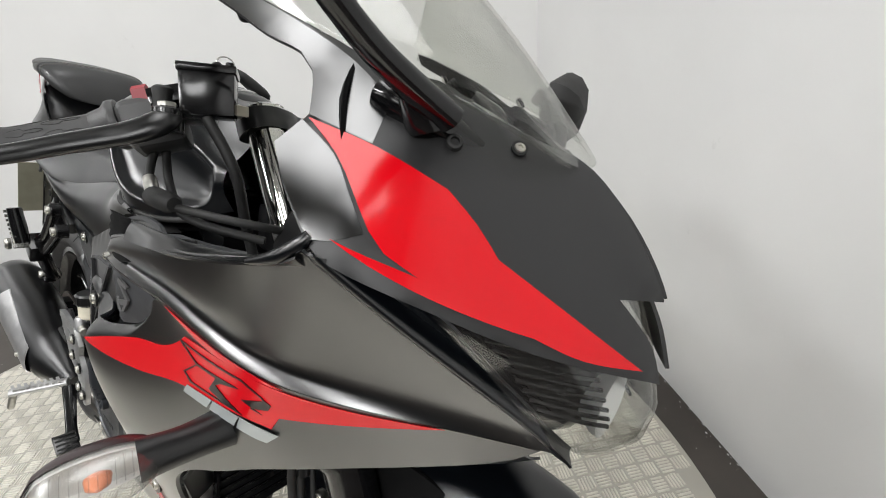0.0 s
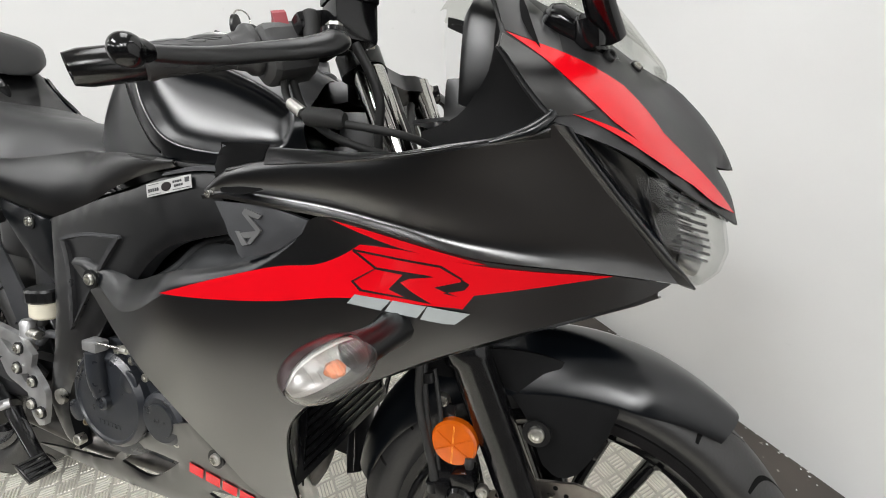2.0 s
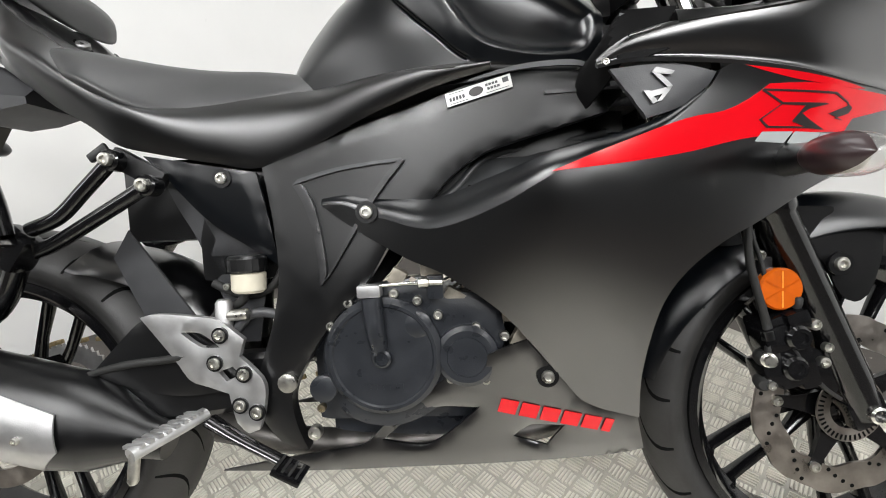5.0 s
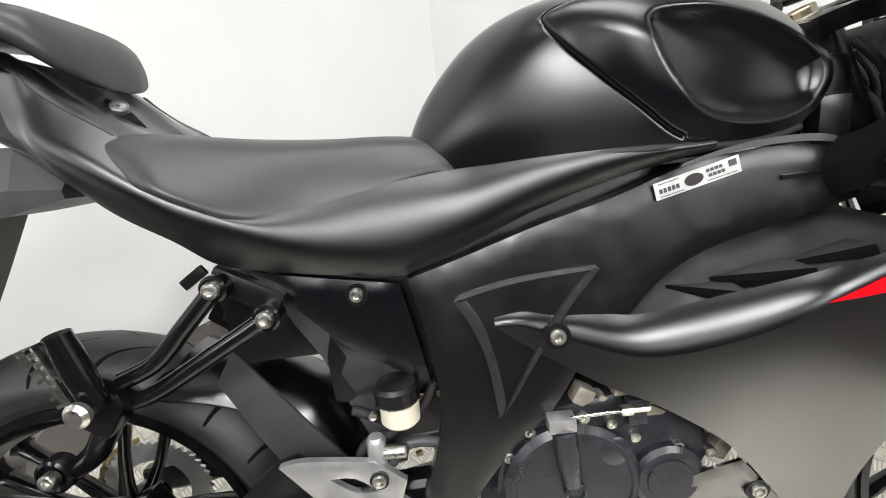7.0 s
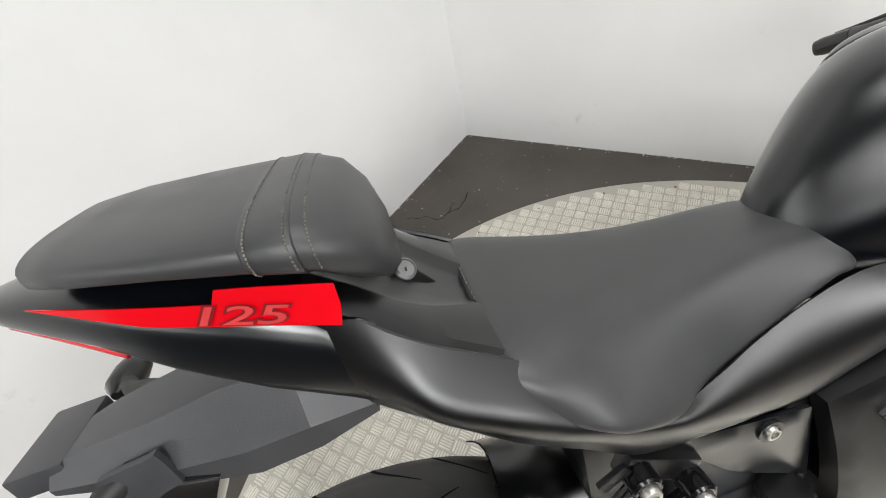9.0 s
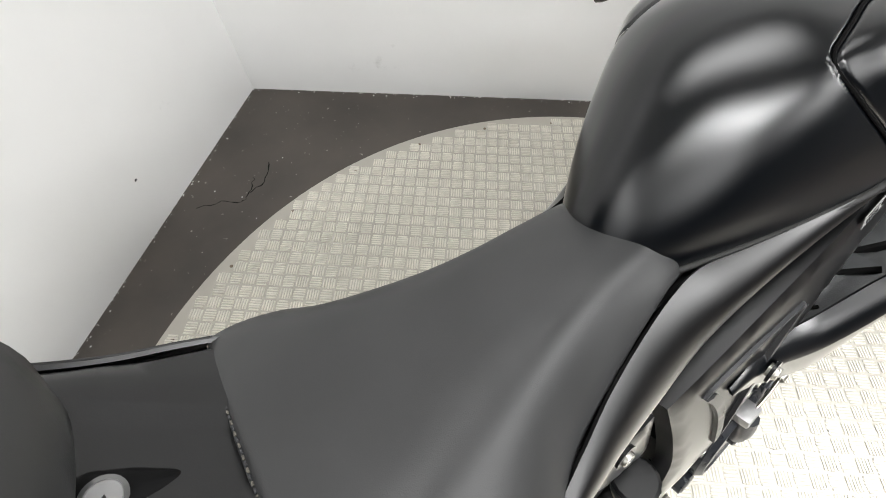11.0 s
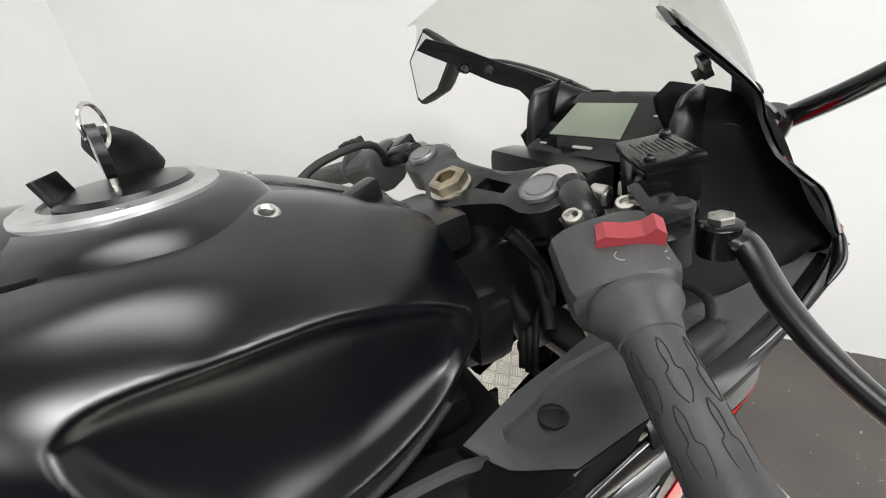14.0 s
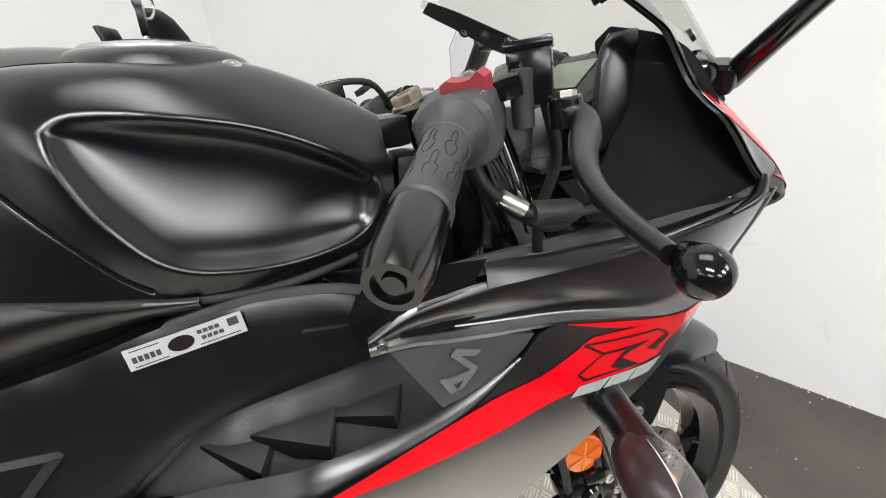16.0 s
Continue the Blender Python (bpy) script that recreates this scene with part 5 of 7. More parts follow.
# screen: a smooth dome behind the nose
def screen_lift(u, v, d):
    """u: place across, v: up from its lower edge to its upper edge (0 to 1)."""
    a = abs(u)
    x0, z0 = 1.342 - 286 * a ** 3.44, .898 + 17.4 * a ** 2.5
    x1, z1 = 1.130 - 5.5 * a * a, 1.112 - 4.1 * a * a
    bow = .010 * math.sin(math.pi * min(max(v, 0), 1))
    return (x0 + (x1 - x0) * v + bow * .7 + d * .7, u, z0 + (z1 - z0) * v + bow + d * .7)


scr_v, scr_f = [], []
NU, NV = 40, 24
for layer in (0, -.003):
    for j in range(NV + 1):
        for i in range(NU + 1):
            v = j / NV
            w = .137
            scr_v.append(screen_lift(-w + 2 * w * i / NU, v, layer))
M = (NU + 1) * (NV + 1)
for j in range(NV):
    for i in range(NU):
        a = j * (NU + 1) + i
        scr_f += [(a, a + 1, a + NU + 2, a + NU + 1), (M + a, M + a + NU + 1, M + a + NU + 2, M + a + 1)]
for j in range(NV):
    for i in (0, NU):
        a = j * (NU + 1) + i
        scr_f.append((a, a + NU + 1, M + a + NU + 1, M + a) if i == 0 else (a, M + a, M + a + NU + 1, a + NU + 1))
for i in range(NU):
    for j in (0, NV):
        a = j * (NU + 1) + i
        scr_f.append((a, M + a, M + a + 1, a + 1) if j == 0 else (a, a + 1, M + a + 1, M + a))
screen = make("windscreen", scr_v, scr_f, SMOKE, bike, "clear curved windscreen", sharp=60)
screen.visible_shadow = False
for p, r in (((1.310, -.046, .9065), .0042), ((1.222, -.105, .9585), .004), ((1.09, -.133, .990), .0045)):
    bolt(p, (.6, -.6, .6), r, bike, ZINC, mirror=True, cup=r * 1.5)
for p in ((1.115, -.124, .985),):
    lathe("well_nut", [(.006, 0), (.006, .006), (.004, .007), (.004, .011), (.001, .011)], p, (-.5, .7, -.5), RUBBER, bike, mirror=True)

# headlamp
LENS_Z = [.812, .80, .766, .731, .708, .694, .688]
LENS_R = [(1.312, -.140), (1.321, -.136), (1.338, -.105), (1.361, -.080), (1.378, -.060), (1.390, -.040), (1.395, -.020)]
LENS_F = [1.392, 1.402, 1.418, 1.428, 1.424, 1.412, 1.402]


def lens_ring(z, inset=0.0, n=33):
    """A level slice of the lamp glass from its right end round the front to its left end."""
    xr, yr, xf = np.interp(-z, [-q for q in LENS_Z], [q[0] for q in LENS_R]), np.interp(-z, [-q for q in LENS_Z], [q[1] for q in LENS_R]), np.interp(-z, [-q for q in LENS_Z], LENS_F)
    out = []
    for a in np.linspace(-1, 1, n):
        c = abs(a)
        y = -yr * math.copysign(c, a) * (1 - inset * 2)
        out.append((xr + (xf - xr) * (1 - c ** 2.1) - inset, y, z))
    return out


LZ = np.linspace(.810, .689, 26)
v, f = rings_mesh([lens_ring(z) for z in LZ], False, False)
v2, f2 = rings_mesh([lens_ring(z, .003) for z in LZ], False, False)
lens = make("headlamp_lens", *join((v, f), (v2, [q[::-1] for q in f2])), LENS, bike, "clear headlamp lens", sharp=60)
lens.visible_shadow = False
v, f = rings_mesh([lens_ring(z, .034 + .010 * math.sin((z - .68) * 20)) for z in LZ], False, False)
make("lamp_housing", v, f, GLOSS, bike, "black headlamp housing", sharp=60)
for sgn in (1, -1):
    for k in range(9):
        z0 = .792 - .0075 * k
        pts = []
        for a in (.86, .74, .60, .46):
            z = z0 - .03 * (.86 - a)
            p = lens_ring(z, .012)[int(round(16 * (1 + a)))]
            pts.append((p[0], -sgn * p[1] if p[1] > 0 else sgn * p[1], p[2]))
        tube("lamp_fin", [(q[0], -abs(q[1]) * sgn, q[2]) for q in pts], .0016, GLOSS, bike, seg=6)
loft("reflector_bowl", [[Vector((1.378 + k, math.cos(t) * r, .722 + math.sin(t) * r * .62)) for t in (i * math.pi / 12 for i in range(24))] for k, r in ((0, .008), (.002, .024), (.014, .036), (.020, .038), (.018, .035), (.010, .026), (.004, .008))], REFLECTOR, bike, "silver lamp reflector")
loft("reflector_bowl", [[Vector((1.375 + k, math.cos(t) * r, .780 + math.sin(t) * r * .7)) for t in (i * math.pi / 12 for i in range(24))] for k, r in ((0, .008), (.002, .016), (.010, .022), (.014, .024), (.012, .021), (.008, .016), (.004, .008))], REFLECTOR, bike, "silver lamp reflector")
# mirrors
def mirror_unit(sgn):
    y = lambda q: q * sgn
    fa, fb = Vector((1.297, y(.062), .897)), Vector((1.222, y(.108), .934))
    fn = Vector((.55, y(.5), .62)).normalized()
    fl = (fb - fa).normalized()
    fs_ = fl.cross(fn).normalized()
    loft("mirror_foot", [[fa.lerp(fb, k) + fs_ * math.copysign(abs(math.cos(t)) ** .6, math.cos(t)) * w + fn * (math.copysign(abs(math.sin(t)) ** .7, math.sin(t)) * h) for t in (2 * math.pi * (i + .5) / 18 for i in range(18))]
                         for k, w, h in ((0, .003, .004), (.06, .006, .007), (.25, .011, .011), (.45, .015, .017), (.62, .017, .021), (.88, .015, .019), (.97, .012, .014), (1, .006, .008))], GLOSS, bike, "black mirror foot", sharp=30)
    lathe("mirror_knuckle", [(.013, -.012), (.0155, -.006), (.0155, .012), (.012, .016), (.001, .016)], (1.266, y(.102), .922), (-.2, y(.3), 1), GLOSS, bike)
    if sgn < 0:
        stalk = [(1.282, y(.096), .920), (1.264, y(.150), .952), (1.256, y(.21), .995), (1.244, y(.275), 1.035)]
        c = Vector((1.215, y(.350), 1.075))
    else:
        stalk = [(1.268, y(.100), .932), (1.235, y(.150), .962), (1.195, y(.21), .985), (1.165, y(.26), .985)]
        c = Vector((1.155, y(.342), .986))
    tube("mirror_stalk", stalk, .011, GLOSS, bike, "black mirror stalk", radii=[.015, .0125, .0105, .011], squash=.7)
    bolt((1.284, y(.090), .905), (.6, y(.6), .4), .006, bike, RUBBER)
    ax = Vector((-.12, y(1), -.02)).normalized()
    up = Vector((.12, 0, 1)).normalized()
    nrm = ax.cross(up) * (1 if sgn > 0 else -1)
    nrm = nrm if nrm.x > 0 else -nrm
    shape = [(-.082, .030), (-.06, .038), (.02, .040), (.050, .030), (.062, .0), (.052, -.030), (.02, -.042), (-.04, -.030), (-.085, -.004)]
    if sgn > 0:
        shape = [(.010, .056), (-.055, .028), (-.060, .006), (-.032, -.036), (.014, -.054), (.026, -.048), (.050, .012)]
    pts = rounded(shape, .006, 24)
    rings = []
    for k, s in ((0, .90), (.0, 1.0), (.008, 1.02), (.026, .92), (.042, .62), (.048, .1)):
        rings.append([c + ax * p[0] * s + up * p[1] * s + nrm * k for p in pts])
    loft("mirror_shell", rings, RUBBER, bike, "black mirror shell")
    g = [c + ax * p[0] * .9 + up * p[1] * .9 - nrm * .0012 for p in pts]
    v = g + [q + nrm * .001 for q in g]
    n = len(g)
    fs = [tuple(range(n)), tuple(range(2 * n - 1, n - 1, -1))] + [(i, (i + 1) % n, n + (i + 1) % n, n + i) for i in range(n)]
    make("mirror_glass", v, outward(v, fs), MIRROR, bike, "mirror glass", smooth=False)


mirror_unit(1)
mirror_unit(-1)

# front indicators
def indicator(sgn):
    y = lambda q: q * sgn
    tube("indicator_stem", [(1.122, y(.155), .640), (1.120, y(.20), .638), (1.114, y(.232), .636)], .016, PLASTIC, bike, "black indicator stem", radii=[.021, .016, .018])
    c = Vector((1.108, y(.256), .633))
    long, fwd, up = Vector((-.22, y(1), -.06)).normalized(), Vector((1, y(.22), -.12)).normalized(), Vector((.12, 0, 1)).normalized()
    def half(a0, a1, grow, m, label, nm, closed=True):
        rings = []
        for k in np.linspace(-1, 1, 13):
            r = math.sqrt(max(1 - abs(k) ** 2.4, 0.0004)) * grow
            ang = np.linspace(a0, a1, 13)
            rings.append([c + long * k * .044 * grow + fwd * math.cos(t) * .030 * r + up * math.sin(t) * .021 * r for t in ang])
        v, f = rings_mesh(rings, closed, closed)
        return make(nm, v, outward(v, f), m, bike, label, sharp=60)
    half(radians(98), radians(245), 1.0, CLEARGREY, "smoky grey indicator housing", "indicator_body", False)
    o = half(radians(-104), radians(94), .99, FROST, "frosted clear indicator lens", "indicator_lens")
    o.visible_shadow = False
    loft("indicator_bulb", [[c + fwd * (.004 + k) + long * math.cos(t) * r + up * math.sin(t) * r * .7 for t in (i * math.pi / 7 for i in range(14))] for k, r in ((-.008, .002), (-.002, .009), (.006, .008), (.011, .002))], BULB, bike, "amber bulb")
    rings = []
    for k in np.linspace(-1, 1, 13):
        r = math.sqrt(max(1 - abs(k) ** 2.4, 0.0004)) * .93
        rings.append([c + long * k * .041 - fwd * .001 + fwd * min(math.cos(t), .05) * .026 * r + up * math.sin(t) * .019 * r for t in np.linspace(radians(88), radians(272), 13)])
    v, f = rings_mesh(rings, False, False)
    make("indicator_reflector", v, f, INDREF, bike, "pale reflector")
    for k in np.linspace(-.75, .75, 13):
        r = math.sqrt(1 - abs(k) ** 2.4)
        tube("lens_rib", [c + long * k * .042 + fwd * math.cos(t) * .0285 * r + up * math.sin(t) * .0195 * r for t in (radians(80), radians(55), radians(30))], .0004, LENS, bike, seg=5, per=2)


indicator(-1)
indicator(1)

# ---- cockpit
# inner trays beside the steering head
TRAY = tps([(.905, -.122, .769), (.916, -.155, .776), (.93, -.19, .803), (.97, -.137, .776), (1.05, -.10, .775), (1.10, -.185, .806), (1.245, -.168, .822), (1.22, -.09, .80), (1.10, -.13, .785)])
RECESS = [(.978, -.113), (.957, -.119), (.937, -.121), (.931, -.133), (.938, -.150), (.953, -.171), (.979, -.176), (1.05, -.171), (1.13, -.164), (1.13, -.112), (1.06, -.106), (1.0, -.102)]
skin("inner_tray", [(.903, -.118), (.916, -.157), (.932, -.192), (1.0, -.190), (1.1, -.184), (1.19, -.178), (1.250, -.168), (1.25, -.09), (1.10, -.085), (1.02, -.092), (.96, -.098)], lambda u, v, d: (u, v, TRAY(u, v) + d), TRAYPL, bike, "worn dark grey inner tray", mirror=True, thick=.003, roll=.0015, step=.012, holes=(RECESS,))
skin("tray_floor", [(x + (.004 if x > 1.0 else -.004), y + (.004 if y > -.14 else -.004)) for x, y in RECESS], lambda u, v, d: (u, v, TRAY(u, v) - .009 + d), TRAYPL, bike, "sunken floor of the tray", mirror=True, thick=.002, roll=0, step=.014)
rim_run = rounded(RECESS, .010)
v, f = rings_mesh([[(x, y, TRAY(x, y) - .0015) for x, y in rim_run], [(x * .985 + .0152, y * .985 - .0021, TRAY(x, y) - .010) for x, y in rim_run]], True, False)
f = [q[::-1] for q in f] if Vector(v[1]).cross(Vector(v[0])).z > 0 else f
make("tray_step", v, f, TRAYPL, bike)
make("tray_step", *flip(v, f), TRAYPL, bike)
lathe("tray_clip", [(.011, 0), (.011, .003), (.008, .004), (.007, .002), (.003, .003), (.001, .003)], (.97, -.137, .770), (0, 0, 1), RUBBER, bike, mirror=True)
def tray_wall(u, v, d):
    x = float(np.interp(u, [0, .35, .7, 1], [.903, .914, .932, .99]))
    y = float(np.interp(u, [0, .35, .7, 1], [-.116, -.157, -.193, -.193]))
    return (x - d - .012 * math.sin(v * 3), y - d * .5, TRAY(x, y) - .055 * v)
skin("tray_wall", [(0, 0), (.35, 0), (.7, 0), (1, 0), (1, .8), (.7, 1), (.35, 1), (0, 1)], tray_wall, MATTBLK, bike, "black end of the inner tray", mirror=True, thick=.002, roll=0, step=.09)
# rail between the tray and the fairing's upper edge
def tray_rail(u, s):
    y = float(np.interp(u, [.93, 1.0, 1.1, 1.19, 1.25], [-.191, -.189, -.183, -.177, -.168]))
    return (u, UP_TOPY(u) + .001 + (y - UP_TOPY(u) - .001) * s, UP_TOP(u) - .002 + (TRAY(u, y) - .001 - UP_TOP(u) + .002) * (1 - (1 - s) ** 2))


strip("tray_rail", np.linspace(.990, 1.250, 44), np.linspace(0, 1, 8), tray_rail, PLASTIC, bike, "black rail along the tray", mirror=True, thick=.002)
# inner side walls of the cowl
INNER = tps([(1.169, .969, -.072), (1.190, .925, -.113), (1.241, .845, -.156), (1.257, .834, -.176), (1.172, .915, -.086), (1.160, .875, -.090), (1.13, .82, -.118)])
skin("cowl_inner_wall", [(1.156, .958), (1.166, .970), (1.20, .955), (1.222, .915), (1.245, .865), (1.257, .836), (1.20, .805), (1.12, .80), (1.105, .832), (1.135, .841), (1.153, .856), (1.163, .885), (1.165, .915), (1.158, .94)], side(INNER), MATTBLK, bike, "black inner wall of the cowl", mirror=True, thick=.004, roll=.002, step=.012)
for p in ((1.186, -.110, .925), (1.239, -.152, .847)):
    wn = Vector((-(INNER(p[0] + .01, p[2]) - INNER(p[0] - .01, p[2])) / .02, 1, -(INNER(p[0], p[2] + .01) - INNER(p[0], p[2] - .01)) / .02)).normalized()
    q = Vector((p[0], INNER(p[0], p[2]), p[2])) + wn * .0042
    lathe("rubber_grommet", [(.0115, -.003), (.0115, .0006), (.0095, .0012), (.008, .0002), (.005, .0002), (.0045, .002), (.001, .002)], q, wn, RUBBER, bike, mirror=True)
# dash pods and cross panel
for sgn in (1, -1):
    loft("dash_pod", [[(x, sgn * (yc + math.cos(t) * w), zc + math.sin(t) * h) for t in (i * math.pi / 9 for i in range(18))] for x, yc, w, zc, h in ((1.142, .086, .005, .905, .044), (1.150, .086, .009, .910, .052), (1.18, .082, .010, .914, .054), (1.22, .066, .022, .908, .042), (1.27, .040, .02, .895, .018))], PLASTIC, bike, "black dash pod", sharp=60)
skin("dash_hood", [(1.203, -.06), (1.201, 0), (1.203, .06), (1.225, .08), (1.30, .04), (1.32, 0), (1.30, -.04), (1.22, -.08)], lambda u, v, d: (u, v, .968 - .45 * max(u - 1.17, 0) - 1.2 * v * v + d), PLASTIC, bike, "black dash hood", thick=.004, roll=.003, step=.014)
skin("dash_floor", [(1.09, -.085), (1.09, .085), (1.22, .095), (1.30, .07), (1.33, 0), (1.30, -.07), (1.22, -.095)], lambda u, v, d: (u, v, .845 + .1 * (u - 1.1) + d), PLASTIC, bike, "black panel below the instruments", thick=.004, roll=0, step=.03)
# instrument
dx, dy = Vector((.046, 0, .043)).normalized(), Vector((-.10, 1, -.03)).normalized()
dn = dx.cross(dy) if dx.cross(dy).z > 0 else dy.cross(dx)
DC = Vector((1.168, .009, .928))
def dash(u, v, d):
    p = DC + dy * (u * 1.06) + dx * (v * 1.06) + dn * d
    return tuple(p)
skin("instrument_case", [(-.068, -.028), (-.058, -.036), (.058, -.036), (.070, -.028), (.072, .0), (.058, .034), (.035, .040), (-.035, .040), (-.058, .034), (-.072, .0)], dash, GLOSS, bike, "black instrument case", thick=.02, roll=.003, step=.008, corner=60)
skin("lcd_screen", [(-.032, -.016), (.050, -.016), (.041, .024), (-.026, .024)], dash, LCD, bike, "blank grey-green display", thick=.001, roll=0, step=.02, off=.0012)
skin("print_bar", [(-.010, -.0295), (.012, -.0295), (.012, -.0265), (-.010, -.0265)], dash, WHITEPRINT, bike, thick=.0005, roll=0, step=.02, off=.0008)
for u, v in ((-.052, -.028), (.046, -.028), (-.056, .010)):
    skin("print_bar", [(u, v), (u + .008, v), (u + .008, v + .002), (u, v + .002)], dash, WHITEPRINT, bike, thick=.0005, roll=0, step=.02, off=.0008)
v, f = ring_mesh(.0045, .0055, 0, .0006, dash(-.060, .016, .001), dn, 20)
make("print_ring", v, f, WHITEPRINT, bike)

# top yoke, fork caps, stem nut
YN = Vector((-.40, -.02, .915)).normalized()
YX = Vector((.915, .04, .40)).normalized()
YY = YN.cross(YX)
if YY.y < 0:
    YY = -YY
YC = Vector((1.008, .003, .917))
def yoke(u, v, d):
    return tuple(YC + YY * u + YX * v + YN * d)
skin("top_yoke", [(-.103, -.010), (-.095, -.021), (-.080, -.026), (-.060, -.024), (-.028, -.038), (-.012, -.047), (.012, -.047), (.028, -.038), (.060, -.024), (.080, -.026), (.095, -.021), (.103, -.010), (.103, .012), (.085, .022), (.055, .018), (.030, .008), (-.030, .008), (-.055, .020), (-.085, .028), (-.106, .016)], yoke, PLASTIC, bike, "black top yoke",
     thick=.022, roll=.003, step=.009, holes=([(-.052, -.014), (-.020, -.018), (-.020, -.004), (-.050, -.003)],), corner=75)
for u in (-.0815, .0815):
    lathe("fork_cap", [(.0150, -.004), (.0150, .002), (.0136, .0032), (.0132, .002), (.0102, .002), (.0098, .0030), (.001, .0030)], yoke(u, -.003, .001), YN, CAPGREY, bike, "grey fork cap", seg=30, sharp=30)
make("stem_nut", *hexnut_mesh(yoke(0, -.027, .0), YN, .0168, .011, .0092), BRASS, bike, "tarnished stem nut", sharp=20)
v, f = lathe_mesh([(.0185, 0), (.0185, .002), (.016, .0025)], yoke(0, -.027, -.001), YN, 26)
make("nut_washer", v, f, ZINC, bike)
for u in (-.112, .112):
    lathe("pinch_bolt", [(.007, 0), (.007, .010), (.005, .012), (.001, .012)], yoke(u, .014, -.008), (.2, 1 if u > 0 else -1, 0), ZINC, bike)
# forks
FORK_T, FORK_B = {-1: Vector((1.018, -.079, .920)), 1: Vector((1.015, .085, .915))}, {-1: Vector((1.303, -.060, .297)), 1: Vector((1.297, .094, .297))}
for sgn in (-1, 1):
    a, b = FORK_T[sgn], FORK_B[sgn]
    d = (b - a).normalized()
    L = (b - a).length
    lathe("fork_stanchion", [(.0190, .0), (.0190, .40)], a, d, CHROME, bike, "chromed fork tube", seg=28)
    lathe("fork_slider", [(.028, .345), (.030, .35), (.030, .372), (.026, .378), (.0255, L - .05), (.022, L - .02), (.020, L + .008), (.012, L + .014)], a, d, GLOSS, bike, "black fork slider", seg=28)
    lathe("dust_seal", [(.024, .335), (.0275, .338), (.0275, .346), (.024, .348)], a, d, RUBBER, bike, seg=28)
    lathe("clamp_ring", [(.022, .225), (.027, .228), (.027, .25), (.022, .253)], a, d, PLASTIC, bike, seg=24)
    block("axle_lug", b + Vector((0, -.004 * sgn, 0)), (.05, .03, .045), GLOSS, bike, axes=((d.z, 0, -d.x), (0, 1, 0), d), bev=.008)
block("lower_yoke", (1.10, .003, .715), (.045, .21, .026), PLASTIC, bike, "black lower yoke", axes=((.915, .03, .40), (0, 1, 0), (-.4, 0, .915)), bev=.008)
lathe("steering_stem", [(.024, 0), (.024, .20)], (.995, 0, .90), (.41, 0, -.91), PLASTIC, bike, seg=20)
block("ignition_block", (.952, .000, .880), (.050, .075, .030), PLASTIC, bike, "black housing behind the yoke", axes=((.95, 0, .1), (0, 1, 0), (-.1, 0, 1)), bev=.010)
lathe("ignition_base", [(.024, -.012), (.024, .002), (.021, .005), (.001, .005)], (.905, .002, .903), (-.25, 0, 1), GREYPL, bike, "grey ignition surround", seg=26)
block("ignition_knob", (.903, -.001, .917), (.034, .012, .018), PLASTIC, bike, "black ignition knob", axes=((.9, .35, .2), (-.35, .9, 0), (-.2, 0, 1)), bev=.004)
block("ignition_cover", (.925, .035, .897), (.026, .030, .016), PLASTIC, bike, "black ignition cover", axes=((.8, 0, .5), (0, 1, 0), (-.5, 0, .8)), bev=.005)
make("warning_label", *block_mesh((.915, .062, .893), (.010, .02, .002), ((.8, 0, .5), (0, 1, 0), (-.5, 0, .8)), 0), ORANGE, bike)
block("steering_neck", (.99, 0, .80), (.06, .07, .12), PLASTIC, bike, "black steering head", bev=.015)

# handlebars: clip-on, switch box, grip, weight
BAR_A, BAR_B = Vector((1.005, -.118, .917)), Vector((.9075, -.307, .847))


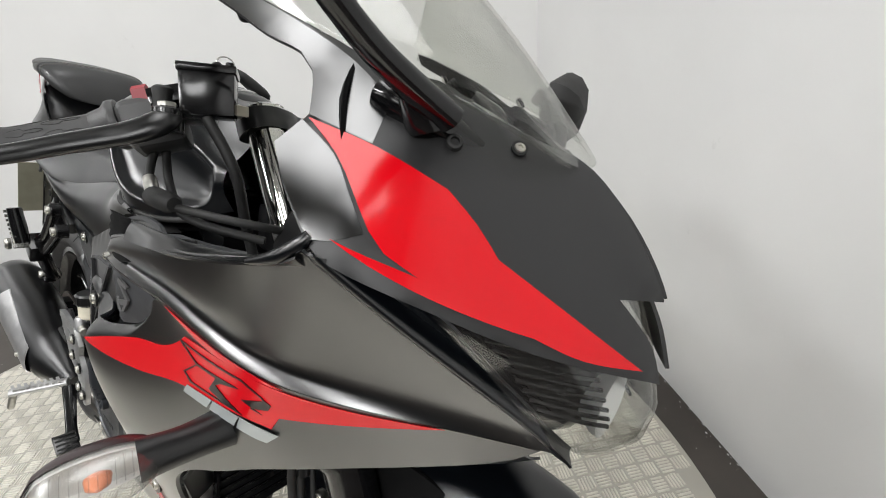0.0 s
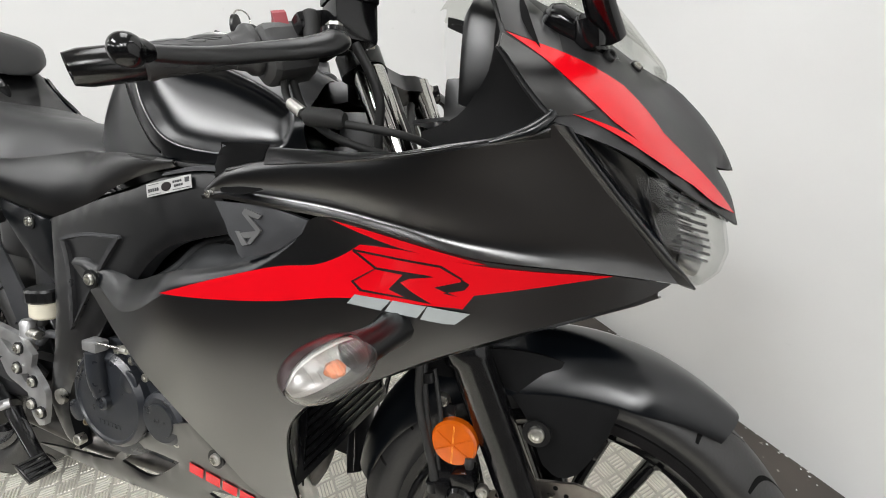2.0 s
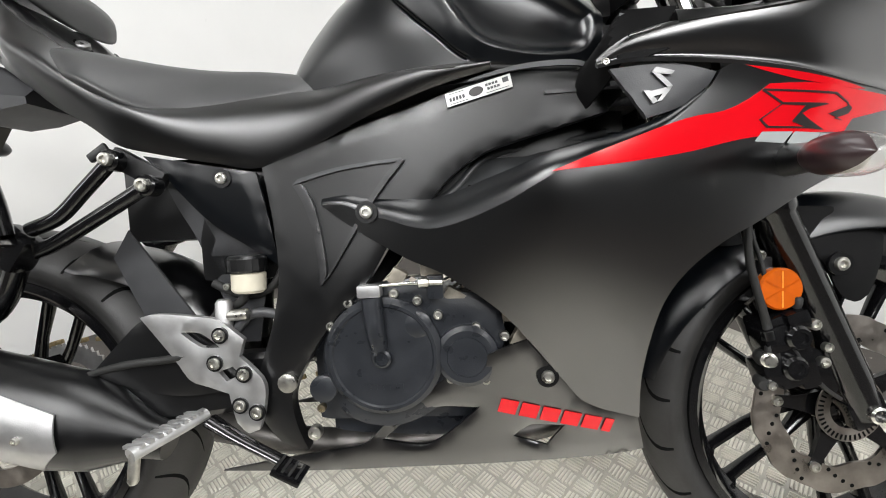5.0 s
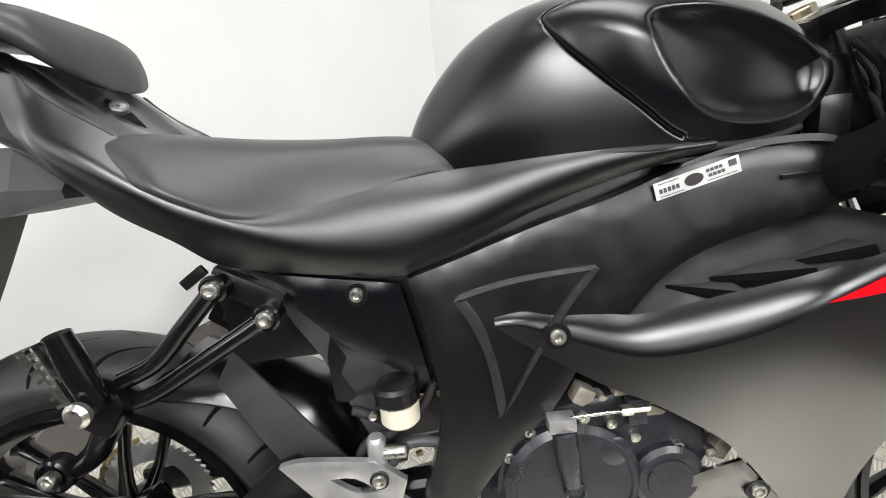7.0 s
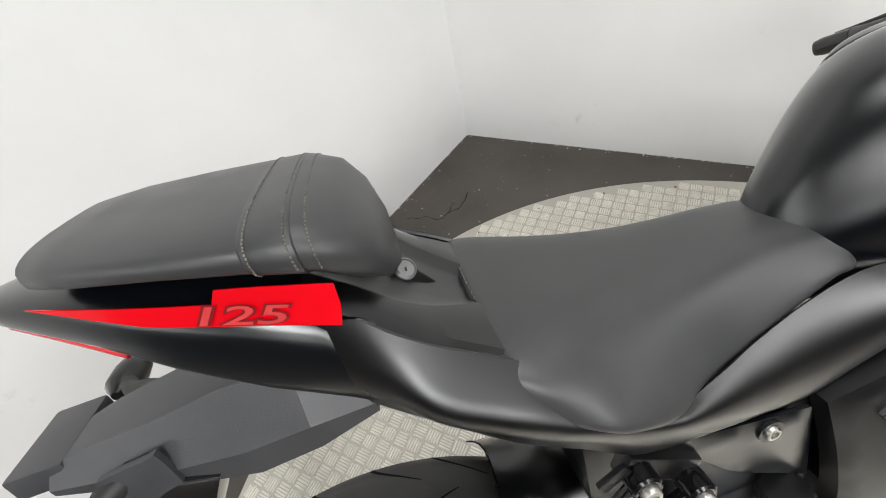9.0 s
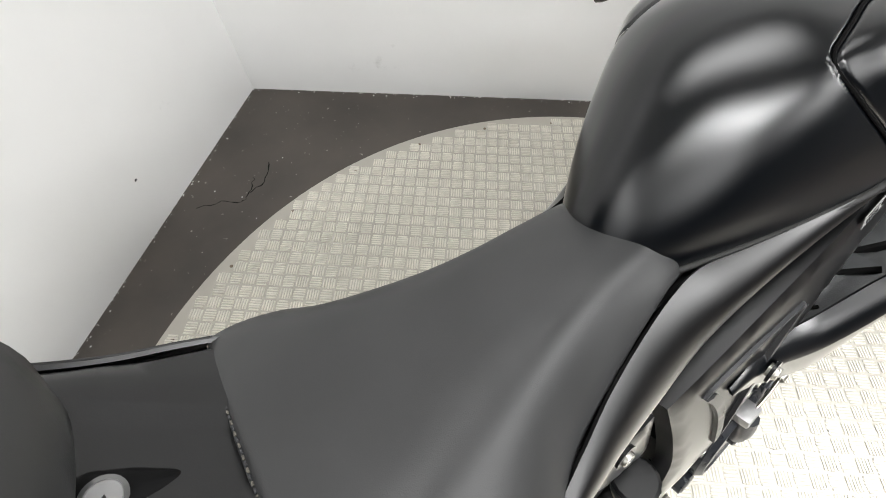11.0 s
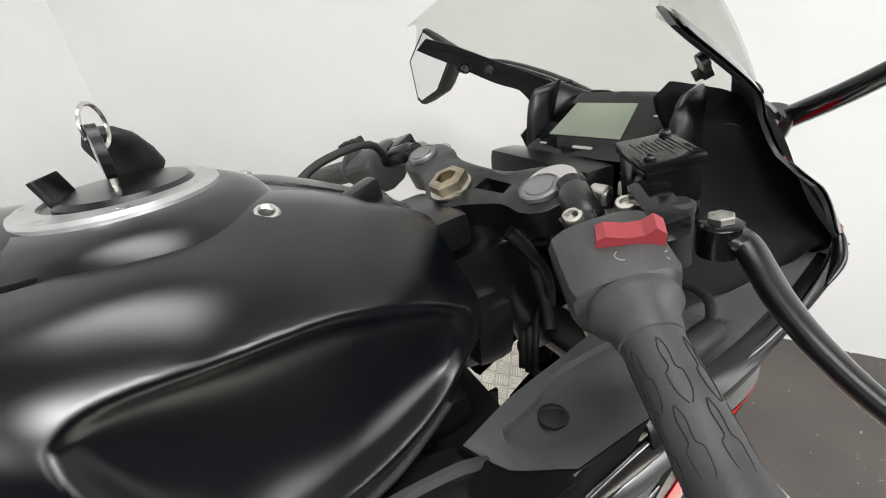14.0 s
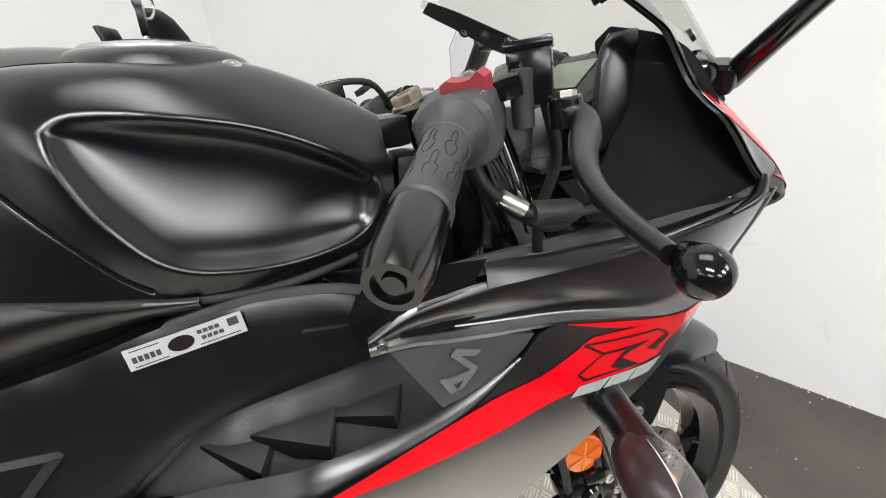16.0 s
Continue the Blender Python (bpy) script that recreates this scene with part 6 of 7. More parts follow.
def handlebar(sgn):
    k = lambda p: Vector((p.x, p.y * -sgn, p.z))
    a = BAR_A if sgn < 0 else Vector((1.000, .124, .912))
    b = BAR_B if sgn < 0 else Vector((.925, .33, .850))
    d = (b - a).normalized()
    L = (b - a).length
    lathe("bar_tube", [(.009, -.02), (.009, L - .02)], a, d, GLOSS, bike, "black bar tube", seg=18)
    lathe("bar_clamp", [(.009, -.012), (.0108, -.009), (.0108, .016), (.009, .019)], a, d, PLASTIC, bike, "black clip-on clamp", seg=20)
    up = Vector((-.35, 0, 1)).normalized()
    up = (up - d * up.dot(d)).normalized()
    fw = d.cross(up)
    fw = fw if fw.x > 0 else -fw
    # switch box: bulging housing in two halves
    prof = [(.018, .031), (.0265, .033), (.0285, .036), (.0285, .072), (.0265, .077), (.021, .081)]
    rings = []
    for r, h in prof:
        rings.append([a + d * h + (up * (math.copysign(abs(math.sin(t)) ** .62, math.sin(t)) * r * (.58 if math.sin(t) > 0 else 1.15)) + fw * math.copysign(abs(math.cos(t)) ** .62, math.cos(t)) * r) for t in (2 * math.pi * (i + .5) / 16 for i in range(16))])
    loft("switch_box", rings, GRIPR, bike, "black switch box", sharp=22)
    lathe("grip_flange", [(.018, .080), (.0222, .082), (.0228, .086), (.0222, .089), (.0175, .094), (.0150, .104), (.012, .106)], a, d, GRIPR, bike, "rubber grip flange", seg=28)
    lathe("grip", [(.0140, .100), (.0142, .106), (.0138, .112), (.0139, .15), (.0142, L - .058), (.0152, L - .054), (.0152, L - .049), (.013, L - .047)], a, d, GRIPR, bike, "ribbed rubber grip", seg=28)
    # slanted flame-shaped lines in two rows; their darker tone paints the grooves' shade
    span = L - .058 - .108
    for i in range(7):
        for rr in range(2):
            t0, h0 = i * math.tau / 7 + rr * .45, .110 + rr * span * .48
            for way in (1, -1):
                pts = [a + d * (h0 + q * span * .46) + (up * math.cos(t0 + way * tw) + fw * math.sin(t0 + way * tw)) * .01388 for q, tw in ((0, .02), (.20, .12), (.50, .09), (.60, .24), (.90, .20), (1.08, .04))]
                tube("grip_groove", pts, .0003, GROOVED, bike, seg=5, per=3)
    lathe("bar_weight", [(.011, L - .048), (.0142, L - .047), (.0146, L - .043), (.0140, L - .010), (.0118, L), (.0085, L), (.008, L - .003), (.005, L - .003), (.0046, L - .001), (.001, L - .001)], a, d, BARBLK, bike, "satin black bar end weight", seg=30, sharp=30)
    return a, d, up, fw, L


a, d, up, fw, L = handlebar(-1)
# red stop switch
SL, SU = Vector((.72, -.69, .03)).normalized(), Vector((-.25, -.15, .95)).normalized()
SW = SL.cross(SU).normalized()
SU = SW.cross(SL).normalized()
c0 = Vector((.984, -.171, .919))
prof = [(-.016, .001), (-.012, .0035), (-.002, .0025), (.006, .004), (.011, .0085), (.016, .005), (.016, -.010), (-.016, -.010)]
side_a = [c0 + SL * p - SW * .0062 + SU * q for p, q in prof]
side_b = [c0 + SL * p + SW * .0062 + SU * q for p, q in prof]
v = side_a + side_b
f = [tuple(range(8)), tuple(range(15, 7, -1))] + [(i, (i + 1) % 8, 8 + (i + 1) % 8, 8 + i) for i in range(8)]
make("stop_switch", v, outward(v, f), SWITCHRED, bike, "red engine stop switch", sharp=20)
v, f = ring_mesh(.0030, .0034, 0, .0003, c0 - SL * .008 + d * .013 - SU * .0025, SU, 16)
make("print_ring", v, f, WHITEPRINT, bike)
for s in (-1, 1):
    p = c0 + SL * .010 + d * .013 - SU * .0018
    make("print_bar", *tube_mesh([p - SL * .003 - SW * .003 * s, p, p + SL * .003 + SW * .003 * s], .0003, 5, 1), WHITEPRINT, bike)
for q in (.018, .040):
    bolt(Vector((.988, -.130, .914)) if q < .03 else Vector((1.015, -.145, .919)), up, .0065, bike, ZINC)
# brake master cylinder with its tank and lever
MC = a + d * .030 + fw * .035
block("master_cylinder", MC + up * .004, (.020, .040, .016), GLOSS, bike, "black brake master cylinder", axes=(fw, d, up), bev=.006)
RX = Vector((.52, .85, .06)).normalized()
RZ = Vector((-.12, .05, 1)).normalized()
RY = RZ.cross(RX)
RC = Vector((1.043, -.142, .944))
block("fluid_tank", RC - RZ * .020, (.043, .030, .038), GLOSS, bike, "gloss black brake fluid tank", axes=(RX, RY, RZ), bev=.004, taper=1.04)
block("tank_lid", RC + RZ * .001, (.047, .034, .007), GLOSS, bike, "gloss black embossed lid", axes=(RX, RY, RZ), bev=.0025)
for i in range(9):
    q = RC + RZ * .0048 + RY * (-.0112 + .0028 * i)
    make("lettering_bar", *block_mesh(q + RX * (.003 * ((i * 7) % 3 - 1)), (.027 - .005 * ((i * 5) % 3), .0009, .0004), (RX, RY, RZ), 0), GREYPL, bike)
for sx, sy in ((-.018, .012), (.018, -.012)):
    bolt(RC + RZ * .005 + RX * sx + RY * sy, RZ, .0035, bike, GLOSS)
lathe("banjo_boot", [(.0075, -.03), (.008, 0), (.0085, .002), (.0085, .006), (.006, .008), (.001, .008)], Vector((1.022, -.172, .920)), RZ, RUBBER, bike, "black rubber boot", seg=20)
LP = Vector((1.053, -.180, .902))
lathe("lever_pivot", [(.012, -.012), (.012, .006), (.009, .008), (.001, .008)], LP, RZ, GLOSS, bike, seg=20)
make("bolt", *hexnut_mesh(LP + RZ * .007, RZ, .0075, .005), ZINC, bike, sharp=20)
tube("brake_lever", [LP, (1.061, -.190, .896), (1.054, -.204, .888), (1.041, -.221, .881), (1.028, -.244, .873), (1.020, -.270, .864), (1.016, -.298, .857), (1.014, -.324, .852)], .009, PLASTIC, bike, "satin black brake lever", radii=[.012, .0128, .0118, .0108, .0098, .0090, .0082, .0068], squash=.64, seg=18)
v, f = [], []
ballr = []
bc, bd = Vector((1.016, -.337, .850)), Vector((-.25, -1, -.2)).normalized()
lathe("lever_ball", [(.005, -.014), (.007, -.010)] + [(.0105 * math.cos(t), .0105 * math.sin(t)) for t in np.linspace(-.8, 1.5, 12)] + [(.001, .0105)], bc, bd, GLOSS, bike, "round lever end", seg=24)
# hoses and cables
tube("brake_hose", [(1.055, -.150, .905), (1.075, -.135, .86), (1.07, -.12, .80), (1.09, -.105, .70), (1.12, -.10, .60), (1.125, -.098, .52), (1.15, -.095, .43), (1.17, -.09, .37)], .005, RUBBER, bike, "black brake hose")
tube("throttle_cable", [(.985, -.165, .880), (1.000, -.178, .850), (1.030, -.185, .832), (1.065, -.180, .828), (1.12, -.14, .82), (1.13, -.05, .80)], .0038, RUBBER, bike, "black throttle cable")
lathe("cable_boot", [(.007, 0), (.009, .003), (.009, .034), (.006, .04)], (1.028, -.186, .833), (1, .08, -.05), RUBBER, bike, seg=16)
lathe("cable_elbow", [(.006, 0), (.006, .02)], (1.006, -.180, .845), (.9, -.2, -.5), ZINC, bike, seg=12)
tube("throttle_cable", [(.990, -.16, .875), (1.01, -.165, .84), (1.05, -.165, .815), (1.10, -.12, .80)], .004, RUBBER, bike)
tube("wiring", [(1.02, .06, .88), (1.04, .02, .85), (1.06, -.02, .80), (1.05, -.05, .76)], .006, RUBBER, bike)
tube("wiring", [(1.01, -.04, .87), (1.04, -.05, .83), (1.07, -.03, .77)], .005, RUBBER, bike)
tube("clutch_cable", [(.99, .15, .90), (.96, .12, .93), (.90, .10, .925), (.86, .09, .90)], .004, RUBBER, bike)
make("connector", *block_mesh((1.052, -.118, .915), (.008, .012, .010), None, .002), CREAM, bike)
block("clip_on_bracket", (1.003, -.135, .905), (.040, .030, .012), PLASTIC, bike, "black clip-on bracket", axes=((.85, -.5, .1), (.5, .85, 0), (-.1, 0, 1)), bev=.003)
for k in range(3):
    q = k * .7
    tube("wiring", [(1.03 + .008 * math.sin(q * 3), -.020 + .014 * k, .86), (1.05 + .01 * math.cos(q), -.02 + .012 * k, .82), (1.06, -.02 + .010 * k, .77), (1.04, -.04 + .008 * k, .70)], .0035 + .0015 * (k % 3), RUBBER, bike)
skin("head_tray", [(.86, -.14), (.86, .14), (.955, .14), (.965, .06), (.965, -.06), (.955, -.14)], lambda u, v, d: (u, v, .742 + d), PLASTIC, bike, "black tray below the steering head", thick=.004, roll=0, step=.03)
block("cowl_stay", (1.125, .04, .865), (.04, .15, .07), PLASTIC, bike, "black cowl stay", bev=.01)
block("horn", (1.07, .03, .77), (.05, .06, .06), PLASTIC, bike, "black horn and coil", bev=.012)
block("head_bracket", (.985, -.02, .785), (.04, .07, .06), PLASTIC, bike, "black bracket round the steering head", bev=.014)
a, d, up, fw, L = handlebar(1)
tube("clutch_lever", [a + d * .03 + fw * .03, a + d * .08 + fw * .05, a + d * .15 + fw * .055 - up * .01, a + d * .22 + fw * .05 - up * .012], .006, GLOSS, bike, "black clutch lever", radii=[.009, .008, .007, .006])
block("lever_perch", a + d * .028 + fw * .022, (.03, .03, .02), GLOSS, bike, axes=(fw, d, up), bev=.004)
for q in (.045, .06, .072):
    make("switch_button", *block_mesh(a + d * q + up * .033 - fw * .01, (.012, .008, .008), (fw, d, up), .002), RUBBER, bike)

# ---- wheels
def wheel(name, c, turn, R, width, rim_r, disc, label):
    """Tyre, rim, spokes and hub in the wheel's own frame (its axle along y)."""
    w = new(name)
    w.parent = bike
    w.matrix_local = pose(*c, 0, 0, turn)
    tagged(w, label)
    hw = width / 2
    prof = []
    for t in np.linspace(-1, 1, 25):
        y = hw * t
        prof.append((R - .62 * hw * abs(t) ** 2.6 * (1 if width > .11 else 1.05), y))
    low = rim_r + .006
    lip = hw * .72
    prof = [(low, -lip), (low + .012, -lip - .004), ((low + prof[0][0]) / 2 + .004, -hw * 1.01)] + prof + [((low + prof[0][0]) / 2 + .004, hw * 1.01), (low + .012, lip + .004), (low, lip)]
    v, f = lathe_mesh(prof, (0, 0, 0), (0, 1, 0), 96, False)
    n = 96
    last = len(prof) - 1
    f = f + [(last * n + j, last * n + (j + 1) % n, (j + 1) % n, j) for j in range(n)]
    make("tyre", v, outward(v, f), TYRE, w, "black worn road tyre", sharp=70)
    rim = [(rim_r + .010, -lip), (rim_r + .010, -lip - .007), (rim_r - .002, -lip - .007), (rim_r - .010, -lip + .006), (rim_r - .022, -lip + .014), (rim_r - .026, 0), (rim_r - .022, lip - .014), (rim_r - .010, lip - .006), (rim_r - .002, lip + .007), (rim_r + .010, lip + .007), (rim_r + .010, lip)]
    v, f = lathe_mesh(rim, (0, 0, 0), (0, 1, 0), 96, False)
    m = len(rim) - 1
    f = f + [(m * n + j, m * n + (j + 1) % n, (j + 1) % n, j) for j in range(n)]
    make("rim", v, outward(v, f), GLOSS, w, "gloss black cast rim", sharp=40)
    hub = lathe_mesh([(.020, -hw * .8), (.030, -hw * .75), (.036, -hw * .4), (.036, hw * .4), (.030, hw * .75), (.020, hw * .8)], (0, 0, 0), (0, 1, 0), 30)
    make("hub", *hub, GLOSS, w, "black wheel hub")
    for i in range(10):
        ang = 2 * math.pi * i / 10 + (.16 if i % 2 else -.16) + .25
        dr = Vector((math.cos(ang), 0, math.sin(ang)))
        tn = Vector((-math.sin(ang), 0, math.cos(ang)))
        rings = []
        a0 = 2 * math.pi * (i // 2) / 5 + .25 + math.pi / 5 * 0
        base = Vector((math.cos(2 * math.pi * i / 10 + .25), 0, math.sin(2 * math.pi * i / 10 + .25)))
        for s, hh, ww in ((.030, .013, .011), (.07, .009, .009), (.12, .0075, .0075), (rim_r - .03, .008, .010), (rim_r - .018, .012, .02)):
            k = (s - .03) / (rim_r - .05)
            o = base.lerp(dr, min(max(k, 0), 1)).normalized() * s
            rings.append([o + tn * hh * math.cos(t) + Vector((0, 1, 0)) * ww * math.sin(t) * 1.3 for t in (2 * math.pi * q / 10 for q in range(10))])
        v, f = rings_mesh(rings)
        make("spoke", v, outward(v, f), GLOSS, w)
    # tread grooves, laid a hair above the rubber
    rnd = random.Random(2)
    ng = 22
    for i in range(ng):
        for sgn in (-1, 1):
            a0 = 2 * math.pi * (i + (.5 if sgn > 0 else 0)) / ng
            line = []
            for k in range(9):
                q = k / 8
                t = sgn * (.12 + .86 * q)
                r = R - .62 * hw * abs(t) ** 2.6 * (1 if width > .11 else 1.05) + .0004
                aa = a0 + (.24 * q + .10 * math.sin(q * 3)) * .8
                line.append((r, hw * t, aa, .0030 * math.sin(math.pi * (.1 + .75 * q)) + .0006))
            gv, gf = [], []
            for r, y, aa, hwid in line:
                for e in (-1, 1):
                    gv.append((r * math.cos(aa + e * hwid / r), y, r * math.sin(aa + e * hwid / r)))
            gf = [(2 * k, 2 * k + 1, 2 * k + 3, 2 * k + 2) for k in range(8)]
            make("tread_groove", gv, gf, GROOVE, w, smooth=False)
    if disc:
        y0 = -.042
        v, f = [], []
        seg = 120
        for y in (y0 - .002, y0 + .002):
            for r0 in (.093, None):
                for j in range(seg):
                    t = 2 * math.pi * j / seg
                    r = r0 if r0 else .1345 + .0016 * (1 if math.sin(t * 10) > 0 else -1) * min(1, abs(math.sin(t * 10)) * 3)
                    if r0:
                        r = r0 + .0025 * math.sin(t * 10)
                    v.append((r * math.cos(t), y, r * math.sin(t)))
        for j in range(seg):
            k = (j + 1) % seg
            f += [(j, k, seg + k, seg + j), (2 * seg + j, 3 * seg + j, 3 * seg + k, 2 * seg + k), (seg + j, seg + k, 3 * seg + k, 3 * seg + j), (k, j, 2 * seg + j, 2 * seg + k)]
        make("brake_disc", v, outward(v, f), DISC, w, "petal-edged steel brake disc", sharp=25)
        for i in range(10):
            for q in range(4):
                t = 2 * math.pi * i / 10 + q * .11 + .1
                r = .100 + .0085 * q
                v, f = lathe_mesh([(.0032, -.0002), (.0032, .0002), (.001, .0003)], (r * math.cos(t), y0 - .0021, r * math.sin(t)), (0, -1, 0), 8)
                make("disc_hole", v, f, GROOVE, w)
        carrier = []
        for i in range(5):
            t = 2 * math.pi * i / 5 + .5
            dr = Vector((math.cos(t), 0, math.sin(t)))
            tn = Vector((-math.sin(t), 0, math.cos(t)))
            rings = [[dr * s + tn * e * ww + Vector((0, y0 + yy, 0)) for e, yy in ((-1, -.003), (1, -.003), (1, .004), (-1, .004))] for s, ww in ((.03, .022), (.06, .013), (.085, .009), (.104, .009))]
            v, f = rings_mesh(rings)
            make("disc_arm", v, outward(v, f), GLOSS, w)
            bolt(dr * .101 + Vector((0, y0 - .003, 0)), (0, -1, 0), .0075, w)
        v, f = ring_mesh(.030, .050, -.001, .001, (0, y0 - .012, 0), (0, 1, 0), 60)
        make("speed_ring", v, f, DISC, w, "slotted steel sensor ring")
        for i in range(40):
            t = 2 * math.pi * i / 40
            make("ring_slot", *block_mesh((.044 * math.cos(t), y0 - .0132, .044 * math.sin(t)), (.008, .0006, .0028), ((math.cos(t), 0, math.sin(t)), (0, 1, 0), (-math.sin(t), 0, math.cos(t))), 0), GROOVE, w)
    return w


fw_ = wheel("front_wheel", (1.300, .015, .288), 3.6, .288, .094, .2175, True, "front wheel with a ten-spoke gloss black rim")
rw_ = wheel("rear_wheel", (0, .010, .306), 0, .306, .134, .2175, False, "rear wheel with a ten-spoke gloss black rim")
lathe("axle_end", [(.012, 0), (.012, .012), (.009, .014), (.008, .006), (.001, .006)], (1.303, -.073, .298), (0, -1, 0), STEEL, bike, "steel axle end", seg=20)

# front mudguard
def guard_section(ang, R, hw, top):
    out = []
    c, s = math.cos(ang), math.sin(ang)
    for t in np.linspace(-1, 1, 17):
        r = R - top * abs(t) ** 3
        out.append((1.300 + r * c, .015 + hw * t + .02 * (r * c) * .06, .288 + r * s))
    return out


gv, gf = [], []
angs = np.linspace(radians(56), radians(170), 40)
for lay in (0, -.003):
    for i, an in enumerate(angs):
        q = i / 39
        hw = .068 * min(1, .45 + 3.2 * q) * (1 if q < .75 else 1 - .3 * (q - .75) / .25)
        R = .309 + .012 * math.sin(math.pi * q)
        gv += [p for p in guard_section(an, R + lay, hw, .030 + .03 * math.sin(math.pi * q))]
for i in range(39):
    for j in range(16):
        a = i * 17 + j
        gf += [(a, a + 1, a + 18, a + 17), (680 + a, 680 + a + 17, 680 + a + 18, 680 + a + 1)]
for i in range(39):
    for j in (0, 16):
        a = i * 17 + j
        gf.append((a, a + 17, 680 + a + 17, 680 + a) if j == 0 else (a, 680 + a, 680 + a + 17, a + 17))
for j in range(16):
    gf += [(j, 680 + j, 681 + j, j + 1), (663 + j, 664 + j, 680 + 664 + j, 680 + 663 + j)]
make("front_mudguard", gv, gf, TANKP, bike, "black front mudguard", sharp=60)
skin("mudguard_side", [(1.10, .538), (1.165, .574), (1.24, .586), (1.31, .574), (1.345, .538), (1.335, .505), (1.310, .459), (1.290, .450), (1.27, .462), (1.245, .513), (1.20, .555), (1.14, .535)], side(tps([(1.10, .545, -.046), (1.24, .597, -.036), (1.345, .545, -.040), (1.29, .45, -.062), (1.24, .52, -.058), (1.30, .52, -.052)])), MATTBLK, bike, "black mudguard bracket", mirror=False, thick=.004, roll=.002, step=.012)
v, f = sheet([(1.10, .538), (1.165, .574), (1.24, .586), (1.31, .574), (1.345, .538), (1.335, .505), (1.310, .459), (1.290, .450), (1.27, .462), (1.245, .513), (1.20, .555), (1.14, .535)], lambda u, w, d: (u, .085 + d, w), step=.02)
make("mudguard_side", v, f, MATTBLK, bike, "black mudguard bracket")
bolt((1.260, -.072, .506), (0, -1, 0), .0095, bike, ZINC, cup=.016)
bolt((1.149, -.072, .511), (0, -1, 0), .0075, bike, ZINC)
# round reflector on its bracket
v, f = lathe_mesh([(.0285, -.008), (.0285, .001), (.026, .004), (.001, .005)], (1.169, -.090, .478), (0, -1, 0), 40)
make("round_reflector", v, f, ORANGE, bike, "orange round reflector", sharp=30)
# ribs of the prism; the upper and lower ones carry a painted glint
for i in range(6):
    t = math.pi * i / 3 + math.pi / 6
    for side_k in (-1, 1):
        c, s = math.cos(t), math.sin(t)
        make("reflector_rib", *block_mesh((1.169 + c * .013 - s * .0006 * side_k, -.0952, .478 + s * .013 + c * .0006 * side_k), (.022, .0006, .0005), ((c, 0, s), (0, 1, 0), (-s, 0, c)), 0), GLINTORANGE if i in (1, 4) else ORANGE, bike)
block("reflector_bracket", (1.155, -.080, .495), (.02, .004, .05), PLASTIC, bike, bev=.001)
# caliper
CAX = ((.94, 0, .3), (0, 1, 0), (-.3, 0, .94))
for cpos, sz in (((1.181, -.074, .395), (.052, .044, .100)), ((1.160, -.082, .412), (.034, .040, .036)), ((1.160, -.082, .366), (.034, .040, .036)), ((1.205, -.080, .362), (.026, .030, .040)), ((1.186, -.090, .438), (.030, .026, .024))):
    block("caliper_body", cpos, sz, GLOSS, bike, "black brake caliper", axes=CAX, bev=.008)
for x, z in ((1.184, .415), (1.180, .374)):
    lathe("piston_bore", [(.0165, 0), (.0165, .010), (.013, .014), (.009, .014), (.008, .011), (.001, .011)], (x, -.094, z), (0, -1, 0), GLOSS, bike, seg=22)
for p, r in (((1.209, -.095, .430), .0075), ((1.230, -.090, .397), .0065), ((1.225, -.090, .377), .0075), ((1.149, -.080, .523), .0075), ((1.150, -.103, .352), .006)):
    bolt(p, (0, -1, 0), r, bike, ZINC)
for z in (.386, .352):
    lathe("caliper_pin", [(.009, 0), (.010, .004), (.010, .012), (.0085, .014), (.010, .018), (.006, .024)], (1.150, -.080, z), (-.4, -1, 0), RUBBER, bike, seg=16)
lathe("bleed_cap", [(.005, 0), (.006, .006), (.005, .014), (.003, .016)], (1.190, -.090, .452), (0, -.3, 1), RUBBER, bike, seg=12)
lathe("banjo_bolt", [(.010, -.008), (.010, .006), (.007, .008), (.007, .014), (.001, .014)], (1.148, -.098, .386), (-.3, -1, 0), ZINC, bike, seg=12)
block("caliper_bracket", (1.235, -.068, .36), (.07, .008, .05), GLOSS, bike, axes=((.9, 0, -.4), (0, 1, 0), (.4, 0, .9)), bev=.003)
tube("sensor_wire", [(1.135, -.082, .56), (1.150, -.088, .50), (1.152, -.090, .44), (1.185, -.094, .395), (1.225, -.086, .345), (1.262, -.072, .318)], .003, RUBBER, bike)
tube("brake_hose", [(1.120, -.08, .60), (1.126, -.090, .547), (1.136, -.092, .485), (1.149, -.096, .421), (1.148, -.098, .388)], .0045, RUBBER, bike, "black brake hose")
for p in ((1.13, -.088, .552), (1.149, -.096, .418)):
    lathe("hose_clip", [(.008, -.006), (.008, .006)], p, (.2, 0, -1), PLASTIC, bike, seg=12)

# ---- radiator and dark space behind the fairing
block("radiator", (.935, 0, .49), (.03, .25, .24), PLASTIC, bike, "black radiator", bev=.004, axes=((.95, 0, .2), (0, 1, 0), (-.2, 0, .95)))
for i in range(18):
    z = .39 + .0115 * i
    make("radiator_fin", *block_mesh((.953 - .2 * (z - .49), 0, z), (.002, .22, .003), None, 0), GLOSS, bike)
skin("radiator_guard", [(.925, .36), (.968, .36), (.980, .54), (.935, .55)], flat_side(-.11), GLOSS, bike, "black meshed guard", mirror=True, step=.03, holes=([(.937, .38), (.955, .38), (.955, .40), (.937, .40)], [(.937, .42), (.959, .42), (.959, .44), (.937, .44)], [(.939, .46), (.961, .46), (.961, .48), (.939, .48)], [(.942, .50), (.965, .50), (.965, .52), (.942, .52)]))
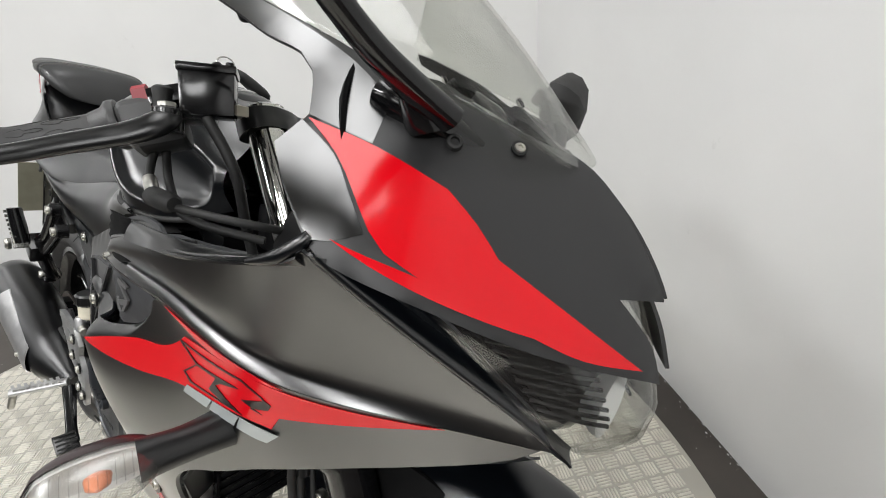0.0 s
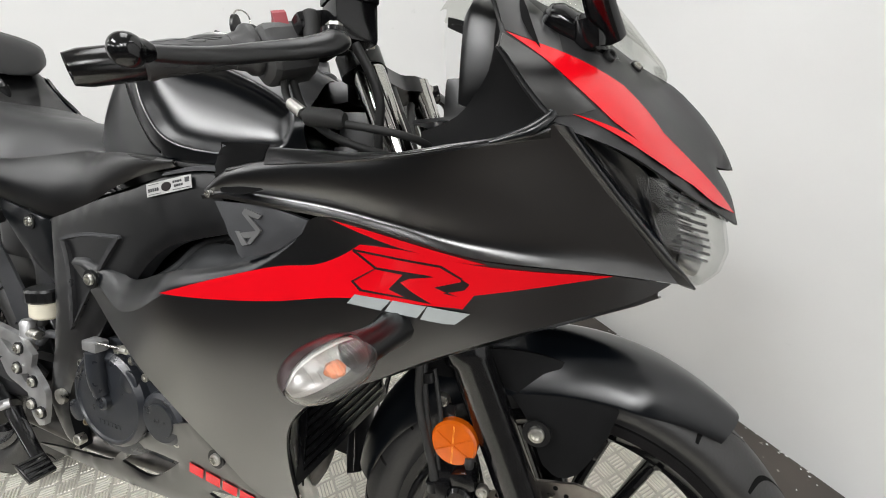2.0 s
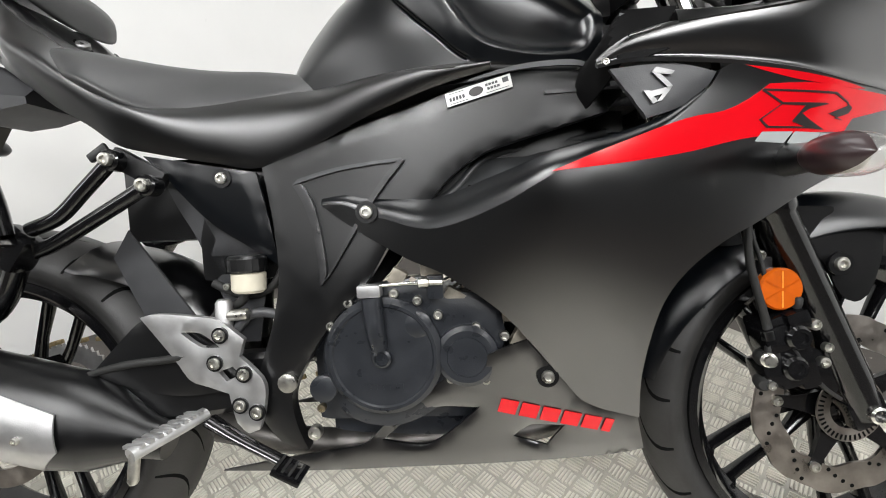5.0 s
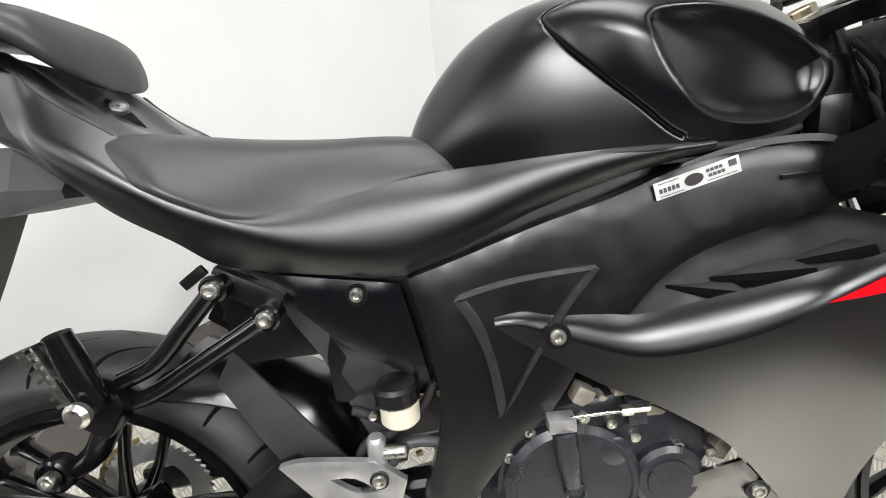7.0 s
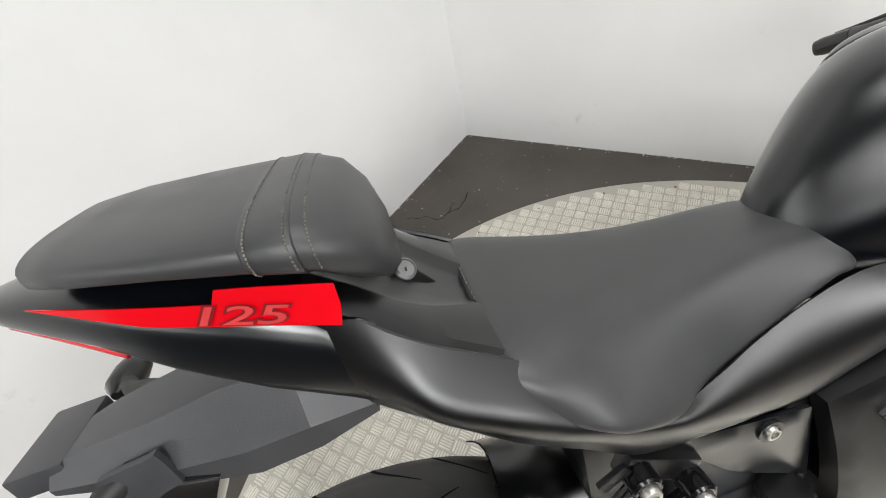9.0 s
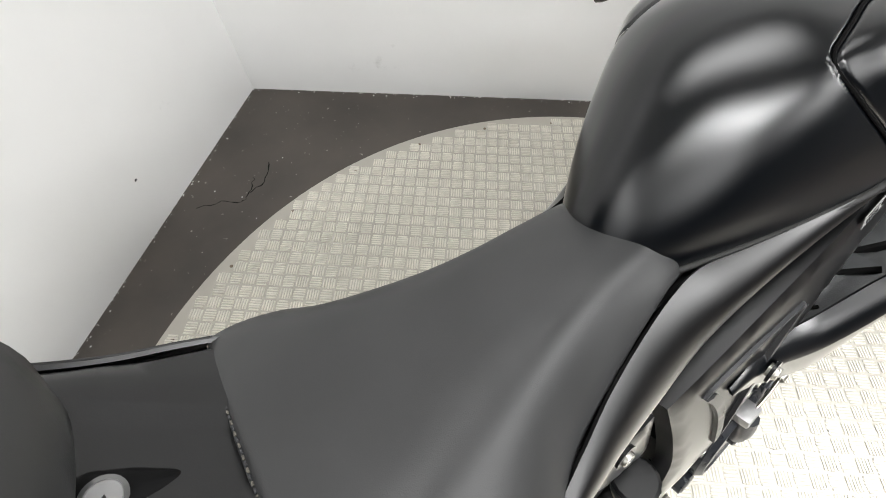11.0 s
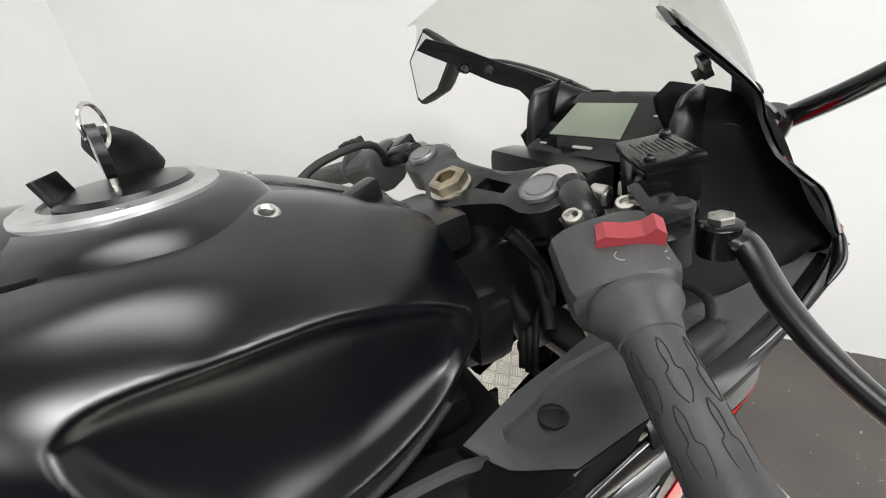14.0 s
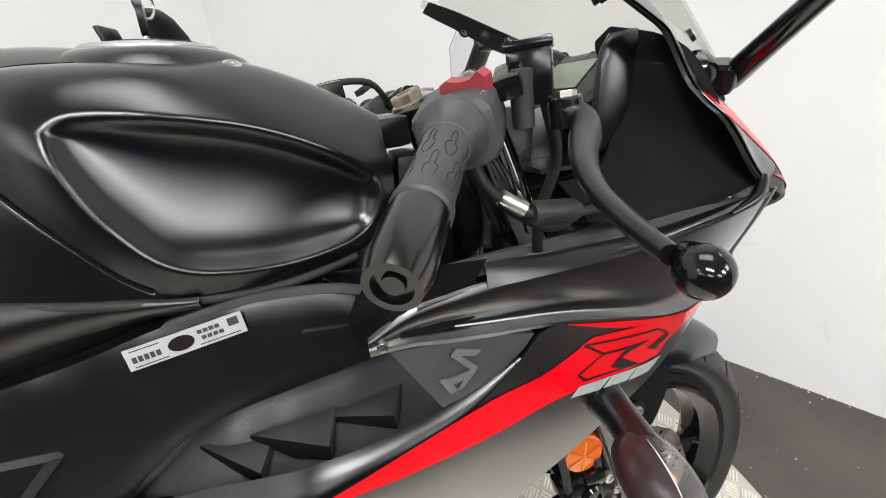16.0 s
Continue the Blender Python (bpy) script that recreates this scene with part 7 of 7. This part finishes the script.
block("airbox", (.86, 0, .70), (.16, .17, .14), PLASTIC, bike, "black airbox", bev=.02)

# ---- engine
block("crankcase", (.67, .0, .40), (.27, .20, .17), ENGINE, bike, "dark grey crankcase", bev=.02)
block("cylinder", (.80, 0, .50), (.10, .16, .20), ENGINE, bike, "dark grey cylinder", axes=((.8, 0, .6), (0, 1, 0), (-.5, 0, .85)), bev=.012)
for i in range(5):
    make("cylinder_fin", *block_mesh((.745 + .008 * i, -.082, .495 + .016 * i), (.07, .01, .004), ((.8, 0, .6), (0, 1, 0), (-.5, 0, .85)), 0), CASTDIRT, bike)
cover = [(.560, .395), (.575, .350), (.61, .325), (.66, .322), (.71, .345), (.76, .38), (.80, .43), (.795, .475), (.765, .495), (.72, .50), (.70, .52), (.66, .515), (.615, .505), (.58, .475), (.562, .435)]
skin("clutch_cover", cover, flat_side(-.130), ENGINE, bike, "dark grey clutch cover", thick=.03, roll=.004, step=.014)
lathe("clutch_dome", [(.078, -.006), (.077, .008), (.070, .0145), (.066, .0145), (.064, .012), (.030, .0125), (.001, .0125)], (.643, -.131, .420), (0, -1, 0), ENGINE, bike, "round clutch cover", seg=60, sharp=25)
lathe("clutch_plug", [(.012, 0), (.012, .008), (.009, .010), (.008, .007), (.001, .007)], (.643, -.143, .420), (0, -1, 0), ENGINE, bike, seg=24, sharp=25)
for i in range(6):
    make("lettering_bar", *block_mesh((.622 + .0085 * i, -.1435, .381), (.0062, .0008, .007), None, 0), ENGINE, bike)
tube("clutch_arm", [(.640, -.147, .432), (.637, -.150, .46), (.634, -.148, .498)], .012, ENGINE, bike, "clutch arm shaft", radii=[.011, .0125, .0135])
block("cable_stay", (.632, -.146, .507), (.03, .02, .016), ALU, bike, "aluminium cable stay", bev=.004)
tube("clutch_cable", [(.640, -.150, .513), (.68, -.150, .515), (.72, -.146, .515), (.76, -.13, .53)], .0022, STEEL, bike, "bare clutch cable")
lathe("cable_adjuster", [(.006, 0), (.006, .012), (.004, .013), (.004, .03)], (.695, -.149, .515), (1, 0, 0), ZINC, bike, seg=8)
block("cable_bracket", (.715, -.140, .508), (.02, .012, .03), ENGINE, bike, bev=.002)
lathe("generator_dome", [(.041, -.004), (.040, .008), (.034, .012), (.026, .012), (.025, .014), (.001, .014)], (.751, -.130, .416), (0, -1, 0), ENGINE, bike, "round black cover", seg=44, sharp=25)
for x, z in ((.764, .452), (.795, .411), (.774, .383), (.729, .386), (.716, .470), (.660, .500), (.690, .490), (.60, .49), (.575, .46), (.562, .379), (.80, .44)):
    bolt((x, -.133, z), (0, -1, 0), .0065, bike, ZINC)
lathe("oil_plug", [(.018, 0), (.018, .010), (.015, .012), (.001, .012)], (.690, -.132, .460), (0, -1, 0), ENGINE, bike, seg=20)
lathe("cover_boss", [(.018, 0), (.018, .01), (.014, .012), (.001, .012)], (.560, -.128, .378), (0, -1, 0), ENGINE, bike, seg=24)
for p, sz in (((.775, -.115, .515), (.04, .03, .025)), ((.71, -.118, .53), (.03, .03, .02)), ((.81, -.11, .47), (.025, .03, .03))):
    block("casting_boss", p, sz, CASTDIRT, bike, "dirty bare casting", bev=.006)
for p, sz in (((.664, -.118, .520), (.022, .02, .022)), ((.685, -.118, .511), (.016, .02, .016)), ((.746, -.118, .484), (.05, .02, .024)), ((.785, -.116, .455), (.03, .02, .02)), ((.821, -.114, .432), (.02, .02, .026))):
    block("casting_boss", p, sz, CASTDIRT, bike, "dirty bare casting", bev=.005, axes=((.85, 0, -.5), (0, 1, 0), (.5, 0, .85)))
block("sump", (.66, 0, .305), (.22, .16, .06), ENGINE, bike, "dark sump", bev=.015)
tube("exhaust_header", [(.90, -.02, .50), (.95, -.03, .40), (.92, -.05, .31), (.80, -.06, .275), (.62, -.07, .27), (.50, -.09, .285), (.40, -.115, .32)], .020, HEADER, bike, "sooty steel exhaust header")
bolt((.542, -.128, .315), (0, -1, 0), .0095, bike, ZINC)
bolt((.55, -.12, .345), (0, -1, 0), .006, bike, BRASS)
lathe("pivot_bolt", [(.013, 0), (.013, .006), (.008, .008), (.001, .008)], (.51, -.128, .385), (0, -1, 0), ZINC, bike, seg=18)

# ---- swingarm, chain, exhaust
for sgn in (-1, 1):
    rings = [[(x, sgn * (yc + e * w), z + g * h) for e, g in ((-1, -1), (-.7, -1.25), (.7, -1.25), (1, -1), (1, 1), (.7, 1.25), (-.7, 1.25), (-1, 1))] for x, yc, w, z, h in ((.50, .095, .016, .385, .03), (.38, .098, .016, .375, .034), (.20, .102, .014, .345, .026), (.02, .105, .012, .310, .022), (-.04, .105, .012, .303, .018))]
    v, f = rings_mesh(rings)
    make("swingarm", v, outward(v, f), PLASTIC, bike, "black swingarm", sharp=30)
    lathe("axle_nut", [(.018, 0), (.018, .012), (.012, .014), (.001, .014)], (0, sgn * .118, .306), (0, sgn, 0), ZINC, bike, seg=6)
# chain side
v, f = [], []
teeth = 44
ro, ri = .092, .055
for y in (.070, .075):
    for j in range(teeth * 2):
        t = math.pi * j / teeth
        r = ro if j % 2 else ro - .006
        v.append((r * math.cos(t), y, .306 + r * math.sin(t)))
    for j in range(teeth * 2):
        t = math.pi * j / teeth
        v.append((ri * math.cos(t), y, .306 + ri * math.sin(t)))
n = teeth * 2
for j in range(n):
    k = (j + 1) % n
    f += [(j, k, n + k, n + j), (2 * n + j, 3 * n + j, 3 * n + k, 2 * n + k), (j, 2 * n + j, 2 * n + k, k), (n + j, n + k, 3 * n + k, 3 * n + j)]
make("sprocket", v, outward(v, f), ALU, bike, "grey rear sprocket", sharp=25)
for i in range(56):
    s = i / 56
    if s < .42:
        t = radians(100) + s / .42 * radians(160)
        c = Vector((.095 * math.cos(t), .0725, .306 + .095 * math.sin(t)))
        dr = Vector((-math.sin(t), 0, math.cos(t)))
    elif s < .71:
        q = (s - .42) / .29
        c = Vector((.0 + q * .5, .0725, .211 + q * .12))
        dr = Vector((1, 0, .24)).normalized()
    else:
        q = (s - .71) / .29
        c = Vector((.5 - q * .5, .0725, .425 - q * .025))
        dr = Vector((1, 0, .05)).normalized()
    make("chain_link", *block_mesh(c, (.0105, .012 if i % 2 else .008, .0085), (dr, (0, 1, 0), Vector((0, 1, 0)).cross(dr)), .0025), CHAIN, bike)
block("chain_guard", (.24, .085, .455), (.30, .03, .03), PLASTIC, bike, "black chain guard", bev=.006)
# hugger: a shell over the front of the rear tyre
hv, hf = [], []
for lay in (0, .003):
    for i in range(22):
        an = radians(-4 + 62 * i / 21)
        for j in range(11):
            t = -1 + .2 * j
            r = .325 + lay + .075 * min(max((56 - math.degrees(an)) / 26, 0), 1) - .045 * abs(t) ** 2.5
            hv.append((r * math.cos(an), .010 + .078 * t, .306 + r * math.sin(an)))
for i in range(21):
    for j in range(10):
        a = i * 11 + j
        hf += [(a, a + 11, a + 12, a + 1), (242 + a, 242 + a + 1, 242 + a + 12, 242 + a + 11)]
for i in range(21):
    for j in (0, 10):
        a = i * 11 + j
        hf.append((a, 242 + a, 242 + a + 11, a + 11) if j == 0 else (a, a + 11, 242 + a + 11, 242 + a))
make("hugger", hv, hf, PAINT, bike, "black rear hugger", sharp=50)
skin("hugger_side", [(.235, .560), (.262, .60), (.33, .50), (.40, .40), (.37, .39), (.30, .43)], side(lambda x, z: -.076), GREYPL, bike, "grey hugger stay", thick=.004, roll=.001, step=.02)
skin("heel_guard", [(.225, .40), (.30, .47), (.335, .485), (.40, .44), (.46, .41), (.42, .375), (.33, .37)], flat_side(-.125), PLASTIC, bike, "black chain-case guard", thick=.004, roll=.002, step=.015)
# muffler
MA, MB = Vector((.335, -.125, .305)), Vector((-.135, -.150, .440))
md = (MB - MA).normalized()
ML = (MB - MA).length
mrings = []
_, ma, mb = frame_axes(md)
for h, r in ((0, .022), (.03, .026), (.09, .052), (.14, .060), (ML - .06, .060), (ML - .02, .054), (ML, .040), (ML, .028), (ML - .05, .026)):
    mrings.append([MA + md * h + ma * math.cos(t) * r * 1.0 + mb * math.sin(t) * r * 1.12 for t in (2 * math.pi * i / 28 for i in range(28))])
loft("muffler_can", mrings, PLASTIC, bike, "dark grey muffler", sharp=45)
skin("heat_shield", [(.02, .0), (.24, -.02), (.27, .03), (.24, .075), (.03, .085), (.0, .04)], lambda u, v, d: tuple(MA + md * (u + .1) + Vector((0, -1, 0)) * (.064 + d - 9 * (v - .035) ** 2) + Vector((md.z, 0, -md.x)) * -(v - .035)), ALU, bike, "satin metal heat shield", thick=.002, roll=.001, step=.012)
for u, w in ((.05, .04), (.21, .03)):
    bolt(MA + md * (u + .1) + Vector((0, -.065, 0)), (0, -1, 0), .005, bike, ZINC)
# pillion peg bracket
P1, P2, PJ = Vector((.291, -.126, .693)), Vector((.340, -.129, .657)), Vector((.158, -.130, .595))
tube("hanger_tube", [P1, (.25, -.128, .655), (.215, -.132, .622), (.175, -.135, .606)], .010, GLOSS, bike, "gloss black hanger tube", mirror=True)
tube("hanger_tube", [P2, (.27, -.130, .620), (.20, -.130, .585), (.150, -.125, .572)], .010, GLOSS, bike, "gloss black hanger tube", mirror=True)
block("peg_mount", PJ + Vector((-.005, -.008, -.012)), (.05, .035, .05), GLOSS, bike, "gloss black peg mount", bev=.010, axes=((.8, 0, -.6), (0, 1, 0), (.6, 0, .8)), mirror=True)
tube("hanger_leg", [PJ + Vector((-.01, 0, -.03)), (.11, -.115, .52), (.07, -.10, .49), (.045, -.095, .480)], .014, GLOSS, bike, "gloss black muffler hanger")
lathe("hanger_boss", [(.022, -.01), (.022, .008), (.018, .010), (.014, .004), (.001, .004)], (.040, -.105, .483), (0, -1, 0), GLOSS, bike, seg=26)
bolt((.040, -.118, .483), (0, -1, 0), .010, bike, ZINC)
for p in (P1, P2):
    lathe("tube_eye", [(.0145, -.012), (.0145, .006), (.012, .008), (.001, .008)], p, (0, -1, 0), GLOSS, bike, seg=22, mirror=True)
    bolt(p + Vector((0, -.009, 0)), (0, -1, 0), .009, bike, ZINC, mirror=True)
block("subframe_lug", (.315, -.108, .682), (.08, .018, .028), PLASTIC, bike, axes=((.85, 0, -.5), (0, 1, 0), (.5, 0, .85)), bev=.006, mirror=True)
block("hook", (.268, -.12, .705), (.03, .006, .012), PLASTIC, bike, axes=((.8, 0, .5), (0, 1, 0), (-.5, 0, .8)), bev=.002)
pd = Vector((-.10, -.10, 1)).normalized()
pb = Vector((.165, -.162, .600))
tube("pillion_peg", [pb, pb + pd * .04, pb + pd * .078], .013, GLOSS, bike, "folded gloss black pillion peg", radii=[.013, .014, .012])
PF = Vector((-.93, 0, -.37)).normalized()
block("peg_pad", pb + pd * .034 + PF * .016, (.010, .026, .088), STEEL, bike, "bright toothed peg face", axes=(PF, (0, 1, 0), Vector((-.30, 0, .95))), bev=.003)
for i in range(9):
    make("peg_tooth", *block_mesh(pb + pd * (-.004 + .0095 * i) + PF * (.020 - .0005 * i) + Vector((-.002 * i + .006, -.012, 0)), (.010, .006, .004), (PF, (0, 1, 0), pd), 0), STEEL, bike)
lathe("peg_bolt", [(.012, 0), (.013, .006), (.009, .010), (.001, .010)], (.168, -.182, .600), (0, -1, 0), ZINC, bike, seg=18)

# ---- rider's footrest, pedal and rear brake
PLATE = [(.318, .482), (.345, .486), (.40, .480), (.425, .475), (.442, .462), (.458, .448), (.450, .425), (.470, .405), (.482, .385), (.478, .350), (.470, .325), (.455, .320), (.440, .335), (.432, .375), (.405, .385), (.380, .395), (.36, .425)]
skin("footrest_plate", PLATE, flat_side(-.140), ALU, bike, "satin aluminium footrest plate", thick=.008, roll=.002, step=.010, holes=([(.372, .460), (.400, .458), (.425, .438), (.398, .440)], [(.42, .405), (.44, .412), (.45, .40), (.43, .392)]))
for p in ((.428, -.141, .455), (.456, -.141, .402), (.418, -.141, .418), (.470, -.141, .350), (.448, -.141, .36)):
    bolt(p, (0, -1, 0), .008, bike, ZINC, cup=.011)
fp = Vector((.405, -.150, .355))
fd = Vector((-.42, -.9, -.12)).normalized()
tube("footrest", [fp, fp + fd * .035, fp + fd * .09], .012, ALU, bike, "knurled aluminium footrest", radii=[.011, .012, .011], squash=.7)
for i in range(8):
    make("peg_tooth", *block_mesh(fp + fd * (.015 + .010 * i) + Vector((0, 0, .008)), (.022, .005, .004), ((1, 0, 0), fd, (0, 0, 1)), 0), ALU, bike)
lathe("footrest_feeler", [(.006, 0), (.006, .03), (.004, .034), (.001, .034)], fp + fd * .085, (0, -.2, -1), ZINC, bike, seg=12)
tube("brake_pedal", [(.41, -.150, .345), (.45, -.158, .325), (.50, -.168, .305), (.530, -.172, .292)], .008, GLOSS, bike, "black brake pedal", squash=.6, radii=[.012, .010, .009, .010])
block("pedal_pad", (.528, -.182, .294), (.038, .035, .008), GLOSS, bike, "ribbed pedal pad", axes=((.85, 0, -.45), (0, 1, 0), (.45, 0, .85)), bev=.002)
for i in range(4):
    make("pad_rib", *block_mesh((.516 + .008 * i, -.182, .305 - .0045 * i), (.003, .030, .003), ((.85, 0, -.45), (0, 1, 0), (.45, 0, .85)), 0), RUBBER, bike)
# rear brake master cylinder, hose and fluid cup
lathe("fluid_cup", [(.019, 0), (.0225, .004), (.0225, .026), (.020, .028)], (.457, -.112, .507), (.05, 0, 1), CREAM, bike, "cream brake fluid cup", seg=30)
cap = []
for r, h in ((.024, .028), (.0255, .031), (.0255, .046), (.022, .050), (.001, .050)):
    cap.append([Vector((.457, -.112, .507)) + Vector((math.cos(t) * r * (1 + .03 * (i % 2)), math.sin(t) * r * (1 + .03 * (i % 2)), h)) for i, t in enumerate(2 * math.pi * q / 36 for q in range(36))])
loft("cup_lid", cap, PLASTIC, bike, "ribbed black lid", sharp=25)
bolt((.425, -.110, .515), (0, -1, 0), .005, bike, ZINC)
tube("fluid_hose", [(.452, -.112, .506), (.442, -.112, .492), (.42, -.112, .486), (.405, -.115, .470), (.402, -.118, .45)], .0065, RUBBER, bike, "grey rubber hose")
lathe("master_body", [(.011, 0), (.011, .05), (.008, .055)], (.425, -.125, .445), (.05, 0, 1), ALU, bike, "cast brake cylinder", seg=18)
lathe("banjo", [(.008, 0), (.008, .03), (.006, .032)], (.43, -.125, .478), (1, -.1, .05), ZINC, bike, seg=12)
hp = [(.44, -.118, .458), (.455, -.115, .475), (.475, -.112, .478), (.50, -.11, .472)]
tube("braided_hose", hp, .007, GREYPL, bike, "ribbed grey hose")
tube("wiring", [(.40, -.10, .52), (.44, -.095, .50), (.48, -.095, .51), (.50, -.09, .54)], .006, RUBBER, bike)
tube("rear_brake_hose", [(.43, -.13, .44), (.36, -.135, .425), (.28, -.13, .415), (.2, -.12, .39), (.12, -.115, .33)], .0055, RUBBER, bike, "black rear brake hose")
# rear caliper and its disc
v, f = ring_mesh(.075, .105, -.002, .002, (0, -.062, .306), (0, 1, 0), 72)
make("rear_disc", v, f, DISC, bike, "steel rear disc")
block("rear_caliper", (.085, -.070, .375), (.075, .05, .05), GLOSS, bike, "black rear caliper", bev=.010, axes=((.8, 0, .4), (0, 1, 0), (-.4, 0, .8)))
block("rear_caliper", (.06, -.085, .40), (.05, .03, .03), PLASTIC, bike, bev=.006)
# shock and inner clutter
lathe("rear_shock", [(.028, 0), (.028, .16), (.012, .165), (.012, .22)], (.40, 0, .42), (.1, 0, 1), PLASTIC, bike, "black rear shock", seg=20)
block("battery_box", (.36, 0, .64), (.20, .15, .12), PLASTIC, bike, "black box below the seat", bev=.015)
